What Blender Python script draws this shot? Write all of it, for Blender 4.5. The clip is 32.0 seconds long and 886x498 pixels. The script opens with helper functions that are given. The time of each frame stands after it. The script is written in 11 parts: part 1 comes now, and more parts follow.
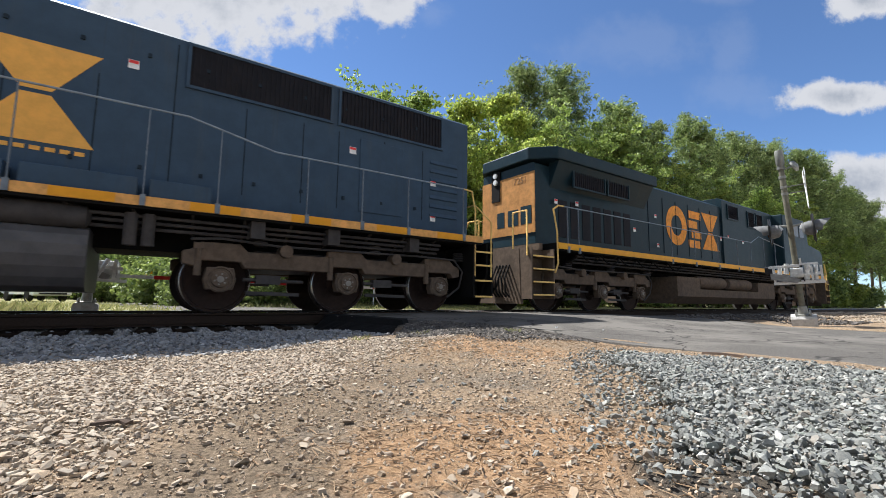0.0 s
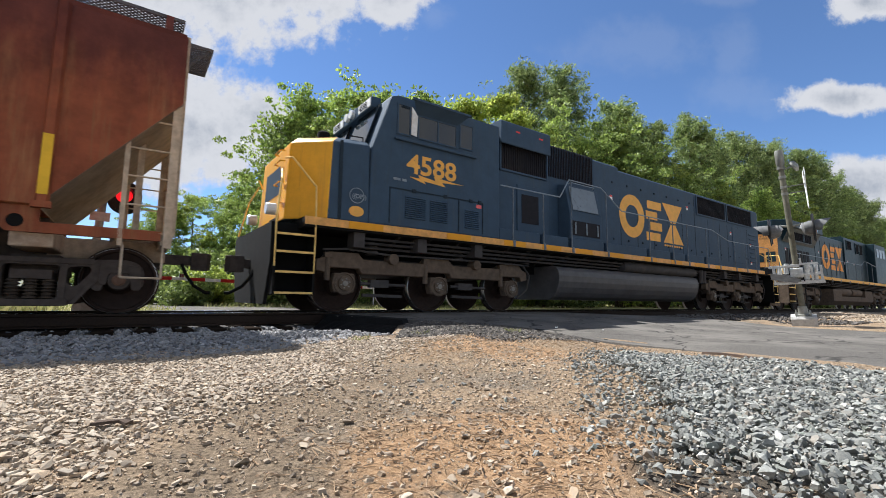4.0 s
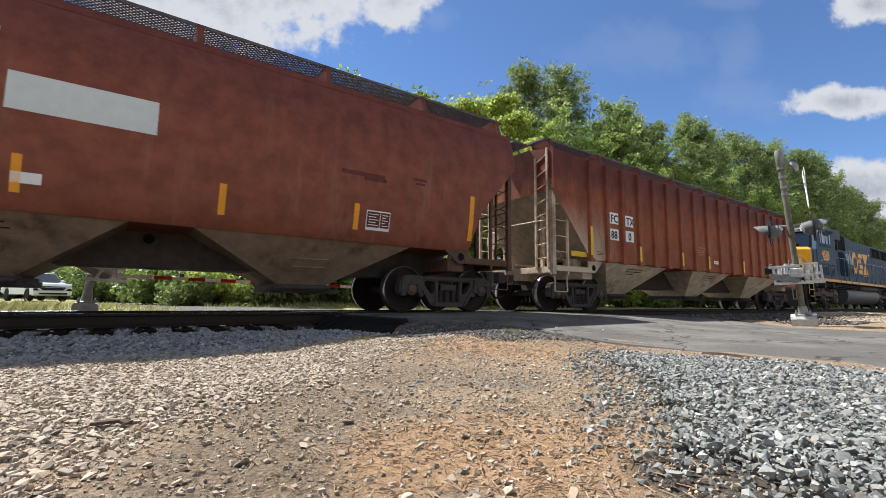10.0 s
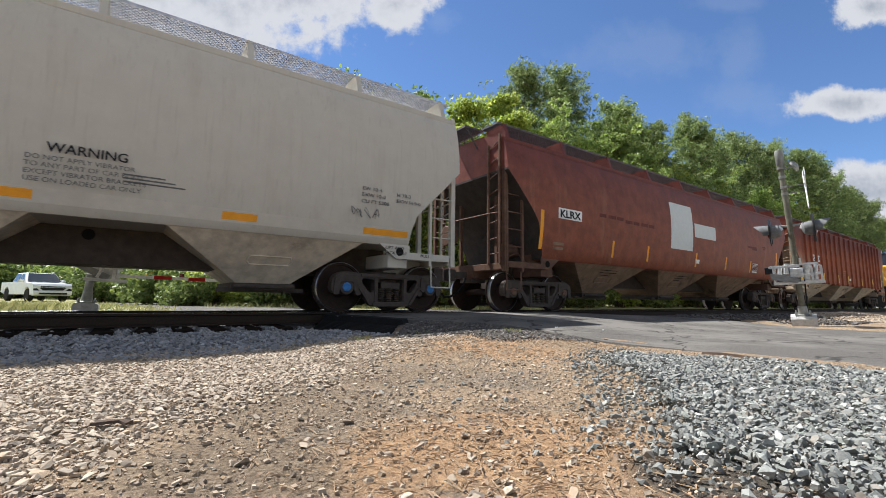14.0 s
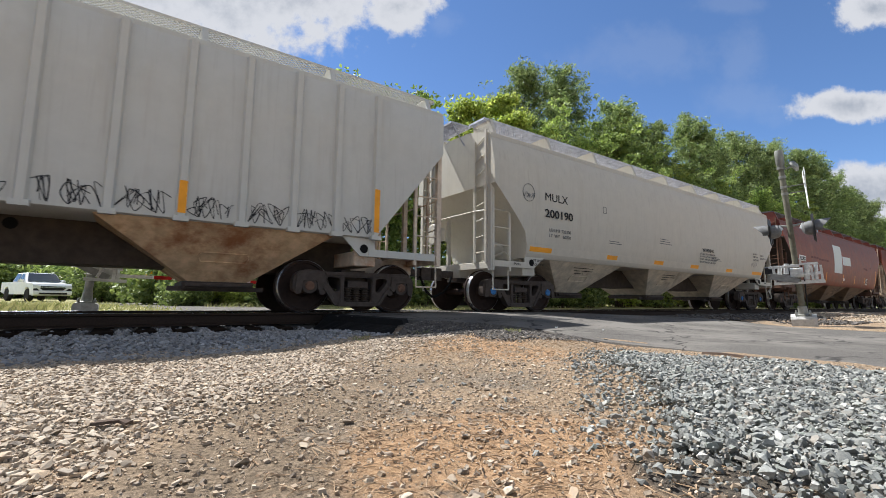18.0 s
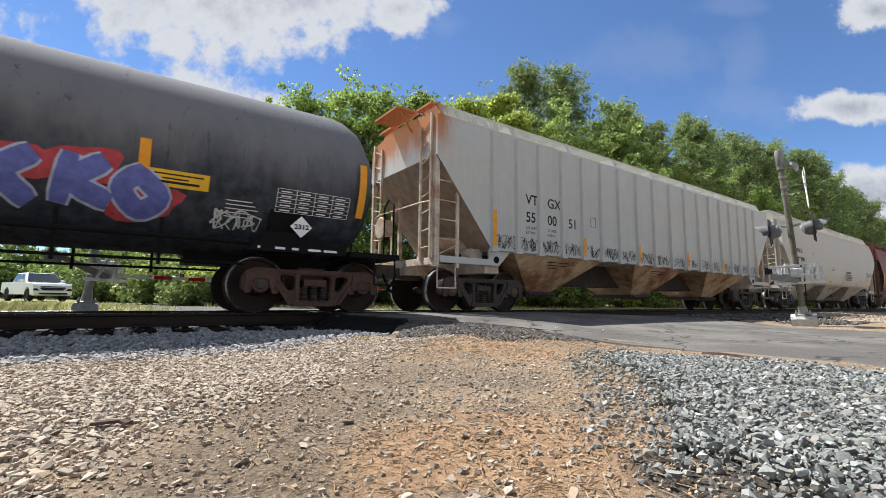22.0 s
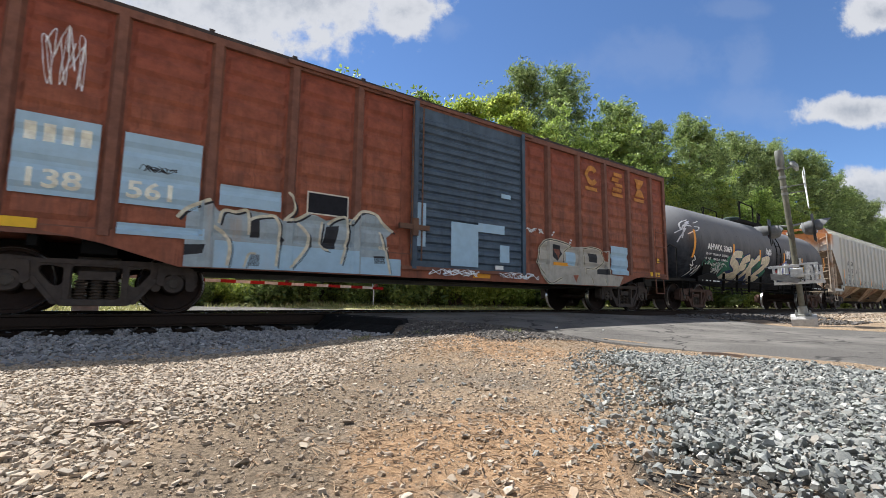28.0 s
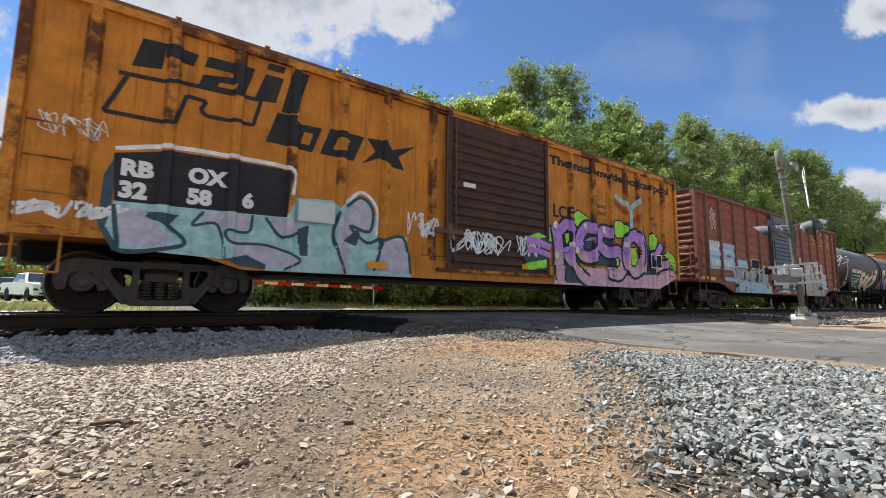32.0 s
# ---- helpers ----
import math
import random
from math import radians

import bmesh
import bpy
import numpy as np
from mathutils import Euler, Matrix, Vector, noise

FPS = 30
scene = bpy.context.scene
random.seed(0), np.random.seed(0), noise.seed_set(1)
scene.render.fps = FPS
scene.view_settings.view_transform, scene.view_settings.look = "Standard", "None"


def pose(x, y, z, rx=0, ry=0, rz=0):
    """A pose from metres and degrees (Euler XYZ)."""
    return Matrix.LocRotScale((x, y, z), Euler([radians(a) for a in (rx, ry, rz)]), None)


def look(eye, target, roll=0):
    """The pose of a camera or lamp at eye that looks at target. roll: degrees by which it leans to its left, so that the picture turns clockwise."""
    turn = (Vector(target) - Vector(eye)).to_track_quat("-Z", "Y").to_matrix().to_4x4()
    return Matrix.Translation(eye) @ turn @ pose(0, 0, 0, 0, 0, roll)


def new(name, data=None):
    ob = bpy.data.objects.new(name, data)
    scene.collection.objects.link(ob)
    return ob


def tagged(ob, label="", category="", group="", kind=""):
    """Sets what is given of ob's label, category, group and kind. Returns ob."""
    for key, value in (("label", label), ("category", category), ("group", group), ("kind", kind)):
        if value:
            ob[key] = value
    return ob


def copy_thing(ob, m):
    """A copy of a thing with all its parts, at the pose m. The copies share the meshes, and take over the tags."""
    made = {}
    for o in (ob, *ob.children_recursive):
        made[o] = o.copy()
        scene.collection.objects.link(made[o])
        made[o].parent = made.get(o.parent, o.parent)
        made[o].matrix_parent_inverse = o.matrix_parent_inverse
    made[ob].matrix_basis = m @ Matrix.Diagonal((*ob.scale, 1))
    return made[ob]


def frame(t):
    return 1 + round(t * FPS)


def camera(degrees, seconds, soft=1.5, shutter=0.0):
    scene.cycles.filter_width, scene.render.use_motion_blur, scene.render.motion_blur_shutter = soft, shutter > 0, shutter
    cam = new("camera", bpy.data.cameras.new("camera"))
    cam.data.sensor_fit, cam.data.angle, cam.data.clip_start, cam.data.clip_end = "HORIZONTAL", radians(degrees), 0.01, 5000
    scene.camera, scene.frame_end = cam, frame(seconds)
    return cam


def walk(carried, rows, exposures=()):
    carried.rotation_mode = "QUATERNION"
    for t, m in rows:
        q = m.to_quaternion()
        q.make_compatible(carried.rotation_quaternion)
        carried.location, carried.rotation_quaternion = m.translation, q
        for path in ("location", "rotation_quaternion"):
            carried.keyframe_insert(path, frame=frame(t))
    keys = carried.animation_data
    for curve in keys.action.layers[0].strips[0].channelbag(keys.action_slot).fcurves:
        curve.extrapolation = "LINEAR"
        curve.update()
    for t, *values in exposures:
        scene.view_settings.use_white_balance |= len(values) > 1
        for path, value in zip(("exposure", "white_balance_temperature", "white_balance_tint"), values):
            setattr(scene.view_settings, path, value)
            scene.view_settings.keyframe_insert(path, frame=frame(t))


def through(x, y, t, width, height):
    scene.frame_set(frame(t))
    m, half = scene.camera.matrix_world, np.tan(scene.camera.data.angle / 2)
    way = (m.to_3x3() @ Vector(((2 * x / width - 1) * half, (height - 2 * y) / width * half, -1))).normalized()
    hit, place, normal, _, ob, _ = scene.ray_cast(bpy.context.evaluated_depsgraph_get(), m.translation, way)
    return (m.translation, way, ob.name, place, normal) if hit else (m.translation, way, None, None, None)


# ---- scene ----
EYE = Vector((0.0, -9.085, 0.222))
AIM = EYE + Vector((0.57354, 0.81107, 0.11493)) * 10
cam = camera(90.24, 32.0, soft=0.48, shutter=0.15)
walk(cam, [(0, look(EYE, AIM, 0.723)), (32, look(EYE, AIM, 0.723))], exposures=[(0, 0.66, 6250, 10), (32, 0.66, 6250, 10)])

# how far the train has rolled, in metres, at t seconds (0 at 16 s)
ROLL = (70.439, 0.7232, 0.5962, 1.1465, 0.01426, -0.2735)


def rolled(t):
    z = (t - 16) / 16
    return sum(c * z ** (k + 1) for k, c in enumerate(ROLL))


# ---- sky and sun ----
SUN_WAY = Vector((-0.35, 1.0, 1.516)).normalized()
world = bpy.data.worlds.new("sky")
scene.world = world
world.use_nodes = True
wn, wl = world.node_tree.nodes, world.node_tree.links
sky = wn.new("ShaderNodeTexSky")
sky.sky_type = "NISHITA"
sky.sun_disc = False
sky.sun_elevation = math.asin(SUN_WAY.z)
sky.sun_rotation = math.atan2(SUN_WAY.x, SUN_WAY.y)
sky.altitude = 2500
sky.air_density, sky.dust_density, sky.ozone_density = 1.1, 0.08, 6.5
back = wn["Background"]
back.inputs["Strength"].default_value = 0.103
wl.new(sky.outputs[0], back.inputs["Color"])
# unseen cumulus added outside the view to brighten the train's shaded side; the stretch ahead has its own cloud bank
way = wn.new("ShaderNodeTexCoord").outputs["Generated"]
puffs = wn.new("ShaderNodeTexNoise")
puffs.inputs["Scale"].default_value, puffs.inputs["Detail"].default_value, puffs.inputs["Roughness"].default_value = 2.2, 6, 0.6
wl.new(way, puffs.inputs["Vector"])
cover = wn.new("ShaderNodeMapRange")
cover.interpolation_type = "SMOOTHSTEP"
cover.inputs["From Min"].default_value, cover.inputs["From Max"].default_value = 0.44, 0.56
wl.new(puffs.outputs["Fac"], cover.inputs["Value"])
ahead = wn.new("ShaderNodeVectorMath")
ahead.operation = "DOT_PRODUCT"
ahead.inputs[1].default_value = (0.57354, 0.81107, 0.11493)
wl.new(way, ahead.inputs[0])
rest = wn.new("ShaderNodeMapRange")
rest.interpolation_type = "SMOOTHSTEP"
rest.inputs["From Min"].default_value, rest.inputs["From Max"].default_value = 0.58, 0.35
wl.new(ahead.outputs["Value"], rest.inputs["Value"])
share = wn.new("ShaderNodeMath")
share.operation = "MULTIPLY"
wl.new(cover.outputs[0], share.inputs[0])
wl.new(rest.outputs[0], share.inputs[1])
cloud = wn.new("ShaderNodeBackground")
cloud.inputs["Color"].default_value, cloud.inputs["Strength"].default_value = (0.96, 0.98, 1.0, 1), 0.40
blend = wn.new("ShaderNodeMixShader")
wl.new(share.outputs[0], blend.inputs[0])
wl.new(back.outputs[0], blend.inputs[1])
wl.new(cloud.outputs[0], blend.inputs[2])
wl.new(blend.outputs[0], wn["World Output"].inputs["Surface"])
sun_data = bpy.data.lights.new("sun", "SUN")
sun_data.energy, sun_data.angle, sun_data.color = 5.9, radians(0.55), (1.0, 0.975, 0.94)
sun = new("sun", sun_data)
sun.matrix_world = look(SUN_WAY * 100, (0, 0, 0))
# ---- materials ----
MATS = {}


def nodes_of(name):
    m = bpy.data.materials.new(name)
    m.use_nodes = True
    return m, m.node_tree.nodes, m.node_tree.links, m.node_tree.nodes["Principled BSDF"]


def noise_node(n, l, coord, scale, detail=5, rough=0.6, stretch=None):
    t = n.new("ShaderNodeTexNoise")
    t.inputs["Scale"].default_value, t.inputs["Detail"].default_value, t.inputs["Roughness"].default_value = scale, detail, rough
    if stretch:
        mp = n.new("ShaderNodeMapping")
        mp.inputs["Scale"].default_value = stretch
        l.new(coord, mp.inputs[0])
        coord = mp.outputs[0]
    l.new(coord, t.inputs["Vector"])
    return t.outputs["Fac"]


def ramp(n, l, fac, a, b):
    r = n.new("ShaderNodeMapRange")
    r.interpolation_type = "SMOOTHSTEP"
    r.inputs["From Min"].default_value, r.inputs["From Max"].default_value = a, b
    l.new(fac, r.inputs["Value"])
    return r.outputs[0]


def mixed(n, l, fac, a, b):
    """a and b: colours or sockets."""
    m = n.new("ShaderNodeMix")
    m.data_type = "RGBA"
    if isinstance(fac, float):
        m.inputs[0].default_value = fac
    else:
        l.new(fac, m.inputs[0])
    for v, s in ((a, m.inputs[6]), (b, m.inputs[7])):
        if isinstance(v, tuple):
            s.default_value = (*v, 1)
        else:
            l.new(v, s)
    return m.outputs[2]


def mat(name, base, dirt=None, rough=0.6, metal=0.0, grain=6.0, var=0.25, stain=0.4, streak=False, bump=0.15, bumpscale=60.0, island=False, low=0.52, high=0.72, spec=0.16, upper=None, pale=None):
    """Paint, rust, wood, stone: base colour with fine variation, stains of a second colour and fine relief."""
    if name in MATS:
        return MATS[name]
    m, n, l, b = nodes_of(name)
    c = n.new("ShaderNodeTexCoord").outputs["Object"]
    dirt = dirt or tuple(v * 0.45 for v in base)
    fine = noise_node(n, l, c, grain, 6, 0.65)
    dark, light = tuple(v * (1 - var) for v in base), tuple(min(1, v * (1 + var)) for v in base)
    col = mixed(n, l, ramp(n, l, fine, 0.25, 0.75), dark, light)
    if island:
        rnd = n.new("ShaderNodeNewGeometry").outputs["Random Per Island"]
        col = mixed(n, l, rnd, col, tuple(v * 0.45 for v in base))
    big = noise_node(n, l, c, 1.1 if streak else 0.9, 7, 0.7, (2.5, 2.5, 0.3) if streak else None)
    k = n.new("ShaderNodeMath")
    k.operation = "MULTIPLY"
    k.inputs[1].default_value = stain
    l.new(ramp(n, l, big, low, high), k.inputs[0])
    col = mixed(n, l, k.outputs[0], col, dirt)
    if streak:
        # thin runs of rust and dirt down the sheet
        runs = noise_node(n, l, c, 7.0, 5, 0.6, (2.6, 2.6, 0.10))
        thin = n.new("ShaderNodeMath")
        thin.operation = "MULTIPLY"
        thin.inputs[1].default_value = 0.6 * stain
        l.new(ramp(n, l, runs, 0.54, 0.70), thin.inputs[0])
        col = mixed(n, l, thin.outputs[0], col, tuple(v * 0.62 for v in dirt))
    if upper or pale:
        parts = n.new("ShaderNodeSeparateXYZ")
        l.new(c, parts.inputs[0])
        cloudy = noise_node(n, l, c, 1.6, 7, 0.7, (1.6, 1.6, 0.55))

    def worn_from(socket, a, b2, ragged):
        """A share that grows from a to b2, with a ragged edge."""
        off = n.new("ShaderNodeMath")
        off.operation, off.inputs[1].default_value, off.inputs[2].default_value = "MULTIPLY_ADD", ragged, -ragged / 2
        l.new(cloudy, off.inputs[0])
        add = n.new("ShaderNodeMath")
        l.new(socket, add.inputs[0])
        l.new(off.outputs[0], add.inputs[1])
        return ramp(n, l, add.outputs[0], a, b2)

    if upper:
        # a second tone that takes over towards the top, with a ragged edge
        tone, za, zb = upper
        keep = mixed(n, l, ramp(n, l, fine, 0.25, 0.75), tuple(v * (1 - var) for v in tone), tuple(v * (1 + var) for v in tone))
        col = mixed(n, l, worn_from(parts.outputs["Z"], za, zb, 2.2), col, keep)
    if pale:
        # bare patch where the paint has gone chalky: (colour, along where it begins and is full, height where it is full and ends)
        tone, xa, xb, za, zb = pale
        both = n.new("ShaderNodeMath")
        both.operation = "MULTIPLY"
        l.new(worn_from(parts.outputs["X"], xa, xb, 1.2), both.inputs[0])
        l.new(worn_from(parts.outputs["Z"], zb, za, 1.6), both.inputs[1])
        col = mixed(n, l, both.outputs[0], col, tone)
    l.new(col, b.inputs["Base Color"])
    b.inputs["Metallic"].default_value = metal
    b.inputs["Specular IOR Level"].default_value = spec
    rr = n.new("ShaderNodeMapRange")
    rr.inputs["To Min"].default_value, rr.inputs["To Max"].default_value = max(0.05, rough - 0.12), min(1, rough + 0.12)
    l.new(fine, rr.inputs["Value"])
    l.new(rr.outputs[0], b.inputs["Roughness"])
    if bump:
        bp = n.new("ShaderNodeBump")
        bp.inputs["Strength"].default_value, bp.inputs["Distance"].default_value = bump, 0.01
        l.new(noise_node(n, l, c, bumpscale, 4), bp.inputs["Height"])
        l.new(bp.outputs[0], b.inputs["Normal"])
    MATS[name] = m
    return m


def glow(name, colour, strength):
    m, n, l, b = nodes_of(name)
    b.inputs["Base Color"].default_value = (*colour, 1)
    b.inputs["Emission Color"].default_value = (*colour, 1)
    b.inputs["Emission Strength"].default_value = strength
    b.inputs["Roughness"].default_value = 0.3
    return m


def glass_mat(name, colour, rough=0.06):
    m, n, l, b = nodes_of(name)
    b.inputs["Base Color"].default_value = (*colour, 1)
    b.inputs["Roughness"].default_value = rough
    b.inputs["Specular IOR Level"].default_value = 0.8
    return m


# ---- mesh helpers ----
def part(name, bm, material, parent=None, label="", smooth=False, bevel=0.0):
    """One mesh object from a bmesh, under its thing or part."""
    me = bpy.data.meshes.new(name)
    bmesh.ops.recalc_face_normals(bm, faces=bm.faces)
    bm.to_mesh(me)
    bm.free()
    if smooth:
        for q in me.polygons:
            q.use_smooth = True
    for mm in (material if isinstance(material, (list, tuple)) else [material]):
        me.materials.append(mm)
    ob = new(name, me)
    if parent is not None:
        ob.parent = parent
    if bevel:
        mod = ob.modifiers.new("bevel", "BEVEL")
        mod.width, mod.segments, mod.limit_method = bevel, 2, "ANGLE"
    if smooth:
        me.set_sharp_from_angle(angle=radians(38))
    return tagged(ob, label)


def grid_mesh(name, verts, faces, material, parent=None, label="", smooth=False):
    me = bpy.data.meshes.new(name)
    me.from_pydata(verts, [], faces)
    me.update()
    me.materials.append(material)
    if smooth:
        me.shade_smooth()
    ob = new(name, me)
    if parent is not None:
        ob.parent = parent
    return tagged(ob, label)


def thing(name, label, category, group="", at=None):
    ob = new(name)
    ob.empty_display_size = 0.3
    if at is not None:
        ob.matrix_basis = at
    return tagged(ob, label, category, group)


def box(bm, x0, x1, y0, y1, z0, z1, m=None):
    vs = [bm.verts.new((x, y, z)) for x in (x0, x1) for y in (y0, y1) for z in (z0, z1)]
    for f in ((0, 1, 3, 2), (4, 6, 7, 5), (0, 4, 5, 1), (2, 3, 7, 6), (0, 2, 6, 4), (1, 5, 7, 3)):
        bm.faces.new([vs[i] for i in f])
    if m is not None:
        bmesh.ops.transform(bm, matrix=m, verts=vs)
    return vs


def prism(bm, outline, y0, y1, axis="y"):
    """Extrude an outline of (x, z) between y0 and y1 (or, with axis x, an outline of (y, z) between two x; with z, of (x, y))."""
    put = {"y": lambda a, b, c: (a, c, b), "x": lambda a, b, c: (c, a, b), "z": lambda a, b, c: (a, b, c)}[axis]
    lo = [bm.verts.new(put(a, b, y0)) for a, b in outline]
    hi = [bm.verts.new(put(a, b, y1)) for a, b in outline]
    bm.faces.new(lo)
    bm.faces.new(hi[::-1])
    k = len(outline)
    for i in range(k):
        bm.faces.new((lo[i], hi[i], hi[(i + 1) % k], lo[(i + 1) % k]))


def rod(bm, a, b, r, n=8, r2=None):
    """A round bar from a to b."""
    a, b = Vector(a), Vector(b)
    q = (b - a).to_track_quat("Z", "Y")
    r2 = r if r2 is None else r2
    ra = [bm.verts.new(a + q @ Vector((math.cos(i * math.tau / n) * r, math.sin(i * math.tau / n) * r, 0))) for i in range(n)]
    rb = [bm.verts.new(b + q @ Vector((math.cos(i * math.tau / n) * r2, math.sin(i * math.tau / n) * r2, 0))) for i in range(n)]
    bm.faces.new(ra[::-1])
    bm.faces.new(rb)
    for i in range(n):
        bm.faces.new((ra[i], ra[(i + 1) % n], rb[(i + 1) % n], rb[i]))


def pipe(bm, pts, r, n=6):
    for a, b in zip(pts, pts[1:]):
        rod(bm, a, b, r, n)


def bar(bm, a, b, w, h):
    """A flat bar of section w (across, level) by h from a to b."""
    a, b = Vector(a), Vector(b)
    d = (b - a).normalized()
    side = d.cross(Vector((0, 0, 1)))
    side = Vector((0, 1, 0)) if side.length < 0.05 else side.normalized()
    up = side.cross(d)
    c = [s * side * w / 2 + t * up * h / 2 for s, t in ((-1, -1), (1, -1), (1, 1), (-1, 1))]
    lo, hi = [bm.verts.new(a + v) for v in c], [bm.verts.new(b + v) for v in c]
    bm.faces.new(lo[::-1])
    bm.faces.new(hi)
    for i in range(4):
        bm.faces.new((lo[i], lo[(i + 1) % 4], hi[(i + 1) % 4], hi[i]))


def lathe(bm, profile, centre, axis="y", n=24):
    """Turn (radius, along) pairs round an axis."""
    rings = []
    for r, d in profile:
        ring = []
        for i in range(n):
            a = i * math.tau / n
            u, v = r * math.cos(a), r * math.sin(a)
            p = {"y": (u, d, v), "x": (d, u, v), "z": (u, v, d)}[axis]
            ring.append(bm.verts.new(Vector(centre) + Vector(p)))
        rings.append(ring)
    for a, b in zip(rings, rings[1:]):
        for i in range(n):
            bm.faces.new((a[i], a[(i + 1) % n], b[(i + 1) % n], b[i]))
    bm.faces.new(rings[0])
    bm.faces.new(rings[-1][::-1])


def writing(text, x, z, size, material, parent, y, name="lettering", wide=1.0, bold=0.0, italic=0.0, label="", lean=0.0):
    """Raised paint in the built-in font on a wall that faces -y, its lower left corner at (x, z)."""
    cu = bpy.data.curves.new(name, "FONT")
    cu.body, cu.size, cu.extrude, cu.offset, cu.shear = text, size * 1.37, 0.002, bold, italic
    cu.resolution_u = 3
    tmp = bpy.data.objects.new(name, cu)
    me = bpy.data.meshes.new_from_object(tmp)
    bpy.data.objects.remove(tmp)
    bpy.data.curves.remove(cu)
    me.transform(Matrix.Translation((x, y, z)) @ Matrix.Rotation(lean, 4, "Y") @ Matrix.Diagonal((wide, 1, 1, 1)) @ Matrix.Rotation(radians(90), 4, "X"))
    me.name = name
    me.materials.clear()
    me.materials.append(material)
    ob = new(name, me)
    ob.parent = parent
    return tagged(ob, label)


def patch(bm, outline, y, thick=0.003):
    """A thin coat of paint with an outline of (x, z), on a wall that faces -y."""
    prism(bm, outline, y, y - thick)


def smoothed(pts, steps=5):
    """A curve through a few points."""
    q = [Vector(a) for a in pts]
    q = [q[0] * 2 - q[1], *q, q[-1] * 2 - q[-2]]
    out = []
    for a, b, c, d in zip(q, q[1:], q[2:], q[3:]):
        for k in range(steps):
            t = k / steps
            out.append(0.5 * (2 * b + (c - a) * t + (2 * a - 5 * b + 4 * c - d) * t * t + (3 * b - a - 3 * c + d) * t ** 3))
    return out + [q[-2]]


# ---- ground, road and track ----
def step(a, b, v):
    t = min(1, max(0, (v - a) / (b - a)))
    return t * t * (3 - 2 * t)


ROAD_EDGE = ((-30, 5.6), (-8.4, 4.95), (-7.6, 4.9), (-6.3, 4.9), (-5.1, 5.0), (-4.2, 5.1), (-3.3, 4.45), (-2.7, 3.72), (-0.8, 3.03), (1.6, 2.3), (6.0, 1.6), (30, -3.0))
TIE_AT = 0.22
RAIL_Z = -0.038      # top of the rails
ROAD_WIDE = 6.9


def road_left(y):
    for (ya, xa), (yb, xb) in zip(ROAD_EDGE, ROAD_EDGE[1:]):
        if y <= yb:
            return xa + (xb - xa) * max(0, (y - ya)) / (yb - ya)
    return ROAD_EDGE[-1][1]


def road_height(y):
    return -0.05 - 0.03 * step(1.0, 3.2, abs(y)) - 0.16 * step(2.8, 6.0, abs(y))


def apron_left(y):
    """Where the apron of crumbled asphalt ends towards the ballast."""
    t = (y + 2.71) / -1.89
    return 3.74 - 1.25 * t if 0 < t < 1 else road_left(y)


# level of the ground that rises beside the ballast towards the road: (along the track, height)
SHOULDER = ((-3.0, -0.345), (-0.7, -0.34), (1.3, -0.32), (1.6, -0.285), (2.3, -0.235), (3.2, -0.21), (5.0, -0.20))


def shoulder(x):
    if x <= SHOULDER[0][0]:
        return SHOULDER[0][1]
    for (xa, za), (xb, zb) in zip(SHOULDER, SHOULDER[1:]):
        if x <= xb:
            return za + (zb - za) * (x - xa) / (xb - xa)
    return SHOULDER[-1][1] - 0.10 * step(5, 9, x)


def ground_height(x, y):
    z = -0.27
    if y < 0:
        z += (shoulder(x) + 0.27) * step(-6.9, -4.7, y)
        z += 0.02 * step(9, 12, x)
        # the bed of the track, a little lower at the ends of the ties
        z += (-0.315 - z) * step(-4.0, -2.1, y)
        z += 0.03 * step(-1.75, -1.5, y)
        # hollows in front of the ties' ends
        off = abs((x - TIE_AT + 0.2475) % 0.495 - 0.2475)
        z -= 0.12 * step(0.20, 0.14, off) * step(-1.9, -1.7, y) * step(-1.2, -1.35, y)
    else:
        z += 0.06 * step(4, 9, y) - 0.05 * step(1.3, 1.0, y)
    # crumbled asphalt banks up against the road's edge
    d = road_left(y) - x
    if y < -2.6 and -0.3 < d < 0.95:
        z += (road_height(y) - 0.06 - z) * step(0.95, 0.05, d) * step(-0.3, -0.05, d) * step(-2.6, -3.1, y) * step(-7.4, -6.4, y)
    a = apron_left(y)
    if -4.6 < y < -2.71 and x > a - 0.1:
        z = max(z, road_height(y) - 0.06 - 0.05 * step(a + 0.5, a, x))
    elif -4.3 < y < -0.8 and 2.5 - 0.12 * (y + 2) < x <= a:
        z = min(z, -0.46)
    if -0.25 > d > -ROAD_WIDE - 0.1:
        z = min(z, road_height(y) - 0.12)
    z += 0.018 * noise.noise((x * 0.9, y * 0.9, 3.1)) + 0.008 * noise.noise((x * 3.1, y * 3.1, 1.1))
    return z


def sheet_steps():
    far = [-900, -400, -180, -90, -45, -26]
    return far, [-v for v in far[::-1]]


a, b = sheet_steps()
gx = a + list(np.arange(-18, -3, 0.6)) + list(np.arange(-3, 12, 0.12)) + list(np.arange(12, 24, 0.8)) + b
gy = a + [-18, -14, -11] + list(np.arange(-9.8, -1.5, 0.12)) + [-1.45, -1.4, -1.25, -0.8, 0, 0.8, 1.25, 1.4, 1.5, 2, 3, 4, 5, 7, 9, 12, 15, 20] + b
verts = [(x, y, ground_height(x, y)) for y in gy for x in gx]
w = len(gx)
faces = [(j * w + i, j * w + i + 1, (j + 1) * w + i + 1, (j + 1) * w + i) for j in range(len(gy) - 1) for i in range(w - 1)]

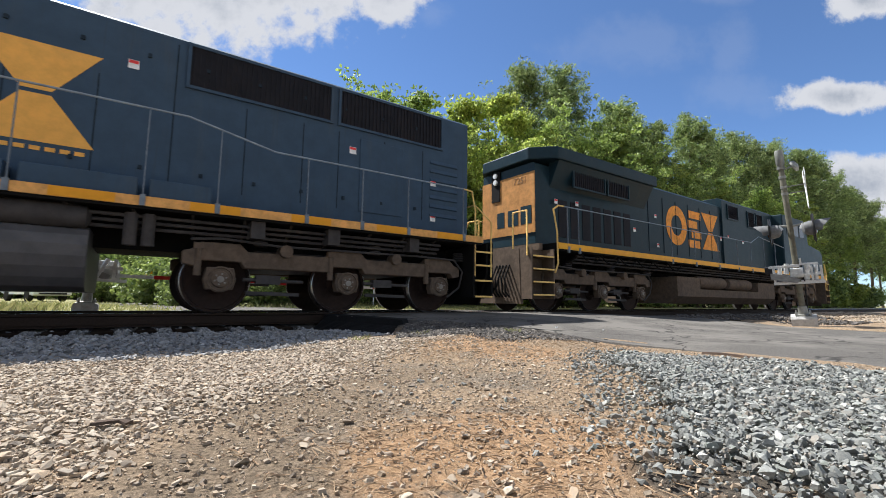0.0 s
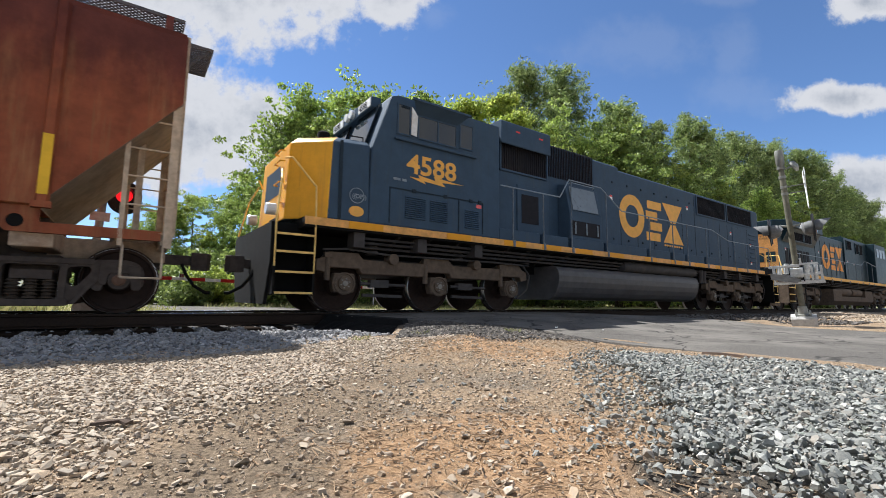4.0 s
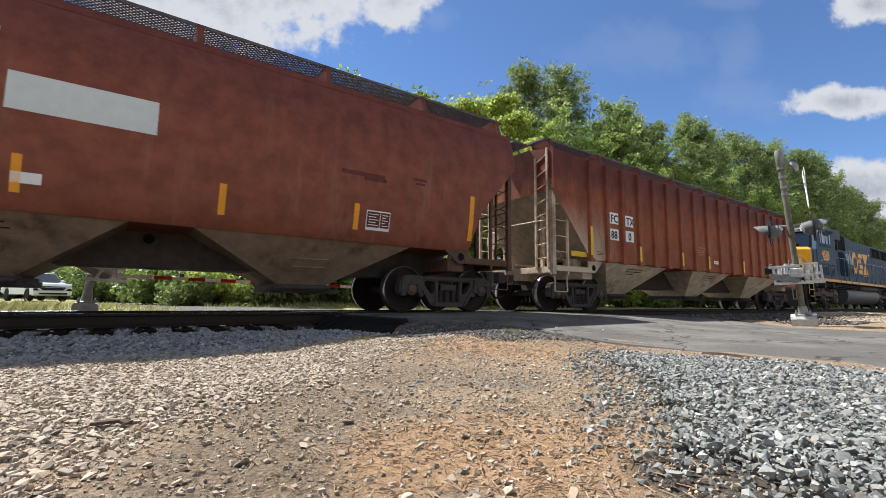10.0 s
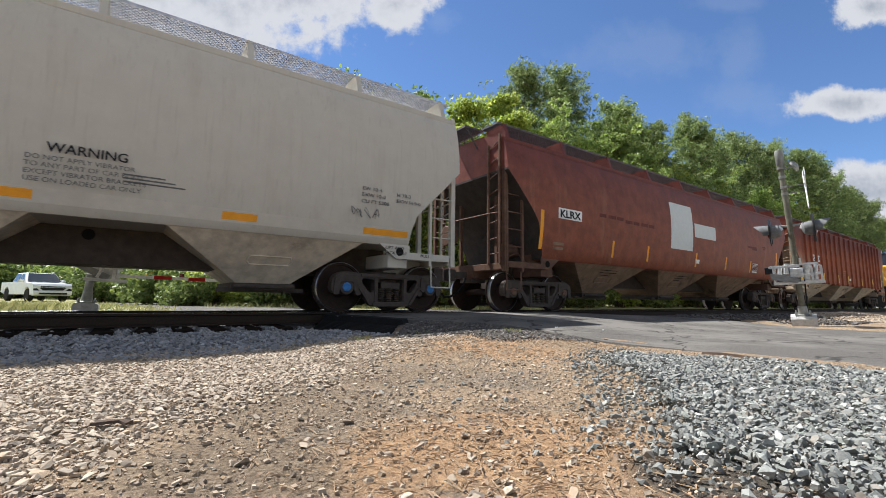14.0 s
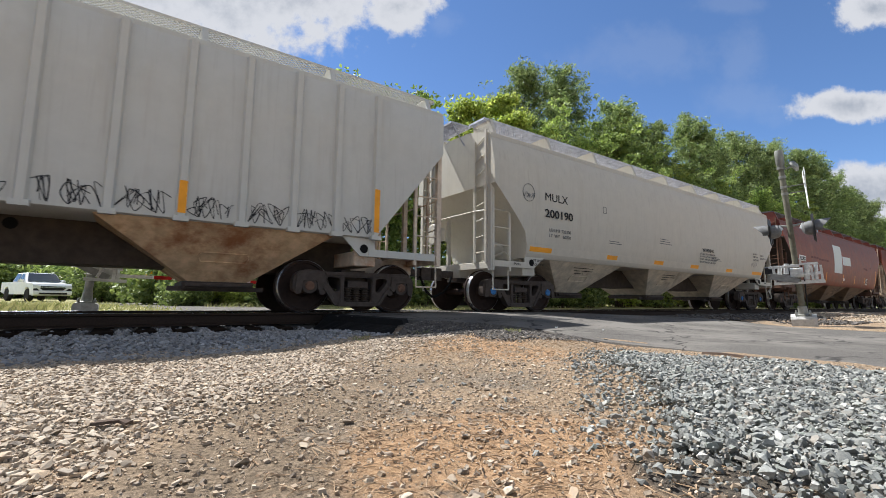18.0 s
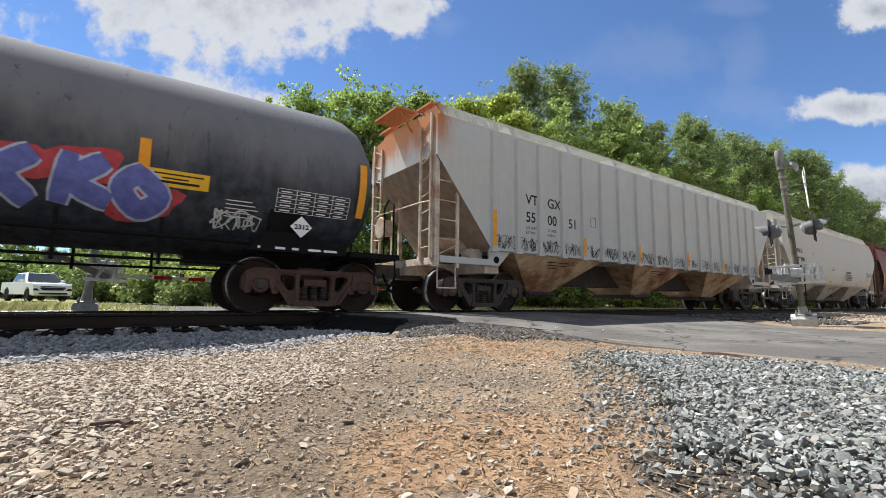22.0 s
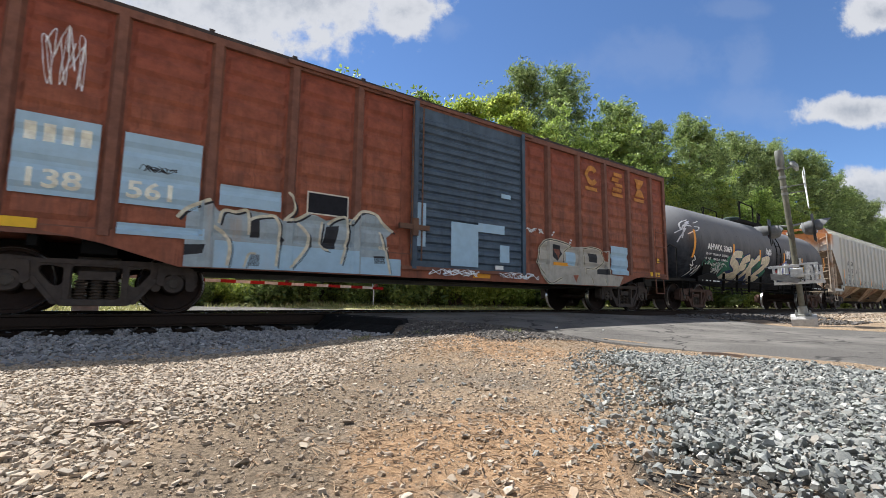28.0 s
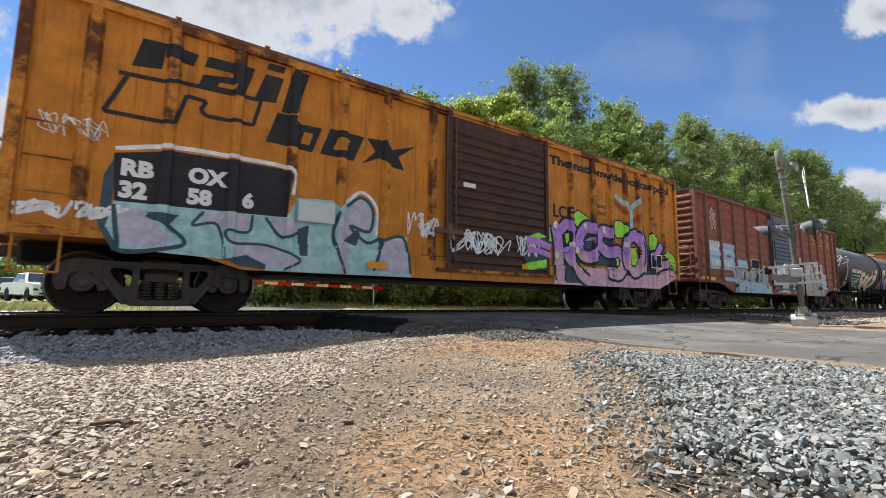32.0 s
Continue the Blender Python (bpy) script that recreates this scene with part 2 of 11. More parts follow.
# earth: dry dirt, pale grit to one side, brown needle litter, grass beyond the track
m, n, l, bs = nodes_of("earth")
co = n.new("ShaderNodeTexCoord").outputs["Object"]
sep = n.new("ShaderNodeSeparateXYZ")
l.new(co, sep.inputs[0])


def blob(cx, cy, rx, ry, edge=0.5):
    """A soft-edged, uneven stretch of the sheet."""
    mp = n.new("ShaderNodeMapping")
    mp.inputs["Location"].default_value = (-cx / rx, -cy / ry, 0)
    mp.inputs["Scale"].default_value = (1 / rx, 1 / ry, 0)
    l.new(co, mp.inputs[0])
    ln = n.new("ShaderNodeVectorMath")
    ln.operation = "LENGTH"
    l.new(mp.outputs[0], ln.inputs[0])
    ad = n.new("ShaderNodeMath")
    ad.operation = "ADD"
    l.new(ln.outputs["Value"], ad.inputs[0])
    wob = n.new("ShaderNodeMapRange")
    wob.inputs["To Min"].default_value, wob.inputs["To Max"].default_value = -0.5, 0.5
    l.new(noise_node(n, l, co, 2.2, 6, 0.7), wob.inputs["Value"])
    l.new(wob.outputs[0], ad.inputs[1])
    return ramp(n, l, ad.outputs[0], 1.0, 1.0 - edge)


grit = noise_node(n, l, co, 55, 8, 0.75)
dirt_col = mixed(n, l, ramp(n, l, grit, 0.3, 0.7), (0.095, 0.068, 0.043), (0.45, 0.33, 0.215))
litter = mixed(n, l, ramp(n, l, noise_node(n, l, co, 38, 8, 0.8), 0.3, 0.7), (0.16, 0.095, 0.05), (0.52, 0.335, 0.19))
col = mixed(n, l, blob(1.05, -7.95, 0.8, 0.6), dirt_col, litter)
col = mixed(n, l, blob(3.0, -5.6, 0.7, 1.5), col, litter)
col = mixed(n, l, blob(1.45, -8.45, 0.35, 0.3), col, mixed(n, l, ramp(n, l, grit, 0.3, 0.7), (0.04, 0.033, 0.027), (0.16, 0.135, 0.105)))
damp = noise_node(n, l, co, 1.7, 6, 0.7)
col = mixed(n, l, ramp(n, l, damp, 0.50, 0.62), col, mixed(n, l, ramp(n, l, grit, 0.3, 0.7), (0.075, 0.060, 0.044), (0.31, 0.25, 0.185)))
pale = mixed(n, l, ramp(n, l, grit, 0.3, 0.7), (0.12, 0.094, 0.068), (0.47, 0.385, 0.29))
col = mixed(n, l, blob(-1.2, -6.2, 1.9, 1.7), col, pale)
# packed dark earth along the edge of the gravel
packed = mixed(n, l, ramp(n, l, grit, 0.3, 0.7), (0.07, 0.053, 0.036), (0.33, 0.25, 0.17))
for where in ((0.30, -7.70, 0.32, 0.55), (0.75, -7.05, 0.50, 0.42), (1.55, -6.55, 0.75, 0.42)):
    col = mixed(n, l, blob(*where), col, packed)
track_bed = mixed(n, l, ramp(n, l, grit, 0.3, 0.7), (0.035, 0.033, 0.03), (0.15, 0.14, 0.13))
ab = n.new("ShaderNodeMath")
ab.operation = "ABSOLUTE"
l.new(sep.outputs["Y"], ab.inputs[0])
col = mixed(n, l, ramp(n, l, ab.outputs[0], 4.0, 2.6), col, track_bed)
grass = mixed(n, l, ramp(n, l, noise_node(n, l, co, 1.5, 8, 0.7), 0.35, 0.65), (0.17, 0.175, 0.07), (0.39, 0.345, 0.18))
col = mixed(n, l, ramp(n, l, sep.outputs["Y"], 3.4, 4.6), col, grass)
l.new(col, bs.inputs["Base Color"])
bs.inputs["Roughness"].default_value = 0.95
bs.inputs["Specular IOR Level"].default_value = 0.1
bp = n.new("ShaderNodeBump")
bp.inputs["Strength"].default_value, bp.inputs["Distance"].default_value = 0.9, 0.02
l.new(grit, bp.inputs["Height"])
l.new(bp.outputs[0], bs.inputs["Normal"])
EARTH = m
ground = grid_mesh("ground", verts, faces, EARTH, smooth=True)
tagged(ground, "dry gravelly dirt with pine needles beside the railway", "ground", kind="structure")

# asphalt
m, n, l, bs = nodes_of("asphalt")
co = n.new("ShaderNodeTexCoord").outputs["Object"]
g1 = noise_node(n, l, co, 120, 4, 0.7)
col = mixed(n, l, ramp(n, l, g1, 0.3, 0.7), (0.062, 0.057, 0.051), (0.15, 0.139, 0.124))
wear = noise_node(n, l, co, 0.8, 6, 0.65)
col = mixed(n, l, ramp(n, l, wear, 0.42, 0.62), col, (0.165, 0.152, 0.134))
vor = n.new("ShaderNodeTexVoronoi")
vor.feature = "DISTANCE_TO_EDGE"
vor.inputs["Scale"].default_value = 0.55
wv = n.new("ShaderNodeVectorMath")
wv.operation = "ADD"
nz = n.new("ShaderNodeTexNoise")
nz.inputs["Scale"].default_value = 2.0
l.new(co, nz.inputs["Vector"])
l.new(co, wv.inputs[0])
l.new(nz.outputs["Color"], wv.inputs[1])
l.new(wv.outputs[0], vor.inputs["Vector"])
crack = ramp(n, l, vor.outputs["Distance"], 0.016, 0.003)
col = mixed(n, l, crack, col, (0.045, 0.042, 0.038))
l.new(col, bs.inputs["Base Color"])
bs.inputs["Roughness"].default_value = 0.95
bs.inputs["Specular IOR Level"].default_value = 0.12
bp = n.new("ShaderNodeBump")
bp.inputs["Strength"].default_value, bp.inputs["Distance"].default_value = 0.5, 0.006
l.new(g1, bp.inputs["Height"])
l.new(bp.outputs[0], bs.inputs["Normal"])
ASPHALT = m


def road_mesh(name, ys, label):
    vs, fs = [], []
    for y in ys:
        x0 = road_left(y)
        row = [x0 + ROAD_WIDE * k / 12 for k in range(13)]
        row[0] += 0.10 * noise.noise((y * 2.1, 5.0, 0))
        z = road_height(y)
        vs.append((row[0] - 0.05, y, z - 0.26))
        vs += [(x, y, z - 0.03 * abs((x - x0) / ROAD_WIDE - 0.5) - (0.02 if k in (0, 12) else 0)) for k, x in enumerate(row)]
        vs.append((row[-1] + 0.05, y, z - 0.26))
    k = 15
    for j in range(len(ys) - 1):
        fs += [(j * k + i, j * k + i + 1, (j + 1) * k + i + 1, (j + 1) * k + i) for i in range(k - 1)]
    e = len(vs) - k
    fs += [tuple(range(k)), tuple(range(e, e + k))]
    return tagged(grid_mesh(name, vs, fs, ASPHALT), label, "road", kind="structure")


# black that holds the deep shade below the broken asphalt edge
SHADE_BLACK = mat("shade_black_asphalt", (0.010, 0.010, 0.010), (0.02, 0.019, 0.018), 0.8, grain=30, bump=0.5)


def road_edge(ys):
    """The broken face of the asphalt and the hollow between it and the ballast, both coloured black for their deep
    shade.
    """
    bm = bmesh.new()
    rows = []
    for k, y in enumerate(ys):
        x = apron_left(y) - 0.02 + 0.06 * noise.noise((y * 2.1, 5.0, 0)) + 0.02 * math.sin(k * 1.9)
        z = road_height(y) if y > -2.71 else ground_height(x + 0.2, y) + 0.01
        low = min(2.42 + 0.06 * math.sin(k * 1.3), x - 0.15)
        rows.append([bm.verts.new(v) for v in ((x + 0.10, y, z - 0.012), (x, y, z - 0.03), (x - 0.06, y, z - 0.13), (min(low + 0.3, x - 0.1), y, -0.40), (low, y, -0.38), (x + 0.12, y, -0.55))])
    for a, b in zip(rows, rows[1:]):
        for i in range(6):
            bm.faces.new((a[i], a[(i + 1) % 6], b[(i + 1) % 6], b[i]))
    return tagged(part("road_edge", bm, SHADE_BLACK), "broken edge of the asphalt road, coloured black for its shade", "road edge", kind="structure")


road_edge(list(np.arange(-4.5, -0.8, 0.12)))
road_mesh("road_near", [-30, -20, -14] + list(np.arange(-10, -0.8, 0.4)) + [-0.82], "worn grey asphalt road with cracks up to the rails")
road_mesh("road_between_rails", list(np.arange(-0.64, 0.66, 0.16)), "asphalt filling between the two rails")
road_mesh("road_far", [0.82] + list(np.arange(1.2, 10, 0.8)) + [12, 18, 30], "asphalt road beyond the railway crossing")

RAIL_STEEL = mat("rail_steel", (0.04, 0.026, 0.019), (0.018, 0.012, 0.009), 0.7, 0.3, grain=30)
RAIL_TOP = mat("rail_top", (0.55, 0.55, 0.56), (0.3, 0.3, 0.3), 0.25, 1.0, grain=20)
TIE_WOOD = mat("tie_wood", (0.022, 0.016, 0.012), (0.009, 0.007, 0.006), 1.0, bump=0.6, bumpscale=40, spec=0.02)
for side in (-0.755, 0.755):
    rail = thing("rail", "brown rusty steel rail with a polished running surface", "rail", "rails of the track")
    tagged(rail, kind="structure")
    bm = bmesh.new()
    prism(bm, [(side + q * dy, RAIL_Z + z) for q, pts in ((1, ((0.08, -0.205), (0.08, -0.19), (0.013, -0.168), (0.011, -0.052), (0.039, -0.038), (0.039, -0.006))), (-1, ((0.039, -0.006), (0.039, -0.038), (0.011, -0.052), (0.013, -0.168), (0.08, -0.19), (0.08, -0.205)))) for dy, z in pts], -300, 300, "x")
    part("rail_body", bm, RAIL_STEEL, rail)
    bm = bmesh.new()
    prism(bm, [(side - 0.036, RAIL_Z - 0.006), (side + 0.036, RAIL_Z - 0.006), (side + 0.028, RAIL_Z), (side - 0.028, RAIL_Z)], -300, 300, "x")
    part("running_surface", bm, RAIL_TOP, rail, "polished steel")
tm = None
for k in range(-14, 46):
    x = k * 0.495 + TIE_AT
    if road_left(0) - 0.4 < x < road_left(0) + ROAD_WIDE + 0.4:
        continue
    if tm is None:
        bm = bmesh.new()
        box(bm, -0.125, 0.125, -1.39, 1.39, -0.2, 0.0)
        bmesh.ops.bevel(bm, geom=bm.edges[:], offset=0.012, segments=1, affect="EDGES")
        tie = part("railway_tie", bm, TIE_WOOD)
        tagged(tie, "dark creosoted timber railway tie in ballast", "railway tie", "ties under the rails")
        tm = tie
    else:
        tie = copy_thing(tm, pose(0, 0, 0))
    random.seed(k + 500)
    tie.matrix_basis = pose(x, random.uniform(-0.05, 0.05), RAIL_Z - 0.225, 0, 0, random.uniform(-1.5, 1.5))
# ---- stones ----
def stone_shapes(count, seed, flat=0.7):
    """Chunky crushed stones: hulls of points strewn over rough blocks."""
    rng = np.random.default_rng(seed)
    out = []
    for _ in range(count):
        p = rng.normal(size=(13, 3))
        p /= np.abs(p).max(1)[:, None] ** 0.75 * np.linalg.norm(p, axis=1)[:, None] ** 0.25
        p *= rng.uniform(0.80, 1.0, (13, 1)) * 0.52 * np.array([rng.uniform(1.1, 1.5), rng.uniform(0.85, 1.1), flat * rng.uniform(0.8, 1.2)])
        bm = bmesh.new()
        for q in p:
            bm.verts.new(q)
        made = bmesh.ops.convex_hull(bm, input=bm.verts[:])
        bmesh.ops.delete(bm, geom=[v for v in made["geom_interior"] if isinstance(v, bmesh.types.BMVert)], context="VERTS")
        bmesh.ops.triangulate(bm, faces=bm.faces[:])
        bmesh.ops.recalc_face_normals(bm, faces=bm.faces[:])
        bm.verts.index_update()
        out.append((np.array([v.co for v in bm.verts]), np.array([[v.index for v in f.verts] for f in bm.faces])))
        bm.free()
    return out


def stones(name, label, material, spots, sizes, seed, flat=0.7, sink=0.25, coarse=False, tilt=0.45):
    """Loose stones at spots (x, y), each with its own turn and size, bedded in the ground."""
    rng = np.random.default_rng(seed)
    shapes = stone_shapes(32, seed, flat)
    vs, fs = [], []
    block = np.array([(-1, -1, -1), (1, -1, -1), (1, 1, -1), (-1, 1, -1), (-1, -1, 1), (1, -1, 1), (1, 1, 1), (-1, 1, 1)]) * 0.42
    small = []
    for _ in range(32):
        b = block * rng.uniform(0.62, 1.08, (8, 3))
        b[4:, :2] *= rng.uniform(0.55, 0.95)
        small.append(b * np.array([rng.uniform(1.05, 1.5), rng.uniform(0.8, 1.1), flat * rng.uniform(0.8, 1.25)]))
    few_tri = np.array([(0, 2, 1), (0, 3, 2), (4, 5, 6), (4, 6, 7), (0, 1, 5), (0, 5, 4), (1, 2, 6), (1, 6, 5), (2, 3, 7), (2, 7, 6), (3, 0, 4), (3, 4, 7)])
    at = 0
    for i, (x, y, lift) in enumerate(spots):
        s = sizes[i]
        tiny = coarse or s < 0.026
        e = Euler((rng.normal(0, tilt), rng.normal(0, tilt), rng.uniform(0, 6.3))).to_matrix()
        v, tri = (small[rng.integers(32)], few_tri) if tiny else shapes[rng.integers(32)]
        v = (v * s) @ np.array(e).T
        v += np.array([x, y, ground_height(x, y) + lift + s * flat * (0.5 - sink)])
        vs.append(v)
        fs.append(tri + at)
        at += len(v)
    v, f = np.concatenate(vs), np.concatenate(fs)
    me = bpy.data.meshes.new(name)
    me.vertices.add(len(v))
    me.vertices.foreach_set("co", v.ravel())
    me.loops.add(len(f) * 3)
    me.loops.foreach_set("vertex_index", f.ravel())
    me.polygons.add(len(f))
    me.polygons.foreach_set("loop_start", np.arange(len(f)) * 3)
    me.polygons.foreach_set("loop_total", np.full(len(f), 3))
    me.polygons.foreach_set("use_smooth", np.zeros(len(f), dtype=bool))
    me.update(calc_edges=True)
    me.materials.append(material)
    return tagged(new(name, me), label, "gravel", kind="stuff")


def stone_mat(name, colours, rough=0.85, dust=(0.30, 0.25, 0.19)):
    m, n, l, b = nodes_of(name)
    rnd = n.new("ShaderNodeNewGeometry").outputs["Random Per Island"]
    cr = n.new("ShaderNodeValToRGB")
    el = cr.color_ramp.elements
    el[0].color, el[0].position = (*colours[0], 1), 0
    el[1].color, el[1].position = (*colours[-1], 1), 1
    for i, c in enumerate(colours[1:-1]):
        e = el.new((i + 1) / (len(colours) - 1))
        e.color = (*c, 1)
    l.new(rnd, cr.inputs[0])
    co = n.new("ShaderNodeTexCoord").outputs["Object"]
    g = noise_node(n, l, co, 90, 5, 0.7)
    col = mixed(n, l, ramp(n, l, g, 0.35, 0.8), cr.outputs[0], dust)
    l.new(col, b.inputs["Base Color"])
    b.inputs["Roughness"].default_value = rough
    bp = n.new("ShaderNodeBump")
    bp.inputs["Strength"].default_value, bp.inputs["Distance"].default_value = 0.35, 0.004
    l.new(noise_node(n, l, co, 220, 4), bp.inputs["Height"])
    l.new(bp.outputs[0], b.inputs["Normal"])
    return m


def scatter(seed, count, xr, yr, keep):
    """Spots in a stretch of the plan; keep gives the share of stones kept there, 0 to 1."""
    rng = np.random.default_rng(seed)
    out = []
    for x, y in zip(rng.uniform(*xr, count), rng.uniform(*yr, count)):
        if rng.random() < keep(x, y):
            out.append((x, y, 0.0))
    return out


def wob(x, y, s=1.3, k=0.0):
    return noise.noise((x * s + k, y * s, 0.5 + k))


def inside(poly, x, y):
    hit = False
    for (xa, ya), (xb, yb) in zip(poly, poly[1:] + poly[:1]):
        if (ya > y) != (yb > y) and x < (xb - xa) * (y - ya) / (yb - ya) + xa:
            hit = not hit
    return hit


PILE = [(1.36, -9.2), (1.30, -9.0), (1.36, -8.52), (1.50, -8.41), (1.80, -8.12), (2.22, -7.76), (2.56, -7.4), (2.88, -7.08), (3.2, -6.82), (3.5, -6.66), (3.85, -6.98), (4.05, -7.6), (4.1, -8.2), (4.0, -8.9), (3.6, -9.25), (2.9, -9.4), (2.2, -9.3), (1.6, -9.35)]


def on_road(x, y):
    return road_left(y) - 0.05 < x < road_left(y) + ROAD_WIDE + 0.1


def pile_share(x, y):
    q, r = 0.20 * wob(x, y, 2.2, 4) + 0.18 * wob(x, y, 9.0, 2), 0.18 * wob(x, y, 8.0, 7)
    q -= 0.10
    if inside(PILE, x + q, y + r):
        return 1.0
    # a thin scatter of stones has rolled off the spread
    return 0.10 if inside(PILE, x + 0.25 + q, y - 0.2 + r) or inside(PILE, x + q, y - 0.35 + r) else 0.0


def tan_share(x, y):
    if on_road(x, y) or pile_share(x, y) > 0.5:
        return 0
    if y < -5.2 and road_left(y) - x < 0.75 + 0.2 * wob(x, y, 3.0, 6):
        return 0.10
    if y > -4.75 and x > apron_left(y) - 0.05:
        return 0.04
    if y > -4.3 and x > 2.3:
        return 0
    # pale gravel lies beside the ballast and thins towards the bare dirt
    edge = float(np.interp(x, (-0.5, 0.0, 0.24, 0.44, 0.72, 1.42, 2.8), (-8.4, -7.6, -7.2, -6.85, -6.55, -6.05, -5.0)))
    d = y - edge + 0.35 * wob(x, y, 1.1) + 0.3 * wob(x, y, 3.7)
    return max(0.05, step(-0.25, 0.45, d) * step(-3.8, -2.4, x + 0.6 * wob(x, y, 1.5)))


def bed_share(x, y):
    if on_road(x, y) or y < -4.25 - 0.3 * wob(x, y, 0.8, 9) or x > 2.5 - 0.12 * (y + 2) + 0.12 * wob(x, y, 2.0):
        return 0
    if y > -1.75 and abs((x - TIE_AT + 0.2475) % 0.495 - 0.2475) < 0.15:
        return 0.12
    if y > -1.30:
        return 0.7
    return 1


TAN_STONE = stone_mat("tan_stone", [(0.18, 0.138, 0.095), (0.45, 0.36, 0.255), (0.33, 0.245, 0.16), (0.58, 0.49, 0.37), (0.15, 0.12, 0.09), (0.48, 0.35, 0.225), (0.29, 0.23, 0.17), (0.42, 0.345, 0.255), (0.25, 0.185, 0.125)])
BLUE_STONE = stone_mat("blue_grey_stone", [(0.09, 0.094, 0.086), (0.20, 0.207, 0.19), (0.31, 0.315, 0.285), (0.12, 0.127, 0.117), (0.24, 0.247, 0.225), (0.06, 0.064, 0.062), (0.50, 0.49, 0.435), (0.17, 0.183, 0.17), (0.27, 0.22, 0.165), (0.105, 0.112, 0.103), (0.22, 0.24, 0.20)], 0.75, (0.215, 0.212, 0.188))
BED_STONE = stone_mat("track_stone", [(0.15, 0.15, 0.155), (0.31, 0.31, 0.31), (0.22, 0.213, 0.21), (0.44, 0.435, 0.425), (0.11, 0.11, 0.115), (0.33, 0.32, 0.30)], 0.85, (0.23, 0.215, 0.195))
rng = np.random.default_rng(5)
sp = scatter(11, 120000, (-4.0, 3.3), (-8.6, -3.7), tan_share)
stones("pale_gravel", "loose pale tan angular gravel stones", TAN_STONE, sp, rng.gamma(3.8, 0.0047, len(sp)).clip(0.010, 0.034), 21, flat=0.62, tilt=0.3, sink=0.22)
sp = scatter(12, 30000, (-9.5, 3.2), (-4.7, -0.85), bed_share)
sp += [(x, y, 0.02) for x, y, _ in scatter(15, 9000, (-9.5, 3.2), (-3.6, -1.4), bed_share)]
DARK_BED_STONE = stone_mat("dark_track_stone", [(0.04, 0.036, 0.032), (0.10, 0.09, 0.08), (0.07, 0.06, 0.05), (0.14, 0.125, 0.11)], 0.8, (0.06, 0.05, 0.04))
# stones under the rails get the dark colour in place of the train's shade
black = [p[1] > -1.12 + 0.12 * wob(p[0], p[1], 1.4) for p in sp]
shade_spots, sp = [p for p, k in zip(sp, black) if k], [p for p, k in zip(sp, black) if not k]
stones("oily_ballast", "ballast stones under the rails, coloured dark for the train's shade", DARK_BED_STONE, shade_spots, rng.gamma(6, 0.0062, len(shade_spots)).clip(0.018, 0.06), 28)
stones("track_ballast", "grey crushed stone ballast along the ties", BED_STONE, sp, rng.gamma(6, 0.0062, len(sp)).clip(0.018, 0.06), 22)
sp = scatter(13, 112000, (1.0, 4.8), (-9.7, -6.0), pile_share)
sp = [(x, y, (0.0, 0.02, 0.045)[i % 3]) for i, (x, y, _) in enumerate(sp)]
for p in scatter(14, 110, (1.0, 2.6), (-8.5, -6.6), lambda x, y: 1.0):
    sp.append(p)
stones("blue_grey_ballast", "spread of fresh blue-grey crushed stone on dirt", BLUE_STONE, sp, rng.gamma(4.5, 0.0038, len(sp)).clip(0.010, 0.037), 23, flat=0.68, tilt=0.5)
sp = scatter(16, 9000, (10.5, 30), (-6.0, -1.2), lambda x, y: 0 if on_road(x, y) or (y < -4.2 and x < 14) else 0.9)
rail_side = [p[1] > 0.66 * p[0] - 17.0 + 0.4 * wob(p[0], p[1], 0.7) for p in sp]
dark, sp = [p for p, k in zip(sp, rail_side) if k], [p for p, k in zip(sp, rail_side) if not k]
stones("far_dark_ballast", "dark ballast stones along the rails", DARK_BED_STONE, dark, rng.gamma(8, 0.0075, len(dark)).clip(0.03, 0.1), 29)
stones("far_ballast", "pale tan ballast stones past the road", TAN_STONE, sp, rng.gamma(8, 0.0075, len(sp)).clip(0.03, 0.1), 24)
GRIT_STONE = stone_mat("brown_grit", [(0.16, 0.12, 0.08), (0.42, 0.315, 0.205), (0.24, 0.19, 0.135), (0.60, 0.495, 0.37), (0.12, 0.10, 0.08), (0.48, 0.31, 0.18), (0.30, 0.245, 0.185)], 0.9, (0.31, 0.24, 0.165))
sp = scatter(17, 105000, (-2.5, 5.6), (-8.75, -4.2), lambda x, y: 0.0 if on_road(x, y) or pile_share(x, y) > 0.5 else 0.40 + 0.25 * step(-6.0, -7.6, y))
stones("grit", "fine grit and pebbles on the bare dirt", GRIT_STONE, sp, rng.gamma(2.2, 0.0034, len(sp)).clip(0.003, 0.022), 25, coarse=True)
CRUMB = stone_mat("asphalt_crumb", [(0.03, 0.028, 0.026), (0.06, 0.055, 0.05), (0.09, 0.08, 0.07), (0.14, 0.12, 0.10), (0.05, 0.045, 0.04), (0.34, 0.30, 0.25)], 0.9, (0.08, 0.065, 0.05))
sp = scatter(18, 46000, (2.3, 5.3), (-5.7, -2.7), lambda x, y: 0.95 * step(-5.7, -5.1, y + 0.25 * wob(x, y, 2.5, 6)) * (apron_left(y) + 0.04 < x if y > -4.6 else step(1.7, 0.9, road_left(y) - x + 0.3 * wob(x, y, 3.0, 6))) * (road_left(y) > x - 0.12))
stones("asphalt_crumbs", "dark crumbled asphalt along the road's edge", CRUMB, sp, rng.gamma(4, 0.0062, len(sp)).clip(0.01, 0.05), 26)

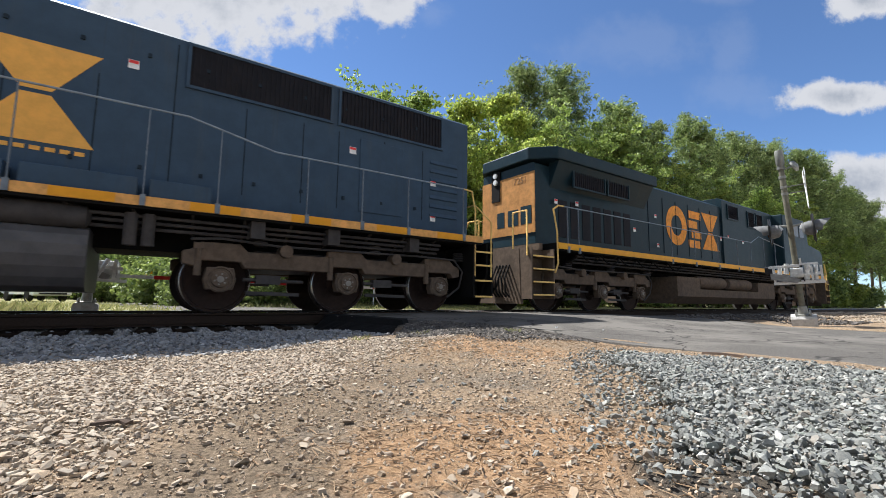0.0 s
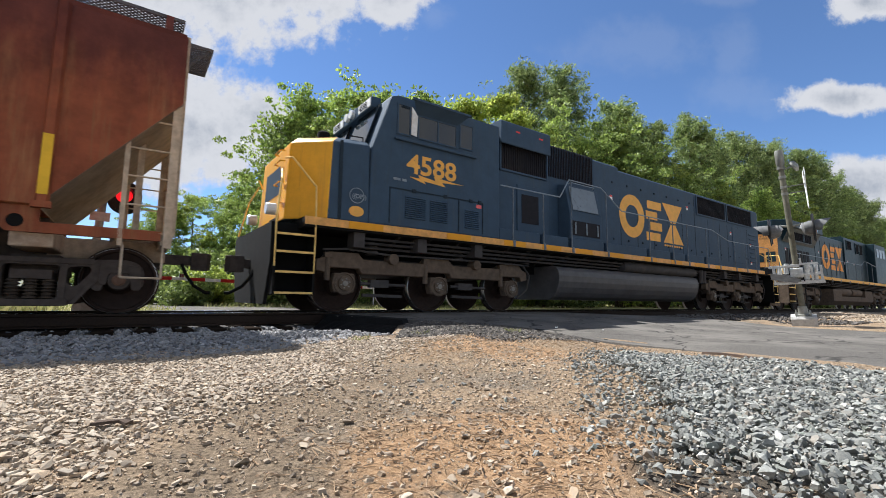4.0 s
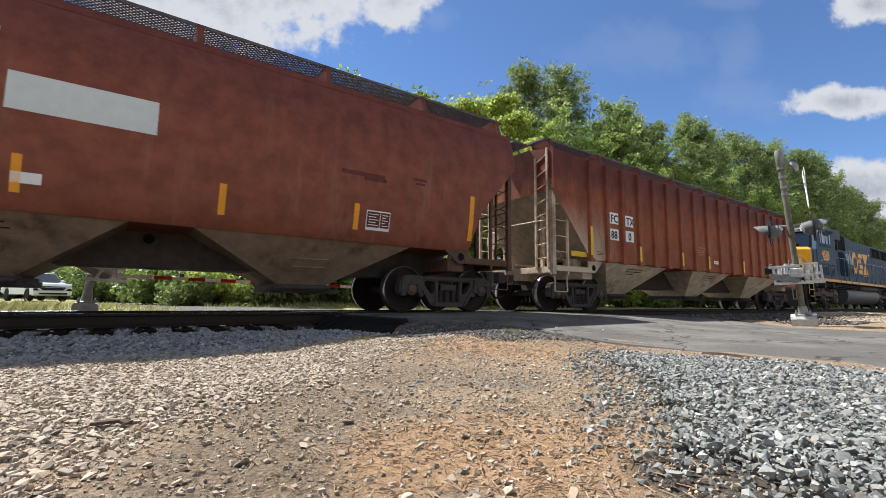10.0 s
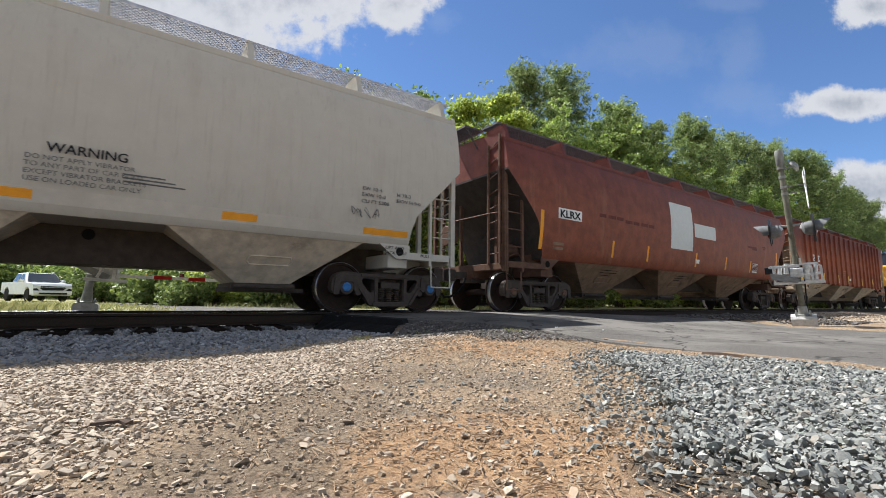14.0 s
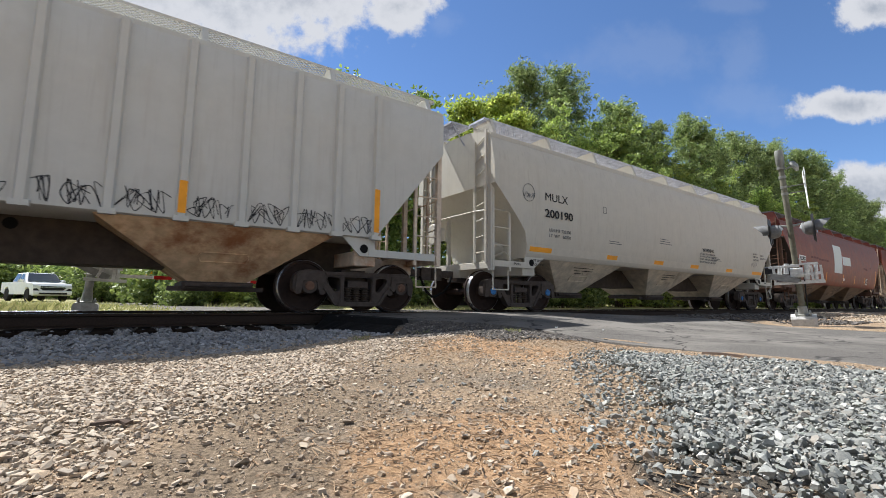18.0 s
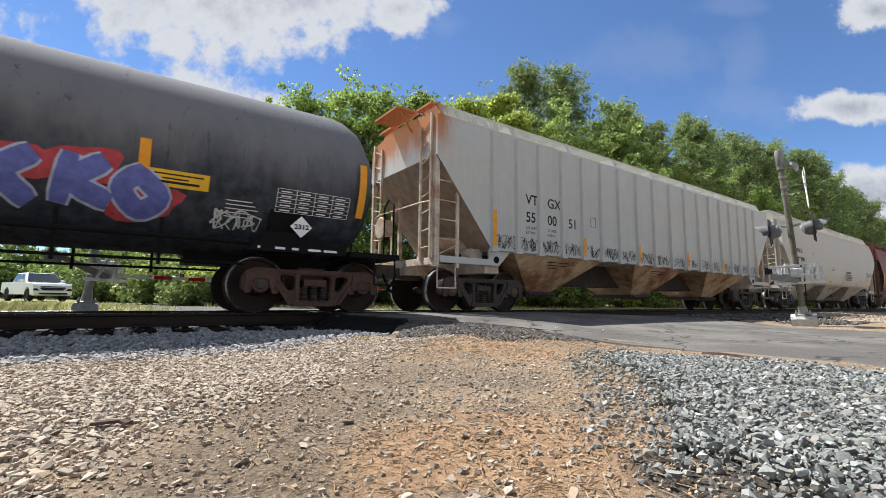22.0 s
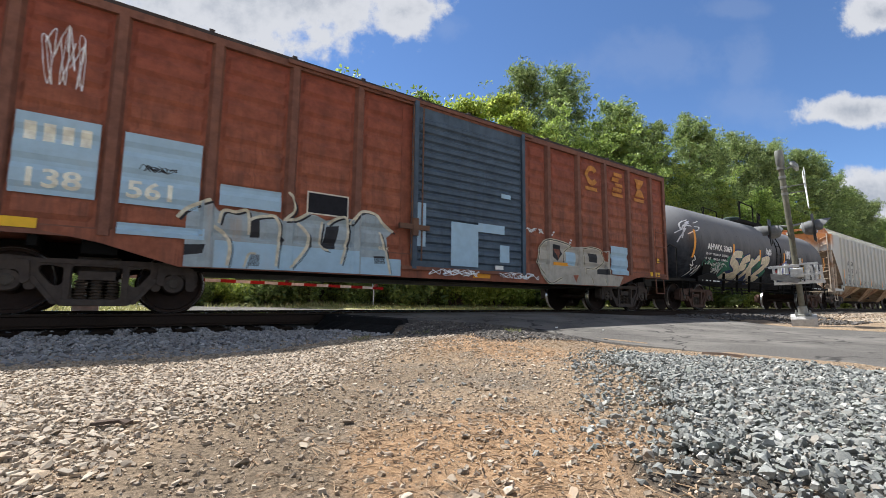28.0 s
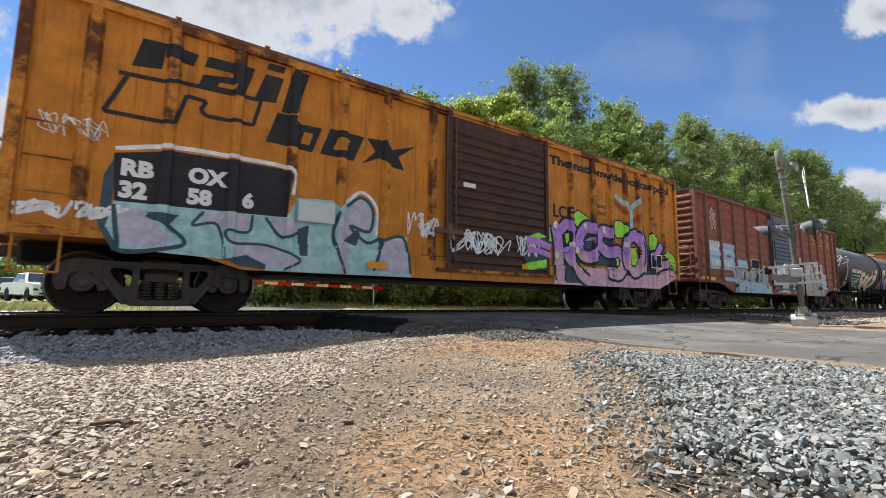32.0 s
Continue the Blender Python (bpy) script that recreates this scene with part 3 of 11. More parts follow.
# pine needles and straw on the dirt
NEEDLE = stone_mat("dry_needle", [(0.22, 0.135, 0.07), (0.42, 0.28, 0.16), (0.30, 0.19, 0.10), (0.52, 0.39, 0.25)], 0.85, (0.36, 0.25, 0.15))
rng = np.random.default_rng(31)
vs, fs = [], []


def litter_share(x, y):
    a = ((x - 1.05) / 0.75) ** 2 + ((y + 7.95) / 0.6) ** 2
    b = ((x - 3.6) / 1.6) ** 2 + ((y + 5.7) / 0.9) ** 2
    return max(step(1.5, 0.4, a + 0.5 * wob(x, y, 2.5)), 0.8 * step(1.4, 0.5, b + 0.4 * wob(x, y, 2)), 0.05)


for x, y, _ in scatter(32, 15000, (-1.5, 5.5), (-8.75, -4.8), lambda x, y: 0 if on_road(x, y) or pile_share(x, y) > 0.5 else litter_share(x, y)):
    a, s = rng.uniform(0, math.pi), rng.uniform(0.025, 0.085)
    dx, dy = math.cos(a) * s / 2, math.sin(a) * s / 2
    wx, wy = -math.sin(a) * 0.0012, math.cos(a) * 0.0012
    z = ground_height(x, y) + rng.uniform(0.004, 0.016)
    t = rng.uniform(-0.008, 0.008)
    k = len(vs)
    vs += [(x - dx - wx, y - dy - wy, z - t), (x + dx - wx, y + dy - wy, z + t), (x + dx + wx, y + dy + wy, z + t), (x - dx + wx, y - dy + wy, z - t), (x, y, z + 0.004)]
    fs += [(k, k + 1, k + 4), (k + 1, k + 2, k + 4), (k + 2, k + 3, k + 4), (k + 3, k, k + 4)]
tagged(grid_mesh("pine_needles", vs, fs, NEEDLE), "dry brown pine needles scattered on dirt", "needles", kind="stuff")


# ---- plants ----
def leaf_mat(name, a, b, through=0.45):
    m, n, l, bs = nodes_of(name)
    rnd = n.new("ShaderNodeNewGeometry").outputs["Random Per Island"]
    col = mixed(n, l, rnd, a, b)
    obr = n.new("ShaderNodeObjectInfo").outputs["Random"]
    hs = n.new("ShaderNodeHueSaturation")
    mr = n.new("ShaderNodeMapRange")
    mr.inputs["To Min"].default_value, mr.inputs["To Max"].default_value = 0.75, 1.2
    l.new(obr, mr.inputs["Value"])
    l.new(mr.outputs[0], hs.inputs["Value"])
    l.new(col, hs.inputs["Color"])
    col = hs.outputs[0]
    l.new(col, bs.inputs["Base Color"])
    bs.inputs["Roughness"].default_value = 0.55
    tr = n.new("ShaderNodeBsdfTranslucent")
    l.new(col, tr.inputs["Color"])
    mx = n.new("ShaderNodeMixShader")
    mx.inputs[0].default_value = through
    l.new(bs.outputs[0], mx.inputs[1])
    l.new(tr.outputs[0], mx.inputs[2])
    l.new(mx.outputs[0], n["Material Output"].inputs["Surface"])
    return m


BARK = mat("bark", (0.13, 0.10, 0.075), (0.06, 0.045, 0.035), 0.95, bump=0.8, bumpscale=14)
LEAF_BRIGHT = leaf_mat("bright_leaf", (0.17, 0.25, 0.04), (0.54, 0.60, 0.13), 0.45)
LEAF_MID = leaf_mat("mid_leaf", (0.12, 0.19, 0.04), (0.42, 0.53, 0.13), 0.42)
LEAF_PINE = leaf_mat("pine_needle_leaf", (0.08, 0.13, 0.04), (0.40, 0.49, 0.17), 0.42)
LEAF_DRY = leaf_mat("weed_leaf", (0.185, 0.21, 0.065), (0.37, 0.345, 0.155), 0.4)


def leaves_mesh(points, size, seed, thin=0.55):
    """A kite-shaped leaf or sprig at each point."""
    rng = np.random.default_rng(seed)
    k = len(points)
    d = rng.normal(size=(k, 3))
    d /= np.linalg.norm(d, axis=1)[:, None]
    e = np.cross(d, rng.normal(size=(k, 3)))
    e /= np.linalg.norm(e, axis=1)[:, None] + 1e-9
    s = size * rng.uniform(0.6, 1.4, (k, 1))
    p = np.array(points)
    bend = np.cross(d, e) * s * 0.18
    v = np.stack([p - d * s / 2, p + e * s * thin / 2 + bend, p + d * s / 2, p - e * s * thin / 2 + bend], 1).reshape(-1, 3)
    i = np.arange(k)[:, None] * 4
    if thin < 0.3:
        # needle sprigs are single slivers
        v = v.reshape(-1, 4, 3)[:, :3].reshape(-1, 3)
        return v, np.arange(k)[:, None] * 3 + np.array([[0, 1, 2]])
    f = np.concatenate([i + np.array([[0, 1, 2]]), i + np.array([[0, 2, 3]])], 0)
    return v, f


def fast_mesh(name, v, f, material, parent=None):
    me = bpy.data.meshes.new(name)
    me.vertices.add(len(v))
    me.vertices.foreach_set("co", np.asarray(v, dtype=np.float32).ravel())
    me.loops.add(len(f) * 3)
    me.loops.foreach_set("vertex_index", f.ravel())
    me.polygons.add(len(f))
    me.polygons.foreach_set("loop_start", np.arange(len(f)) * 3)
    me.polygons.foreach_set("loop_total", np.full(len(f), 3))
    me.update(calc_edges=True)
    me.materials.append(material)
    ob = new(name, me)
    if parent is not None:
        ob.parent = parent
    return ob


def tree(label, kind, h, seed, leaf, count):
    """A tapered trunk with limbs, and a crown of many leaves in uneven clumps with gaps."""
    rng = np.random.default_rng(seed)
    ob = thing("tree", label, "tree", "trees of the wood")
    bm = bmesh.new()
    lean = rng.normal(0, 0.03, 2)
    pts = [Vector((lean[0] * h * t + 0.15 * math.sin(3 * t + seed), lean[1] * h * t, h * t * 0.94)) for t in np.linspace(0, 1, 7)]
    r0 = 0.012 * h + 0.03
    for a, b, i in zip(pts, pts[1:], range(6)):
        rod(bm, a, b, r0 * (1 - i / 6.4), 8, r0 * (1 - (i + 1) / 6.4))
    tips = []
    limbs = 84 if kind == "pine" else 24
    for i in range(limbs):
        t = rng.uniform(0.30 if kind == "pine" else 0.16, 0.99)
        a = pts[0].lerp(pts[-1], t)
        ang = i * 2.4 + rng.normal(0, 0.4)
        if kind == "pine":
            reach = h * 0.21 * (1.12 - t) ** 0.62 * rng.uniform(0.45, 1.25)
            up = rng.uniform(-0.1, 0.7)
        else:
            reach = h * 0.30 * math.sin(math.pi * (0.12 + 0.8 * t)) ** 0.8 * rng.uniform(0.55, 1.15)
            up = rng.uniform(0.15, 0.9)
        b = a + Vector((math.cos(ang) * reach, math.sin(ang) * reach, up * reach))
        rod(bm, a, b, r0 * 0.28 * (1.1 - t), 5, 0.012)
        for q in ((0.4, 0.6, 0.8, 1.0) if kind == "pine" else (0.5, 0.78, 1.0)):
            tips.append((a.lerp(b, q), reach))
        c = a.lerp(b, 0.6) + Vector((rng.normal(), rng.normal(), rng.normal() * 0.5)) * reach * 0.35
        rod(bm, a.lerp(b, 0.4), c, 0.02, 4, 0.008)
        tips.append((c, reach))
    part("trunk", bm, BARK, ob, "grey-brown bark")
    per = count // len(tips)
    allp = []
    for c, reach in tips:
        sub = 5 if kind == "pine" else 4
        for _ in range(sub):
            o = np.array(c) + rng.normal(0, 0.2, 3) * reach
            rad = (0.062 if kind == "pine" else 0.115) * h ** 0.5 * rng.uniform(0.5, 1.5)
            pp = rng.normal(size=(per // sub, 3))
            pp *= (rng.uniform(0.35, 1, (len(pp), 1)) ** 0.5) / (np.linalg.norm(pp, axis=1)[:, None] + 1e-9)
            allp.append(o + pp * rad * (np.array([1.1, 1.1, 0.85]) if kind == "pine" else np.array([1.25, 1.25, 0.65])))
    v, f = leaves_mesh(np.concatenate(allp), 0.27 if kind == "pine" else 0.22, seed + 1, 0.28 if kind == "pine" else 0.6)
    fast_mesh("crown", v, f, leaf, ob)
    return ob


KINDS = {
    "b1": (tree("broadleaf tree with bright yellow-green leaves", "broad", 13, 1, LEAF_BRIGHT, 19000), 13),
    "b2": (tree("leafy green broadleaf tree at the wood's edge", "broad", 14, 2, LEAF_MID, 19000), 14),
    "b3": (tree("slender broadleaf tree with an open crown", "broad", 12, 3, LEAF_MID, 11000), 12),
    "p1": (tree("tall pine tree with dark green needle tufts", "pine", 19, 4, LEAF_PINE, 34000), 19),
    "p2": (tree("pine tree with a broad ragged crown", "pine", 18, 5, LEAF_PINE, 34000), 18),
}
used = set()


def plant(kind, x, y, h, turn):
    ob, h0 = KINDS[kind]
    if kind in used:
        ob = copy_thing(ob, pose(0, 0, 0))
    used.add(kind)
    ob.matrix_basis = pose(x, y, ground_height(x, y) - 0.1, 0, 0, turn)
    s = (1.10 if kind[0] == "p" else 0.95) * h / h0
    ob.scale = (s, s, s)


# along the far side of the track: (kind, along, beyond, height)
WOOD = [("b3", 6.6, 17, 6.5), ("b2", 9.6, 19, 12.5), ("b3", 8.7, 16.5, 13.0), ("b2", 9.9, 18, 13.8), ("b3", 11.7, 17, 13.8), ("b3", 13.9, 18, 17.4), ("b2", 15.8, 17, 14.5), ("b2", 19.5, 19, 15.3), ("b1", 18.4, 15, 15.5), ("b1", 22.0, 16, 18.1), ("p1", 27.8, 18, 22.5), ("p2", 33.7, 19, 25.3), ("b2", 27.1, 15, 16.5), ("b1", 22.1, 14.5, 15.5), ("b2", 34.8, 15.5, 18.2), ("p1", 39.8, 17, 22.1), ("p2", 45.6, 18, 22.8), ("b2", 37.8, 14.5, 16.0), ("p1", 48.6, 17, 22.2), ("p2", 56.7, 18, 25.4), ("b1", 42.8, 14.5, 14.9), ("p1", 61.3, 17, 23.7), ("b2", 50.7, 14.5, 16.4), ("p2", 71.9, 18, 26.7), ("b1", 58.0, 14, 15.5), ("p1", 76.0, 16.5, 25.7), ("p2", 87.0, 17, 28.9), ("b2", 67.6, 14, 16.5), ("p1", 92.5, 15.5, 28.1), ("b1", 80.0, 13.5, 16.4), ("p2", 99.4, 15, 28.6), ("p1", 106.5, 14.5, 25.4), ("p2", 113.0, 14, 24.2), ("b2", 98.2, 13, 14.4), ("p1", 120.3, 13.5, 22.9), ("b2", 126.0, 13, 19.2), ("p2", 135.4, 13, 20.5), ("p1", 149.4, 13, 20.4)]
for i, (kind, x, y, h) in enumerate(WOOD):
    plant(kind, x, y, h * (1.05 if 9 < x < 13 else 0.92 if kind[0] == "p" else 0.97), i * 77)
# a second row closes the wood
for i in range(15):
    random.seed(900 + i)
    plant(random.choice(("b2", "p1", "b2", "p2")), 17 + i * 7.5 + random.uniform(-1, 1), 22 + random.uniform(0, 4), (random.uniform(10, 12.5) + min(i, 10) * 0.5), i * 53)
# far trees past the road to the other side
for i, (kind, x, y, h) in enumerate((("b2", 3.5, 60, 12), ("b1", 6.5, 58, 13), ("b2", 9.5, 55, 13), ("b2", 12.5, 50, 14), ("b1", 15, 44, 14), ("b2", 0.8, 66, 10), ("b2", -12, 92, 8), ("b1", -17, 95, 9), ("b2", -23, 98, 8), ("b2", -6, 90, 9), ("b1", 14, 36, 13), ("b2", 10, 30, 11))):
    plant(kind, x, y, h * 1.15, i * 61)


def bush(label, leaf, r, seed, count, size=0.16):
    rng = np.random.default_rng(seed)
    ob = thing("bush", label, "bush", "bushes beyond the track")
    bm = bmesh.new()
    allp = []
    for k in range(14):
        a = rng.uniform(0, 6.28)
        d = rng.uniform(0.1, 0.8) * r
        tip = Vector((math.cos(a) * d, math.sin(a) * d, rng.uniform(0.4, 1.25) * r))
        rod(bm, (math.cos(a) * 0.1, math.sin(a) * 0.1, -0.1), tip, 0.02, 5, 0.006)
        pp = rng.normal(size=(count // 14, 3))
        pp *= (rng.uniform(0.3, 1, (len(pp), 1)) ** 0.5) / np.linalg.norm(pp, axis=1)[:, None]
        allp.append(np.array(tip) * np.array([1, 1, 0.8]) + pp * r * 0.42)
    part("stem", bm, BARK, ob)
    v, f = leaves_mesh(np.concatenate(allp), size, seed, 0.6)
    v[:, 2] = np.maximum(v[:, 2], 0.02)
    fast_mesh("foliage", v, f, leaf, ob)
    return ob


LEAF_BUSH = leaf_mat("bush_leaf", (0.08, 0.13, 0.035), (0.36, 0.44, 0.12), 0.38)
BUSHES = [bush("dense green roadside bush", LEAF_BUSH, 1.5, 61, 3000), bush("bright green leafy bush", LEAF_BRIGHT, 1.4, 62, 2800), bush("dark green thicket of leaves", LEAF_BUSH, 1.8, 63, 3400, 0.22)]
done = set()


def shrub(i, x, y, s, turn):
    ob = BUSHES[i]
    if i in done:
        ob = copy_thing(ob, pose(0, 0, 0))
    done.add(i)
    ob.matrix_basis = pose(x, y, ground_height(x, y), 0, 0, turn)
    ob.scale = (s, s, s)


for i in range(22):
    random.seed(300 + i)
    shrub(random.choice((0, 2, 2, 1)), 3.0 + i * 1.15 - 0.4, 17.5 + random.uniform(-1.5, 2.5) - 0.12 * i, random.uniform(0.75, 1.35), i * 47)
for i in range(30):
    random.seed(400 + i)
    shrub(random.choice((0, 2, 2, 1)), 14 + i * 3.2 + random.uniform(-1, 1), 11.5 + random.uniform(-1.0, 2.0), random.uniform(1.1, 2.1) + i * 0.02, i * 31)
for i in range(14):
    random.seed(450 + i)
    shrub(random.choice((0, 2, 0, 1)), -1.5 + i * 0.7, 30 + random.uniform(-2, 6), random.uniform(0.9, 1.5), i * 31)

for i in range(26):
    random.seed(480 + i)
    shrub(random.choice((2, 2, 0)), -17 + i * 0.85, 62 + random.uniform(-3, 8), random.uniform(2.0, 3.0), i * 37)
for i in range(24):
    random.seed(600 + i)
    shrub(random.choice((2, 2, 0)), -4 + i * 0.95, 50 + random.uniform(-3, 5), random.uniform(1.9, 2.7), i * 43)

for i in range(40):
    random.seed(520 + i)
    shrub(random.choice((2, 2, 0)), 2.5 + i * 1.5 + random.uniform(-0.4, 0.4), 20.5 + random.uniform(-1, 2) - 0.03 * i, random.uniform(1.2, 1.8), i * 29)

# grass beyond the track and tufts beside the road
rng = np.random.default_rng(77)
vs, fs = [], []


def blades(count, xr, yr, hr, wide, keep=None):
    for x, y in zip(rng.uniform(*xr, count), rng.uniform(*yr, count)):
        if keep and not keep(x, y):
            continue
        h, a = rng.uniform(*hr), rng.uniform(0, 6.28)
        z = ground_height(x, y) - 0.01
        ox, oy = rng.normal(0, 0.35, 2) * h
        wx, wy = math.cos(a) * wide, math.sin(a) * wide
        k = len(vs)
        vs.extend([(x - wx, y - wy, z), (x + wx, y + wy, z), (x + ox * 0.4 + wx * 0.6, y + oy * 0.4 + wy * 0.6, z + h * 0.6), (x + ox, y + oy, z + h)])
        fs.extend([(k, k + 1, k + 2), (k, k + 2, k + 3)])


off_road = lambda x, y: not on_road(x, y)
blades(14000, (-14, 18), (5.0, 17), (0.05, 0.22), 0.012, off_road)
blades(3000, (-9, -1.5), (4.0, 7.0), (0.15, 0.40), 0.014)
blades(1800, (3, 22), (13, 16.5), (0.12, 0.38), 0.016)
for cx, cy in ((4.2, -4.75), (4.35, -4.6), (5.55, -7.4), (5.5, -8.15), (3.1, -4.3), (2.2, -4.4)):
    blades(70, (cx - 0.13, cx + 0.13), (cy - 0.09, cy + 0.09), (0.02, 0.08), 0.003)
tagged(fast_mesh("grass", np.array(vs), np.array(fs), LEAF_DRY), "dry yellow-green grass beyond the track", "grass", kind="stuff")

# ---- clouds: a far bank that drifts ----
m, n, l, b = nodes_of("cloud")
co = n.new("ShaderNodeTexCoord").outputs["Object"]


def puff(cx, cy, rx, ry):
    mp = n.new("ShaderNodeMapping")
    mp.inputs["Location"].default_value = (-cx / rx, -cy / ry, 0)
    mp.inputs["Scale"].default_value = (1 / rx, 1 / ry, 0)
    l.new(co, mp.inputs[0])
    ln = n.new("ShaderNodeVectorMath")
    ln.operation = "LENGTH"
    l.new(mp.outputs[0], ln.inputs[0])
    sb = n.new("ShaderNodeMath")
    sb.operation = "SUBTRACT"
    sb.inputs[0].default_value = 1.0
    l.new(ln.outputs["Value"], sb.inputs[1])
    return sb.outputs[0]


def mathn(op, a, b2):
    q = n.new("ShaderNodeMath")
    q.operation = op
    for v, s in ((a, q.inputs[0]), (b2, q.inputs[1])):
        if isinstance(v, (int, float)):
            s.default_value = v
        else:
            l.new(v, s)
    return q.outputs[0]


def most(spots):
    out = None
    for s in spots:
        v = puff(*s)
        out = v if out is None else mathn("MAXIMUM", out, v)
    return out


# places on the bank in hundredths of its distance
K = 100 / 780.66


def bank(*px):
    return [((x - 784) * K, (441 - y) * K, rx * K, ry * K) for x, y, rx, ry in px]


lump = noise_node(n, l, co, 0.11, 9, 0.62)
lump2 = noise_node(n, l, co, 0.035, 5, 0.55)
wobble = mathn("ADD", mathn("MULTIPLY", mathn("SUBTRACT", lump, 0.5), 1.7), mathn("MULTIPLY", mathn("SUBTRACT", lump2, 0.5), 0.9))
full = mathn("ADD", most(bank((440, -30, 330, 175), (700, 10, 90, 60), (300, 235, 330, 130), (60, 230, 200, 140), (1500, 185, 110, 34), (1545, 15, 95, 45), (1550, 345, 130, 75), (1580, 410, 80, 30), (-500, 0, 600, 300), (2300, 250, 500, 200), (800, -900, 900, 300))), wobble)
thin = mathn("ADD", most(bank((1310, 180, 110, 50), (1315, 95, 50, 70), (1120, 95, 160, 60), (1290, 5, 90, 25), (150, 420, 260, 60), (780, 40, 40, 30))), wobble)
a1 = ramp(n, l, full, 0.02, 0.42)
a2 = mathn("MULTIPLY", ramp(n, l, thin, -0.05, 0.8), 0.09)
alpha = mathn("MAXIMUM", a1, a2)
shade = ramp(n, l, mathn("ADD", full, mathn("MULTIPLY", mathn("SUBTRACT", noise_node(n, l, co, 0.06, 6, 0.6), 0.5), 1.6)), 0.45, 1.35)
col = mixed(n, l, shade, (0.95, 0.96, 1.0), (0.52, 0.57, 0.66))
em = n.new("ShaderNodeEmission")
l.new(col, em.inputs["Color"])
em.inputs["Strength"].default_value = 0.47
tr = n.new("ShaderNodeBsdfTransparent")
mx = n.new("ShaderNodeMixShader")
l.new(alpha, mx.inputs[0])
l.new(tr.outputs[0], mx.inputs[1])
l.new(em.outputs[0], mx.inputs[2])
l.new(mx.outputs[0], n["Material Output"].inputs["Surface"])
bm = bmesh.new()
bmesh.ops.create_grid(bm, x_segments=1, y_segments=1, size=220)
clouds = part("cloud_backdrop", bm, m)
clouds.scale = (35, 35, 35)
tagged(clouds, "white and grey cumulus clouds drifting over blue sky", "cloud", kind="structure")
CLOUD_AT = look(EYE, AIM, 0.723) @ Matrix.Translation((0, 0, -3500))
# ---- rolling stock ----
MOVERS = []      # (thing, x at 16 s)
WHEELS = []      # (wheelset, place on its bogie, radius)
IRON = mat("dark_cast_iron", (0.085, 0.067, 0.056), (0.022, 0.017, 0.015), 0.75, 0.2, grain=9, stain=0.7)
WHEEL_RUST = mat("wheel_rust", (0.044, 0.028, 0.022), (0.015, 0.011, 0.009), 0.65, 0.4, grain=12)
BRIGHT = mat("worn_bright_steel", (0.42, 0.41, 0.40), (0.18, 0.16, 0.14), 0.3, 1.0)
BLACKISH = mat("underframe_black", (0.008, 0.0075, 0.007), (0.02, 0.017, 0.014), 0.85)
CAP = mat("bearing_cap_steel", (0.08, 0.066, 0.054), (0.04, 0.032, 0.025), 0.5, 0.5)
SPRING = mat("spring_steel", (0.075, 0.056, 0.042), None, 0.6, 0.3)


def wheelset(parent, x, r, half=0.715, hub=None, axle_end=1.08):
    """Axle and two flanged wheels turned in one piece, with bright treads and end caps."""
    e = axle_end
    side = [(0.03, e + 0.045), (0.085, e + 0.03), (0.085, half + 0.10), (r * 0.30, half + 0.10), (r * 0.42, half + 0.045), (r - 0.06, half + 0.07), (r - 0.05, half + 0.11), (r - 0.008, half + 0.112), (r, half + 0.108), (r + 0.004, half + 0.012), (r + 0.028, half), (r + 0.028, half - 0.03), (0.085, half - 0.03)]
    bm = bmesh.new()
    lathe(bm, [(q, -y) for q, y in side] + side[::-1], (0, 0, 0), n=36)
    for f in bm.faces:
        c = f.calc_center_median()
        d = math.hypot(c.x, c.z)
        if abs(c.y) > e:
            f.material_index = 1
        elif r - 0.008 < d < r + 0.012 and abs(c.y) > half + 0.008:
            f.material_index = 2
    ws = part("wheelset", bm, [WHEEL_RUST, hub or CAP, BRIGHT], parent, smooth=True)
    ws.matrix_basis = pose(x, 0, r + RAIL_Z)
    WHEELS.append((ws, (x, 0, r + RAIL_Z), r))
    return ws


def cut_plate(bm, outer, holes, y0, y1):
    """A slab between y0 and y1 with an outline of (x, z) and holes through it."""
    edges = []
    for loop in (outer, *holes):
        vs = [bm.verts.new((x, y0, z)) for x, z in loop]
        edges += [bm.edges.new((a, b)) for a, b in zip(vs, vs[1:] + vs[:1])]
    made = bmesh.ops.triangle_fill(bm, edges=edges, use_beauty=True)
    faces = [f for f in made["geom"] if isinstance(f, bmesh.types.BMFace)]
    top = bmesh.ops.extrude_face_region(bm, geom=faces)
    bmesh.ops.translate(bm, vec=(0, y1 - y0, 0), verts=[v for v in top["geom"] if isinstance(v, bmesh.types.BMVert)])


def rounded(pts, r=0.05, n=3):
    """The outline with its corners cut round."""
    out = []
    for a, b, c in zip([pts[-1]] + pts[:-1], pts, pts[1:] + pts[:1]):
        a, b, c = Vector(a), Vector(b), Vector(c)
        p, q = b + (a - b).normalized() * min(r, (a - b).length * 0.45), b + (c - b).normalized() * min(r, (c - b).length * 0.45)
        for k in range(n + 1):
            t = k / n
            v = p * (1 - t) ** 2 + b * 2 * t * (1 - t) + q * t * t
            out.append((v.x, v.y))
    return out


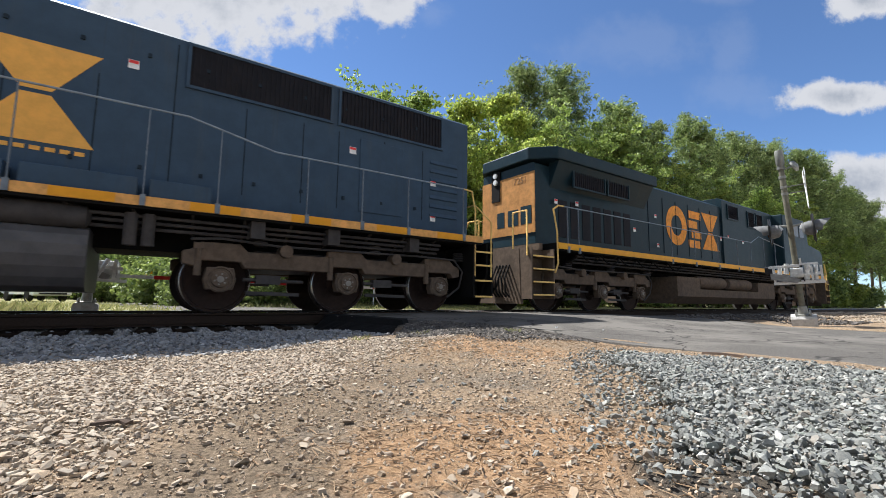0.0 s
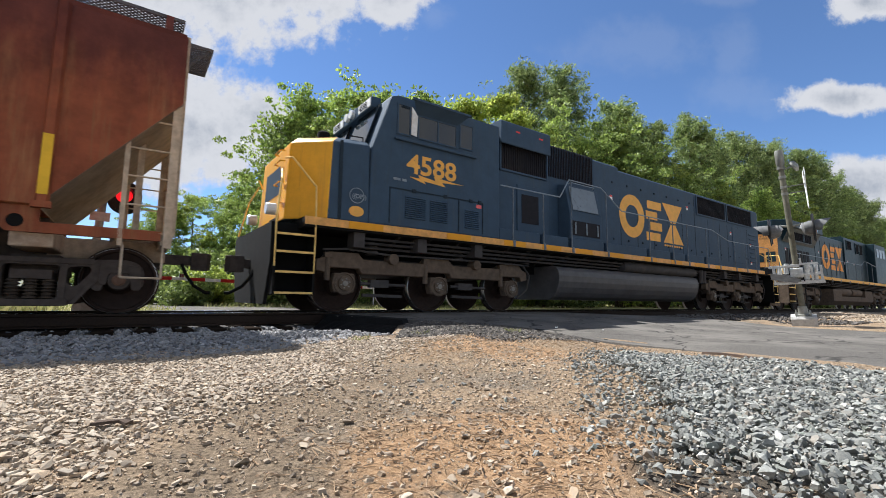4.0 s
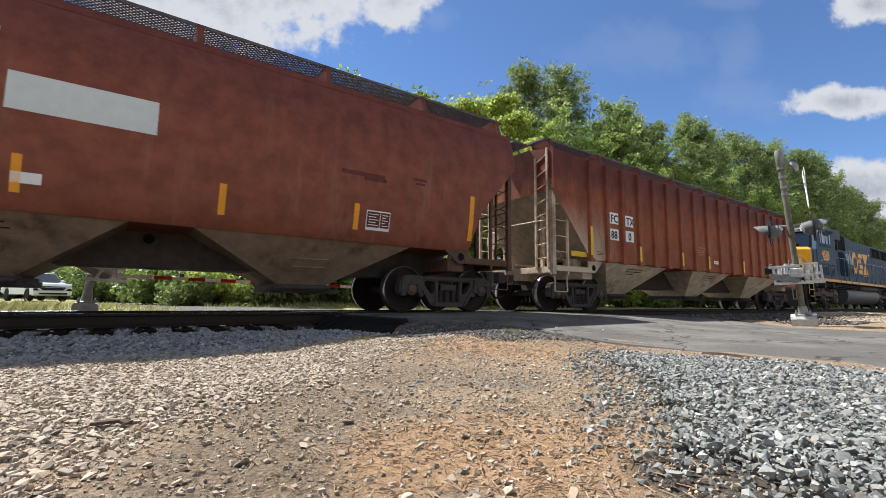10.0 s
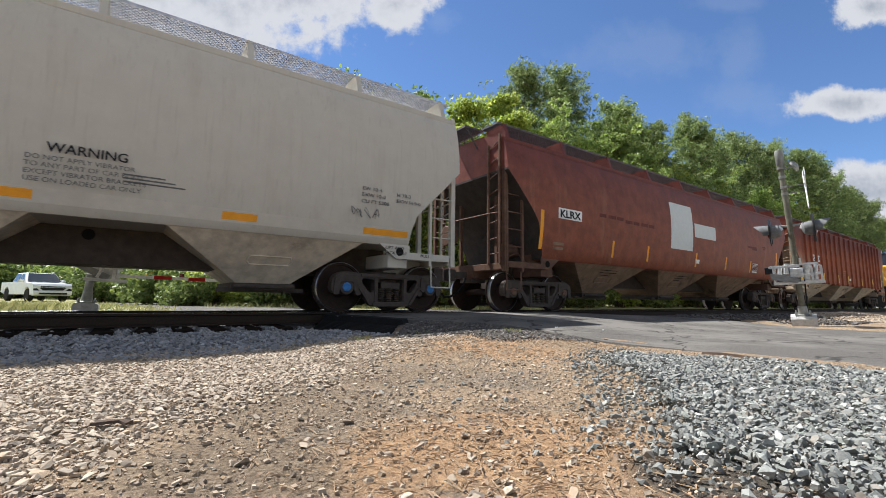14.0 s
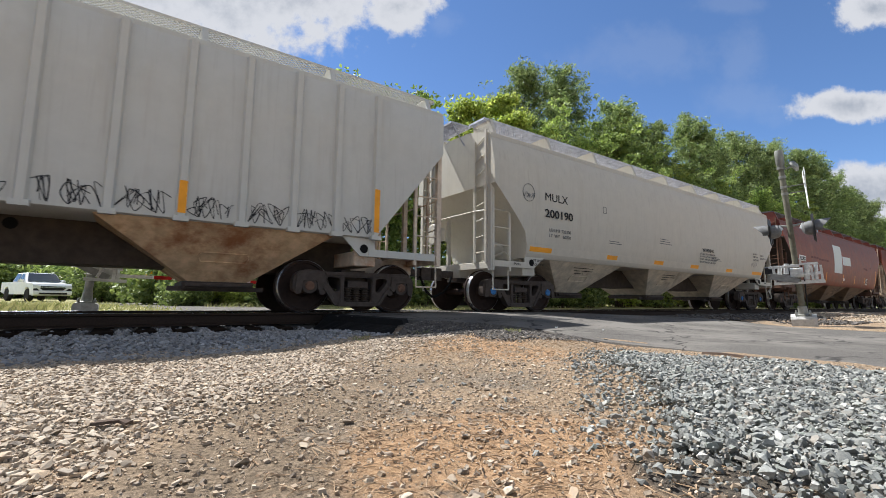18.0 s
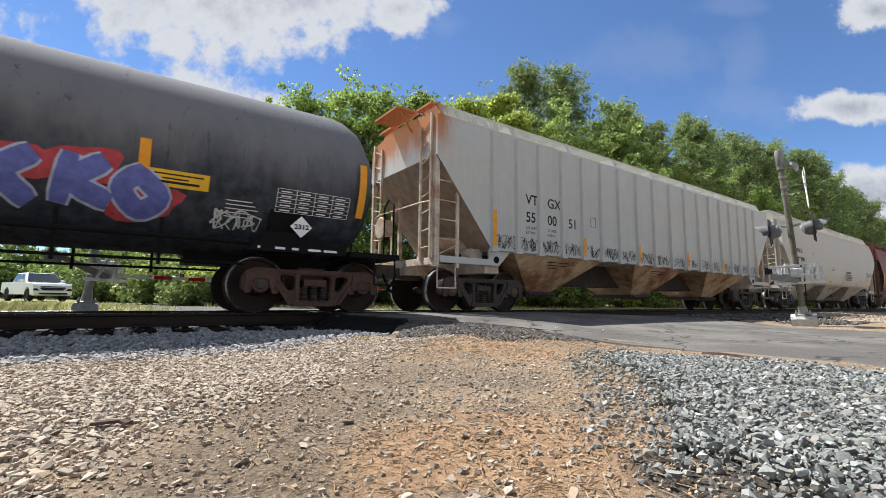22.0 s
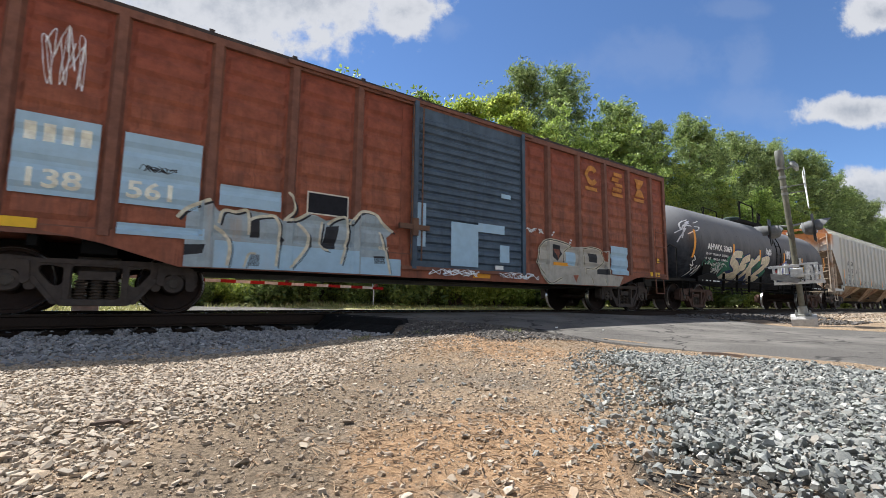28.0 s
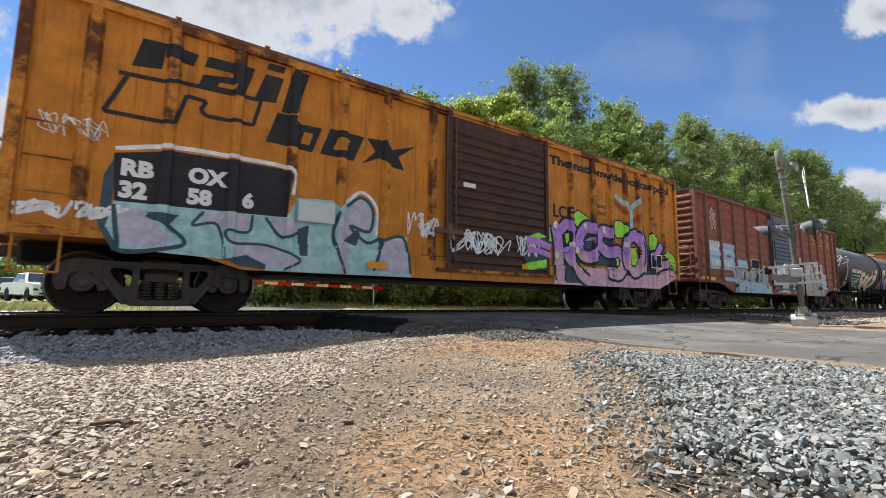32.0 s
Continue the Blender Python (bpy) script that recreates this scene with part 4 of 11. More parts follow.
FRAME_HALF = [(0.50, 0.71), (0.72, 0.73), (1.00, 0.75), (1.17, 0.70), (1.25, 0.58), (1.25, 0.36), (1.15, 0.32), (1.12, 0.50), (0.78, 0.50), (0.76, 0.29), (0.66, 0.29), (0.62, 0.37), (0.44, 0.11), (0.34, 0.075)]
SIDE_FRAME = None


def bogie(car, x, base=1.90, r=0.488, frame_mat=None, hub=None):
    """A three-piece freight bogie: two cast side frames with spring nests, bolster and two wheelsets."""
    global SIDE_FRAME
    h = base / 2
    bm = bmesh.new()
    box(bm, -0.21, 0.21, -1.14, 1.14, 0.44, 0.56)
    box(bm, -0.25, 0.25, -0.90, 0.90, 0.52, 0.78)
    for s in (-1, 1):
        for d in (-1, 1):
            box(bm, d * 0.03, d * 0.17, s * 1.13, s * 1.145, 0.465, 0.535)
    bol = part("bogie", bm, frame_mat or IRON, car)
    bol.matrix_basis = pose(x, 0, 0)
    if SIDE_FRAME is None:
        bm = bmesh.new()
        outer = rounded(FRAME_HALF + [(-px, pz) for px, pz in FRAME_HALF[::-1]], 0.06)
        tri = [(0.36, 0.61), (0.60, 0.635), (0.645, 0.57), (0.47, 0.34), (0.37, 0.37)]
        cut_plate(bm, outer, [rounded([(-0.275, 0.17), (0.275, 0.17), (0.285, 0.63), (-0.285, 0.63)], 0.05), rounded(tri, 0.07), rounded([(-px, pz) for px, pz in tri[::-1]], 0.07)], -0.09, 0.09)
        # raised flange round the top chord and the jaws over the bearings
        for d in (-1, 1):
            prism(bm, rounded([(d * 0.72, 0.70), (d * 1.19, 0.66), (d * 1.22, 0.30), (d * 1.10, 0.30), (d * 1.08, 0.55), (d * 0.82, 0.55), (d * 0.80, 0.36), (d * 0.70, 0.40)], 0.05), -0.125, -0.088)
            prism(bm, rounded([(d * 0.40, 0.10), (d * 0.47, 0.10), (d * 0.72, 0.45), (d * 0.68, 0.50)], 0.03), -0.12, -0.088)
            prism(bm, rounded([(d * 0.29, 0.16), (d * 0.36, 0.16), (d * 0.37, 0.65), (d * 0.295, 0.65)], 0.02), -0.115, -0.088)
        prism(bm, rounded([(-0.40, 0.08), (0.40, 0.08), (0.40, 0.165), (-0.40, 0.165)], 0.03), -0.125, -0.088)
        prism(bm, rounded([(-0.66, 0.655), (0.66, 0.655), (0.66, 0.735), (-0.66, 0.72)], 0.03), -0.115, -0.088)
        first = part("side_frame", bm, IRON, bol)
        mod = first.modifiers.new("bevel", "BEVEL")
        mod.width, mod.segments, mod.limit_method = 0.012, 2, "ANGLE"
        first.data.materials.clear()
        first.data.materials.append(None)
        SIDE_FRAME = first
    for s in (-1, 1):
        if SIDE_FRAME.parent is bol and s == -1:
            sf = SIDE_FRAME
        else:
            sf = SIDE_FRAME.copy()
            scene.collection.objects.link(sf)
            sf.parent = bol
        sf.matrix_basis = pose(0, s * 1.05, 0, 0, 0, 0 if s < 0 else 180)
        sf.material_slots[0].link = "OBJECT"
        sf.material_slots[0].material = frame_mat or IRON
        for k in (-0.18, 0.0, 0.18):
            bm = bmesh.new()
            coil = [(0.05, 0.165)]
            for t in range(6):
                coil += [(0.055, 0.172 + t * 0.045), (0.082, 0.182 + t * 0.045), (0.082, 0.196 + t * 0.045), (0.055, 0.206 + t * 0.045)]
            lathe(bm, coil + [(0.05, 0.445)], (k, s * 1.06, 0), "z", 14)
            part("spring", bm, SPRING, bol)
        for d in (-1, 1):
            bm = bmesh.new()
            lathe(bm, [(0.02, s * 0.98), (0.15, s * 0.98), (0.15, s * 1.14), (0.135, s * 1.16), (0.02, s * 1.16)], (d * h, 0, r + RAIL_Z), "y", 18)
            brg = part("bearing", bm, frame_mat or IRON, bol, smooth=True)
            bm = bmesh.new()
            lathe(bm, [(0.02, s * 1.158), (0.085, s * 1.158), (0.085, s * 1.175), (0.06, s * 1.182), (0.02, s * 1.182)], (d * h, 0, r + RAIL_Z), "y", 12)
            for k in range(3):
                a = k * math.tau / 3 + 0.5
                rod(bm, (d * h + 0.055 * math.cos(a), s * 1.18, r + RAIL_Z + 0.055 * math.sin(a)), (d * h + 0.055 * math.cos(a), s * 1.195, r + RAIL_Z + 0.055 * math.sin(a)), 0.017, 6)
            part("bearing_cap", bm, hub or CAP, brg)
    for d in (-1, 1):
        wheelset(bol, d * h, r, hub=hub, axle_end=1.10)
    return bol


def coupler(car, x0, x1):
    """Draft gear, knuckle and air hose at each end; x0 and x1 are the pulling faces."""
    for x, s in ((x0, -1), (x1, 1)):
        bm = bmesh.new()
        box(bm, x - s * 0.75, x - s * 0.18, -0.07, 0.07, 0.78, 0.95)
        prism(bm, [(x - s * 0.30, -0.14), (x - s * 0.05, -0.17), (x + s * 0.02, -0.05), (x - s * 0.02, 0.16), (x - s * 0.28, 0.15)], 0.70, 1.0, "z")
        box(bm, x - s * 1.2, x - s * 0.72, -0.22, 0.22, 0.68, 1.02)
        part("coupler", bm, IRON, car, bevel=0.01)
        bm = bmesh.new()
        pts = [(x - s * 0.45, -0.32, 0.78), (x - s * 0.38, -0.34, 0.60), (x - s * 0.25, -0.30, 0.42), (x - s * 0.05, -0.22, 0.30), (x + s * 0.02, -0.20, 0.30)]
        pipe(bm, pts, 0.028, 8)
        part("air_hose", bm, BLACKISH, car)


def ladder(car, rails, rungs, material, name="ladder", r=0.018, w=0.05):
    """rails: pairs of points of the two stiles; rungs: share of the height."""
    bm = bmesh.new()
    (a0, a1), (b0, b1) = [(Vector(p), Vector(q)) for p, q in rails]
    bar(bm, a0, a1, w, w)
    bar(bm, b0, b1, w, w)
    for k in rungs:
        rod(bm, a0.lerp(a1, k), b0.lerp(b1, k), r, 6)
    return part(name, bm, material, car)


def shell(prof, xl, xr, stations):
    """A closed body lofted along x through a half section prof of (y, z) from the near bottom to the roof's middle (y from -w to 0).
    xl(z) and xr(z) give its ends at each height."""
    full = prof + [(-y, z) for y, z in prof[::-1] if y < -1e-6]
    bm = bmesh.new()
    k = len(full)
    cols = []
    for j in range(stations + 1):
        f = j / stations
        cols.append([bm.verts.new((xl(z) + (xr(z) - xl(z)) * f, y, z)) for y, z in full])
    for a, b in zip(cols, cols[1:]):
        for i in range(k - 1):
            bm.faces.new((a[i], a[i + 1], b[i + 1], b[i]))
        bm.faces.new((a[k - 1], a[0], b[0], b[k - 1]))
    for c in (cols[0], cols[-1]):
        i, j = 0, k - 1
        while j - i > 1:
            if j - i == 2:
                bm.faces.new((c[i], c[i + 1], c[j]))
            else:
                bm.faces.new((c[i], c[i + 1], c[j - 1], c[j]))
            i, j = i + 1, j - 1
    return bm
# ---- covered hoppers ----
def along(pts, v):
    """Straight-line value between (v, value) pairs in rising order."""
    if v <= pts[0][0]:
        return pts[0][1]
    for (a, p), (b, q) in zip(pts, pts[1:]):
        if v <= b:
            return p + (q - p) * (v - a) / (b - a)
    return pts[-1][1]


def shared(name, mesh, parent, m):
    ob = new(name, mesh)
    ob.parent = parent
    ob.matrix_basis = m
    return ob


def grating(x0, x1, y0, y1, z, pitch=0.085):
    """Expanded metal walkway: crossing strands in a flat frame."""
    bm = bmesh.new()
    w = y1 - y0
    k = int((x1 - x0 - w) / pitch)
    for i in range(-int(w / pitch), k + int(w / pitch) + 1):
        x = x0 + i * pitch
        for s in (0, 1):
            a, b = (x, y0), (x + w, y1)
            if s:
                a, b = (x, y1), (x + w, y0)
            t0, t1 = max(0, (x0 - x) / w), min(1, (x1 - x) / w)
            if t1 - t0 < 0.05:
                continue
            p = Vector((a[0] + (b[0] - a[0]) * t0, a[1] + (b[1] - a[1]) * t0, z))
            q = Vector((a[0] + (b[0] - a[0]) * t1, a[1] + (b[1] - a[1]) * t1, z))
            bar(bm, p, q, 0.010, 0.022)
    for y in (y0, y1):
        bar(bm, (x0, y, z), (x1, y, z), 0.02, 0.05)
    for x in (x0, x1):
        bar(bm, (x, y0, z), (x, y1, z), 0.02, 0.05)
    return bm


def decal(bm, prof, x0, x1, z0, z1, lift=0.004, skew=0.0):
    """A coat of paint that follows a curved side."""
    zs = sorted({z0, z1, *[z for y, z in prof if z0 < z < z1]})
    pts = [(z, y) for y, z in prof if z < 4.15]
    rows = []
    for z in zs:
        y = along(pts, z) - lift
        d = skew * (z - z0)
        rows.append([bm.verts.new((x + d, y, z)) for x in (x0, x1)])
    for a, b in zip(rows, rows[1:]):
        bm.faces.new((a[0], a[1], b[1], b[0]))


def scribble(bm, x, z, w, h, y, seed, strokes=5, r=0.009):
    """Sprayed scrawl that cannot be read."""
    rng = random.Random(seed)
    for k in range(strokes):
        px = x + w * (k + rng.uniform(-0.2, 0.3)) / strokes
        pts = []
        for i in range(rng.randint(5, 8)):
            pts.append((px + rng.uniform(-0.14, 0.30) * w, y, z + h * (0.5 + 0.5 * math.sin(i * 2.3 + rng.uniform(-0.7, 0.7)))))
        for a, b in zip(smoothed(pts, 4), smoothed(pts, 4)[1:]):
            d = Vector(b) - Vector(a)
            nrm = Vector((-d.z, 0, d.x)).normalized() * r * rng.uniform(0.6, 1.3)
            vs = [bm.verts.new(Vector(a) - nrm), bm.verts.new(Vector(b) - nrm), bm.verts.new(Vector(b) + nrm), bm.verts.new(Vector(a) + nrm)]
            bm.faces.new(vs)


def hopper(name, label, x0, x1, body, chute, slope_mat, post_mat, prof, ends, bays, truck, ribs=(), board_mat=None, hub=None, frame_mat=None):
    """A covered hopper between x0 and x1, in places of 16 s. ends: (height, inset) pairs of the body's end line; bays: (middle, half width)."""
    c, half = (x0 + x1) / 2, (x1 - x0) / 2
    car = thing(name, label, "hopper car", "cars of the train")
    MOVERS.append((car, c))
    z_sill = prof[0][1]

    def end(z):
        return half - along(ends, z)

    zs = [z for z, _ in ends if z_sill < z < 4.1]
    full = []
    for (ya, za), (yb, zb) in zip(prof, prof[1:]):
        full.append((ya, za))
        for z in zs:
            if za < z < zb:
                full.append((ya + (yb - ya) * (z - za) / (zb - za), z))
    full.append(prof[-1])
    bm = shell(full, lambda z: -end(z), end, 22)
    cut = max(z for z, v in ends if v > 0.01) + 0.01
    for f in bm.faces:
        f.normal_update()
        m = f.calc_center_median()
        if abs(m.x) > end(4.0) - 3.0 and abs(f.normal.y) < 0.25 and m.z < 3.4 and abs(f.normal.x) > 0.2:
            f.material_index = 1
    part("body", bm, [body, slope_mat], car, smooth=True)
    bm = bmesh.new()
    for s in (-1, 1):
        box(bm, -half + 0.02, half - 0.02, s * (abs(prof[-3][0]) - 0.02), s * (abs(prof[-3][0]) + 0.055), prof[-3][1] - 0.10, prof[-3][1] + 0.0)
    part("eave_rail", bm, body, car)
    if ribs:
        bm = bmesh.new()
        y = prof[1][0]
        prism(bm, [(-0.075, y + 0.005), (-0.045, y - 0.075), (0.045, y - 0.075), (0.075, y + 0.005)], z_sill + 0.02, 4.17, "z")
        first = part("rib", bm, body, car)
        first.matrix_basis = pose(ribs[0], 0, 0)
        for k, x in enumerate(ribs):
            if k:
                shared("rib", first.data, car, pose(x, 0, 0))
            shared("rib", first.data, car, pose(x, 0, 0, 0, 0, 180))
        bm = bmesh.new()
        box(bm, -0.10, 0.10, y - 0.10, y + 0.01, z_sill - 0.03, z_sill + 0.05)
        foot = part("rib_foot", bm, body, car)
        foot.matrix_basis = pose(ribs[0], 0, 0)
        for x in ribs[1:]:
            shared("rib_foot", foot.data, car, pose(x, 0, 0))
    inner = half - end(z_sill + 0.02)
    w = abs(prof[0][0])
    for d in (-1, 1):
        e = d * half
        bm = bmesh.new()
        box(bm, d * (half - inner - 0.9), e, -0.32, 0.32, 0.78, 1.10)
        part("stub_sill", bm, post_mat, car, bevel=0.02)
        bm = bmesh.new()
        box(bm, d * (truck - 0.22), d * (truck + 0.22), -1.40, 1.40, 0.84, 1.12)
        part("bolster", bm, post_mat, car, bevel=0.02)
        bm = bmesh.new()
        box(bm, e - d * 0.14, e, -1.46, 1.46, 0.96, 1.12)
        part("end_sill", bm, post_mat, car, bevel=0.01)
        bm = grating(min(e - d * 0.16, e - d * 0.75), max(e - d * 0.16, e - d * 0.75), -1.36, 1.36, 1.10)
        part("end_platform", bm, post_mat, car)
        for s in (-1, 1):
            bm = bmesh.new()
            box(bm, d * (half - inner - 0.1), e - d * 0.14, s * 1.40, s * 1.50, 1.02, 1.16)
            # gusset at the body's lower corner with its jacking hole
            gx = half - inner
            prism(bm, [(d * (gx - 0.65), z_sill + 0.02), (d * (gx + 0.03), z_sill + 0.02), (d * (gx + 0.03), 1.02), (d * (gx - 0.28), 1.02)], s * 1.46, s * 1.49)
            part("side_sill", bm, body if ribs else post_mat, car)
            bm = bmesh.new()
            lathe(bm, [(0.001, s * 1.493), (0.085, s * 1.493), (0.085, s * 1.496), (0.001, s * 1.496)], (d * (gx - 0.2), 0, 1.16), "y", 14)
            part("jacking_hole", bm, BLACKISH, car, "dark round hole")
            # corner post and ladders
            bm = bmesh.new()
            bar(bm, (e - d * 0.05, s * 1.46, 0.92), (e - d * 0.05, s * 1.46, 3.45), 0.10, 0.10)
            part("corner_post", bm, post_mat, car)
            ladder(car, (((e - d * 0.62, s * 1.47, 0.92), (e - d * 0.62, s * 1.47, 3.0)), ((e - d * 0.08, s * 1.49, 0.92), (e - d * 0.08, s * 1.49, 3.0))), [0.10, 0.29, 0.49, 0.69, 0.90], post_mat, "side_ladder", 0.014, 0.06)
            ladder(car, (((e + d * 0.02, s * 0.95, 1.1), (e + d * 0.02, s * 0.95, 4.1)), ((e + d * 0.02, s * 1.36, 1.1), (e + d * 0.02, s * 1.36, 4.3))), [0.08, 0.20, 0.33, 0.45, 0.57, 0.70, 0.82, 0.95], post_mat, "end_ladder", 0.014, 0.05)
            bm = bmesh.new()
            pipe(bm, [(e - d * 0.10, s * 1.46, 0.94), (e - d * 0.10, s * 1.48, 0.48), (e - d * 0.58, s * 1.48, 0.48), (e - d * 0.58, s * 1.46, 0.94)], 0.017)
            part("sill_step", bm, post_mat, car, "bent steel stirrup step")
            # inner struts under the slope
            bm = bmesh.new()
            bar(bm, (e - d * 0.45, s * 0.75, 1.1), (e - d * 0.45, s * 0.75, 2.9), 0.09, 0.09)
            part("slope_strut", bm, post_mat, car)
        bm = bmesh.new()
        pipe(bm, [(e - d * 0.03, -1.40, 2.35), (e + d * 0.05, -0.95, 2.35), (e + d * 0.05, 0.95, 2.35), (e - d * 0.03, 1.40, 2.35)], 0.016)
        part("end_handrail", bm, post_mat, car)
        # walkway end over the coupler
        bm = grating(min(e + d * 0.45, e - d * 0.15), max(e + d * 0.45, e - d * 0.15), -0.55, 0.55, prof[-1][1] + 0.20, 0.07)
        bar(bm, (e + d * 0.38, -0.5, prof[-1][1] + 0.18), (e, -0.5, prof[-1][1] - 0.3), 0.03, 0.03)
        tagged(part("walkway_end", bm, board_mat or post_mat, car), kind="stuff")
    # brake gear on the left end
    bm = bmesh.new()
    lathe(bm, [(0.25, -half - 0.24), (0.28, -half - 0.22), (0.28, -half - 0.20), (0.25, -half - 0.21)], (0, 0.55, 1.95), "x", 20)
    for k in range(4):
        a = k * math.pi / 2
        rod(bm, (-half - 0.21, 0.55, 1.95), (-half - 0.22, 0.55 + 0.26 * math.cos(a), 1.95 + 0.26 * math.sin(a)), 0.012, 5)
    box(bm, -half - 0.18, -half + 0.05, 0.38, 0.72, 1.78, 2.12)
    part("brake_wheel", bm, post_mat, car)
    bm = bmesh.new()
    lathe(bm, [(0.02, 0.0), (0.16, 0.02), (0.18, 0.1), (0.18, 0.85), (0.16, 0.93), (0.02, 0.95)], (-half + 0.75, -0.55, 1.55), "x", 18)
    part("brake_cylinder", bm, post_mat, car, smooth=True)
    bm = bmesh.new()
    pipe(bm, [(-half + 0.5, -0.9, 1.25), (-half + 0.9, -1.0, 1.45), (-half + 1.3, -0.95, 1.2), (-half + 1.7, -0.7, 1.2)], 0.018)
    box(bm, -half + 1.25, -half + 1.6, -1.15, -0.8, 1.15, 1.42)
    part("brake_valve", bm, post_mat, car)
    coupler(car, -half - 0.70, half + 0.70)
    # walkways on the roof
    for s in (-1, 1):
        y0, y1 = sorted((s * 1.22, s * 0.62))
        part("roof_walkway", grating(-half + 0.05, half - 0.05, y0, y1, prof[-1][1] + 0.20), board_mat or post_mat, car, "expanded metal grating")
        k = 9
        for i in range(k):
            bm = bmesh.new()
            x = -half + 0.25 + i * (2 * half - 0.5) / (k - 1)
            prism(bm, [(s * 1.24, prof[-1][1] + 0.22), (s * 1.40, prof[-3][1] + 0.02), (s * 0.62, prof[-1][1] - 0.06), (s * 0.62, prof[-1][1] + 0.17)], x - 0.05, x + 0.05, "x")
            part("walkway_bracket", bm, body, car)
    # discharge bays
    for m, t in bays:
        bm = bmesh.new()
        b, yt, yb = 0.46, -w + 0.03, -0.66
        lo = [bm.verts.new((m + dx, y, 0.48)) for dx, y in ((-b, yb), (b, yb), (b, -yb), (-b, -yb))]
        hi = [bm.verts.new((m + dx, y, z_sill + 0.01)) for dx, y in ((-t, yt), (t, yt), (t, -yt), (-t, -yt))]
        bm.faces.new(lo)
        bm.faces.new(hi[::-1])
        for i in range(4):
            bm.faces.new((lo[i], lo[(i + 1) % 4], hi[(i + 1) % 4], hi[i]))
        bay = part("discharge_bay", bm, chute, car)
        bm = bmesh.new()
        box(bm, m - 0.55, m + 0.55, -0.72, 0.72, 0.36, 0.48)
        box(bm, m - 0.75, m + 0.75, -0.60, -0.52, 0.32, 0.40)
        for s in (-1, 1):
            rod(bm, (m - 0.5, s * 0.76, 0.42), (m + 0.5, s * 0.76, 0.42), 0.035, 8)
        part("outlet_gate", bm, IRON, bay)
        for s in (-1, 1):
            bm = bmesh.new()
            y = s * (0.66 + (w - 0.69) * 0.42 + 0.012)
            pts = [(m - 0.34, 0.80), (m + 0.34, 0.80), (m + 0.38, 0.86), (m + 0.34, 0.94), (m - 0.34, 0.94), (m - 0.38, 0.86)]
            for (xa, za), (xb, zb) in zip(pts, pts[1:] + pts[:1]):
                yy = lambda z: s * (0.66 + (w - 0.69) * (z - 0.48) / (z_sill - 0.48) + 0.008)
                bar(bm, (xa, yy(za), za), (xb, yy(zb), zb), 0.02, 0.015)
            part("inspection_cover", bm, chute, bay)
    bm = bmesh.new()
    box(bm, -end(z_sill), end(z_sill), -0.42, 0.42, 0.70, z_sill)
    part("centre_sill", bm, SILL_SHADE, car)
    mids = sorted(m for m, t in bays)
    for a, b in zip(mids, mids[1:]):
        bm = bmesh.new()
        lathe(bm, [(0.001, -0.425), (0.085, -0.425), (0.085, -0.429), (0.001, -0.429)], ((a + b) / 2 - 0.25, 0, z_sill - 0.12), "y", 16)
        part("vent_hole", bm, BLACKISH, car, "dark round hole")
    for m, t in bays[:2]:
        for k, (x0, x1) in enumerate(((-0.45, 0.40), (-0.38, 0.45), (-0.30, 0.10))):
            z = z_sill - 0.14 - 0.07 * k
            y = -(0.66 + (w - 0.69) * (z - 0.48) / (z_sill - 0.48)) - 0.006
            bm = bmesh.new()
            patch(bm, [(m + x0, z), (m + x1, z), (m + x1, z + 0.026), (m + x0, z + 0.026)], y)
            part("print_bar", bm, BLACKISH, car)
    for d in (-1, 1):
        bogie(car, d * truck, hub=hub, frame_mat=frame_mat)
    return car


def orange_bars(car, xs, z0, z1, prof, material, w=0.11):
    for x in xs:
        bm = bmesh.new()
        decal(bm, prof, x - w / 2, x + w / 2, z0, z1, 0.081 if prof is RIB_PROF else 0.006)
        part("reflective_strip", bm, material, car)


RIB_PROF = [(-1.53, 1.36), (-1.56, 1.38), (-1.56, 4.16), (-1.50, 4.24), (-0.75, 4.40), (0, 4.42)]
ROUND_PROF = [(-1.44, 1.28), (-1.50, 1.36), (-1.56, 1.6), (-1.61, 1.9), (-1.645, 2.2), (-1.665, 2.5), (-1.67, 2.8), (-1.665, 3.1), (-1.645, 3.4), (-1.60, 3.7), (-1.53, 4.0), (-1.48, 4.12), (-1.44, 4.20), (-0.75, 4.40), (0, 4.44)]
RIBS = (-7.38, -6.6, -5.83, -4.97, -4.12, -3.28, -2.41, -1.46, -0.51, 0.51, 1.5, 2.45, 3.33, 4.2, 5.03, 5.84, 6.6, 7.38)
RUST_RED = mat("rust_red_paint", (0.27, 0.076, 0.034), (0.40, 0.20, 0.09), 0.6, grain=2.4, var=0.28, stain=0.75, streak=True, low=0.50, high=0.74, upper=((0.125, 0.034, 0.023), 2.6, 4.0), pale=((0.60, 0.48, 0.33), -5.9, -7.4, 1.3, 2.9))
TAN_DIRT = mat("dusty_tan_paint", (0.62, 0.51, 0.36), (0.20, 0.095, 0.045), 0.75, grain=4, stain=0.85, low=0.54, high=0.70)
TAN_POST = mat("tan_rusted_steel", (0.54, 0.419, 0.297), (0.216, 0.0945, 0.054), 0.7, grain=7, stain=0.7, low=0.45, high=0.7)
DEEP_RED = mat("oxide_red_paint", (0.235, 0.075, 0.043), (0.31, 0.16, 0.095), 0.5, grain=3, stain=0.5, streak=True, upper=((0.15, 0.046, 0.035), 2.4, 4.2))
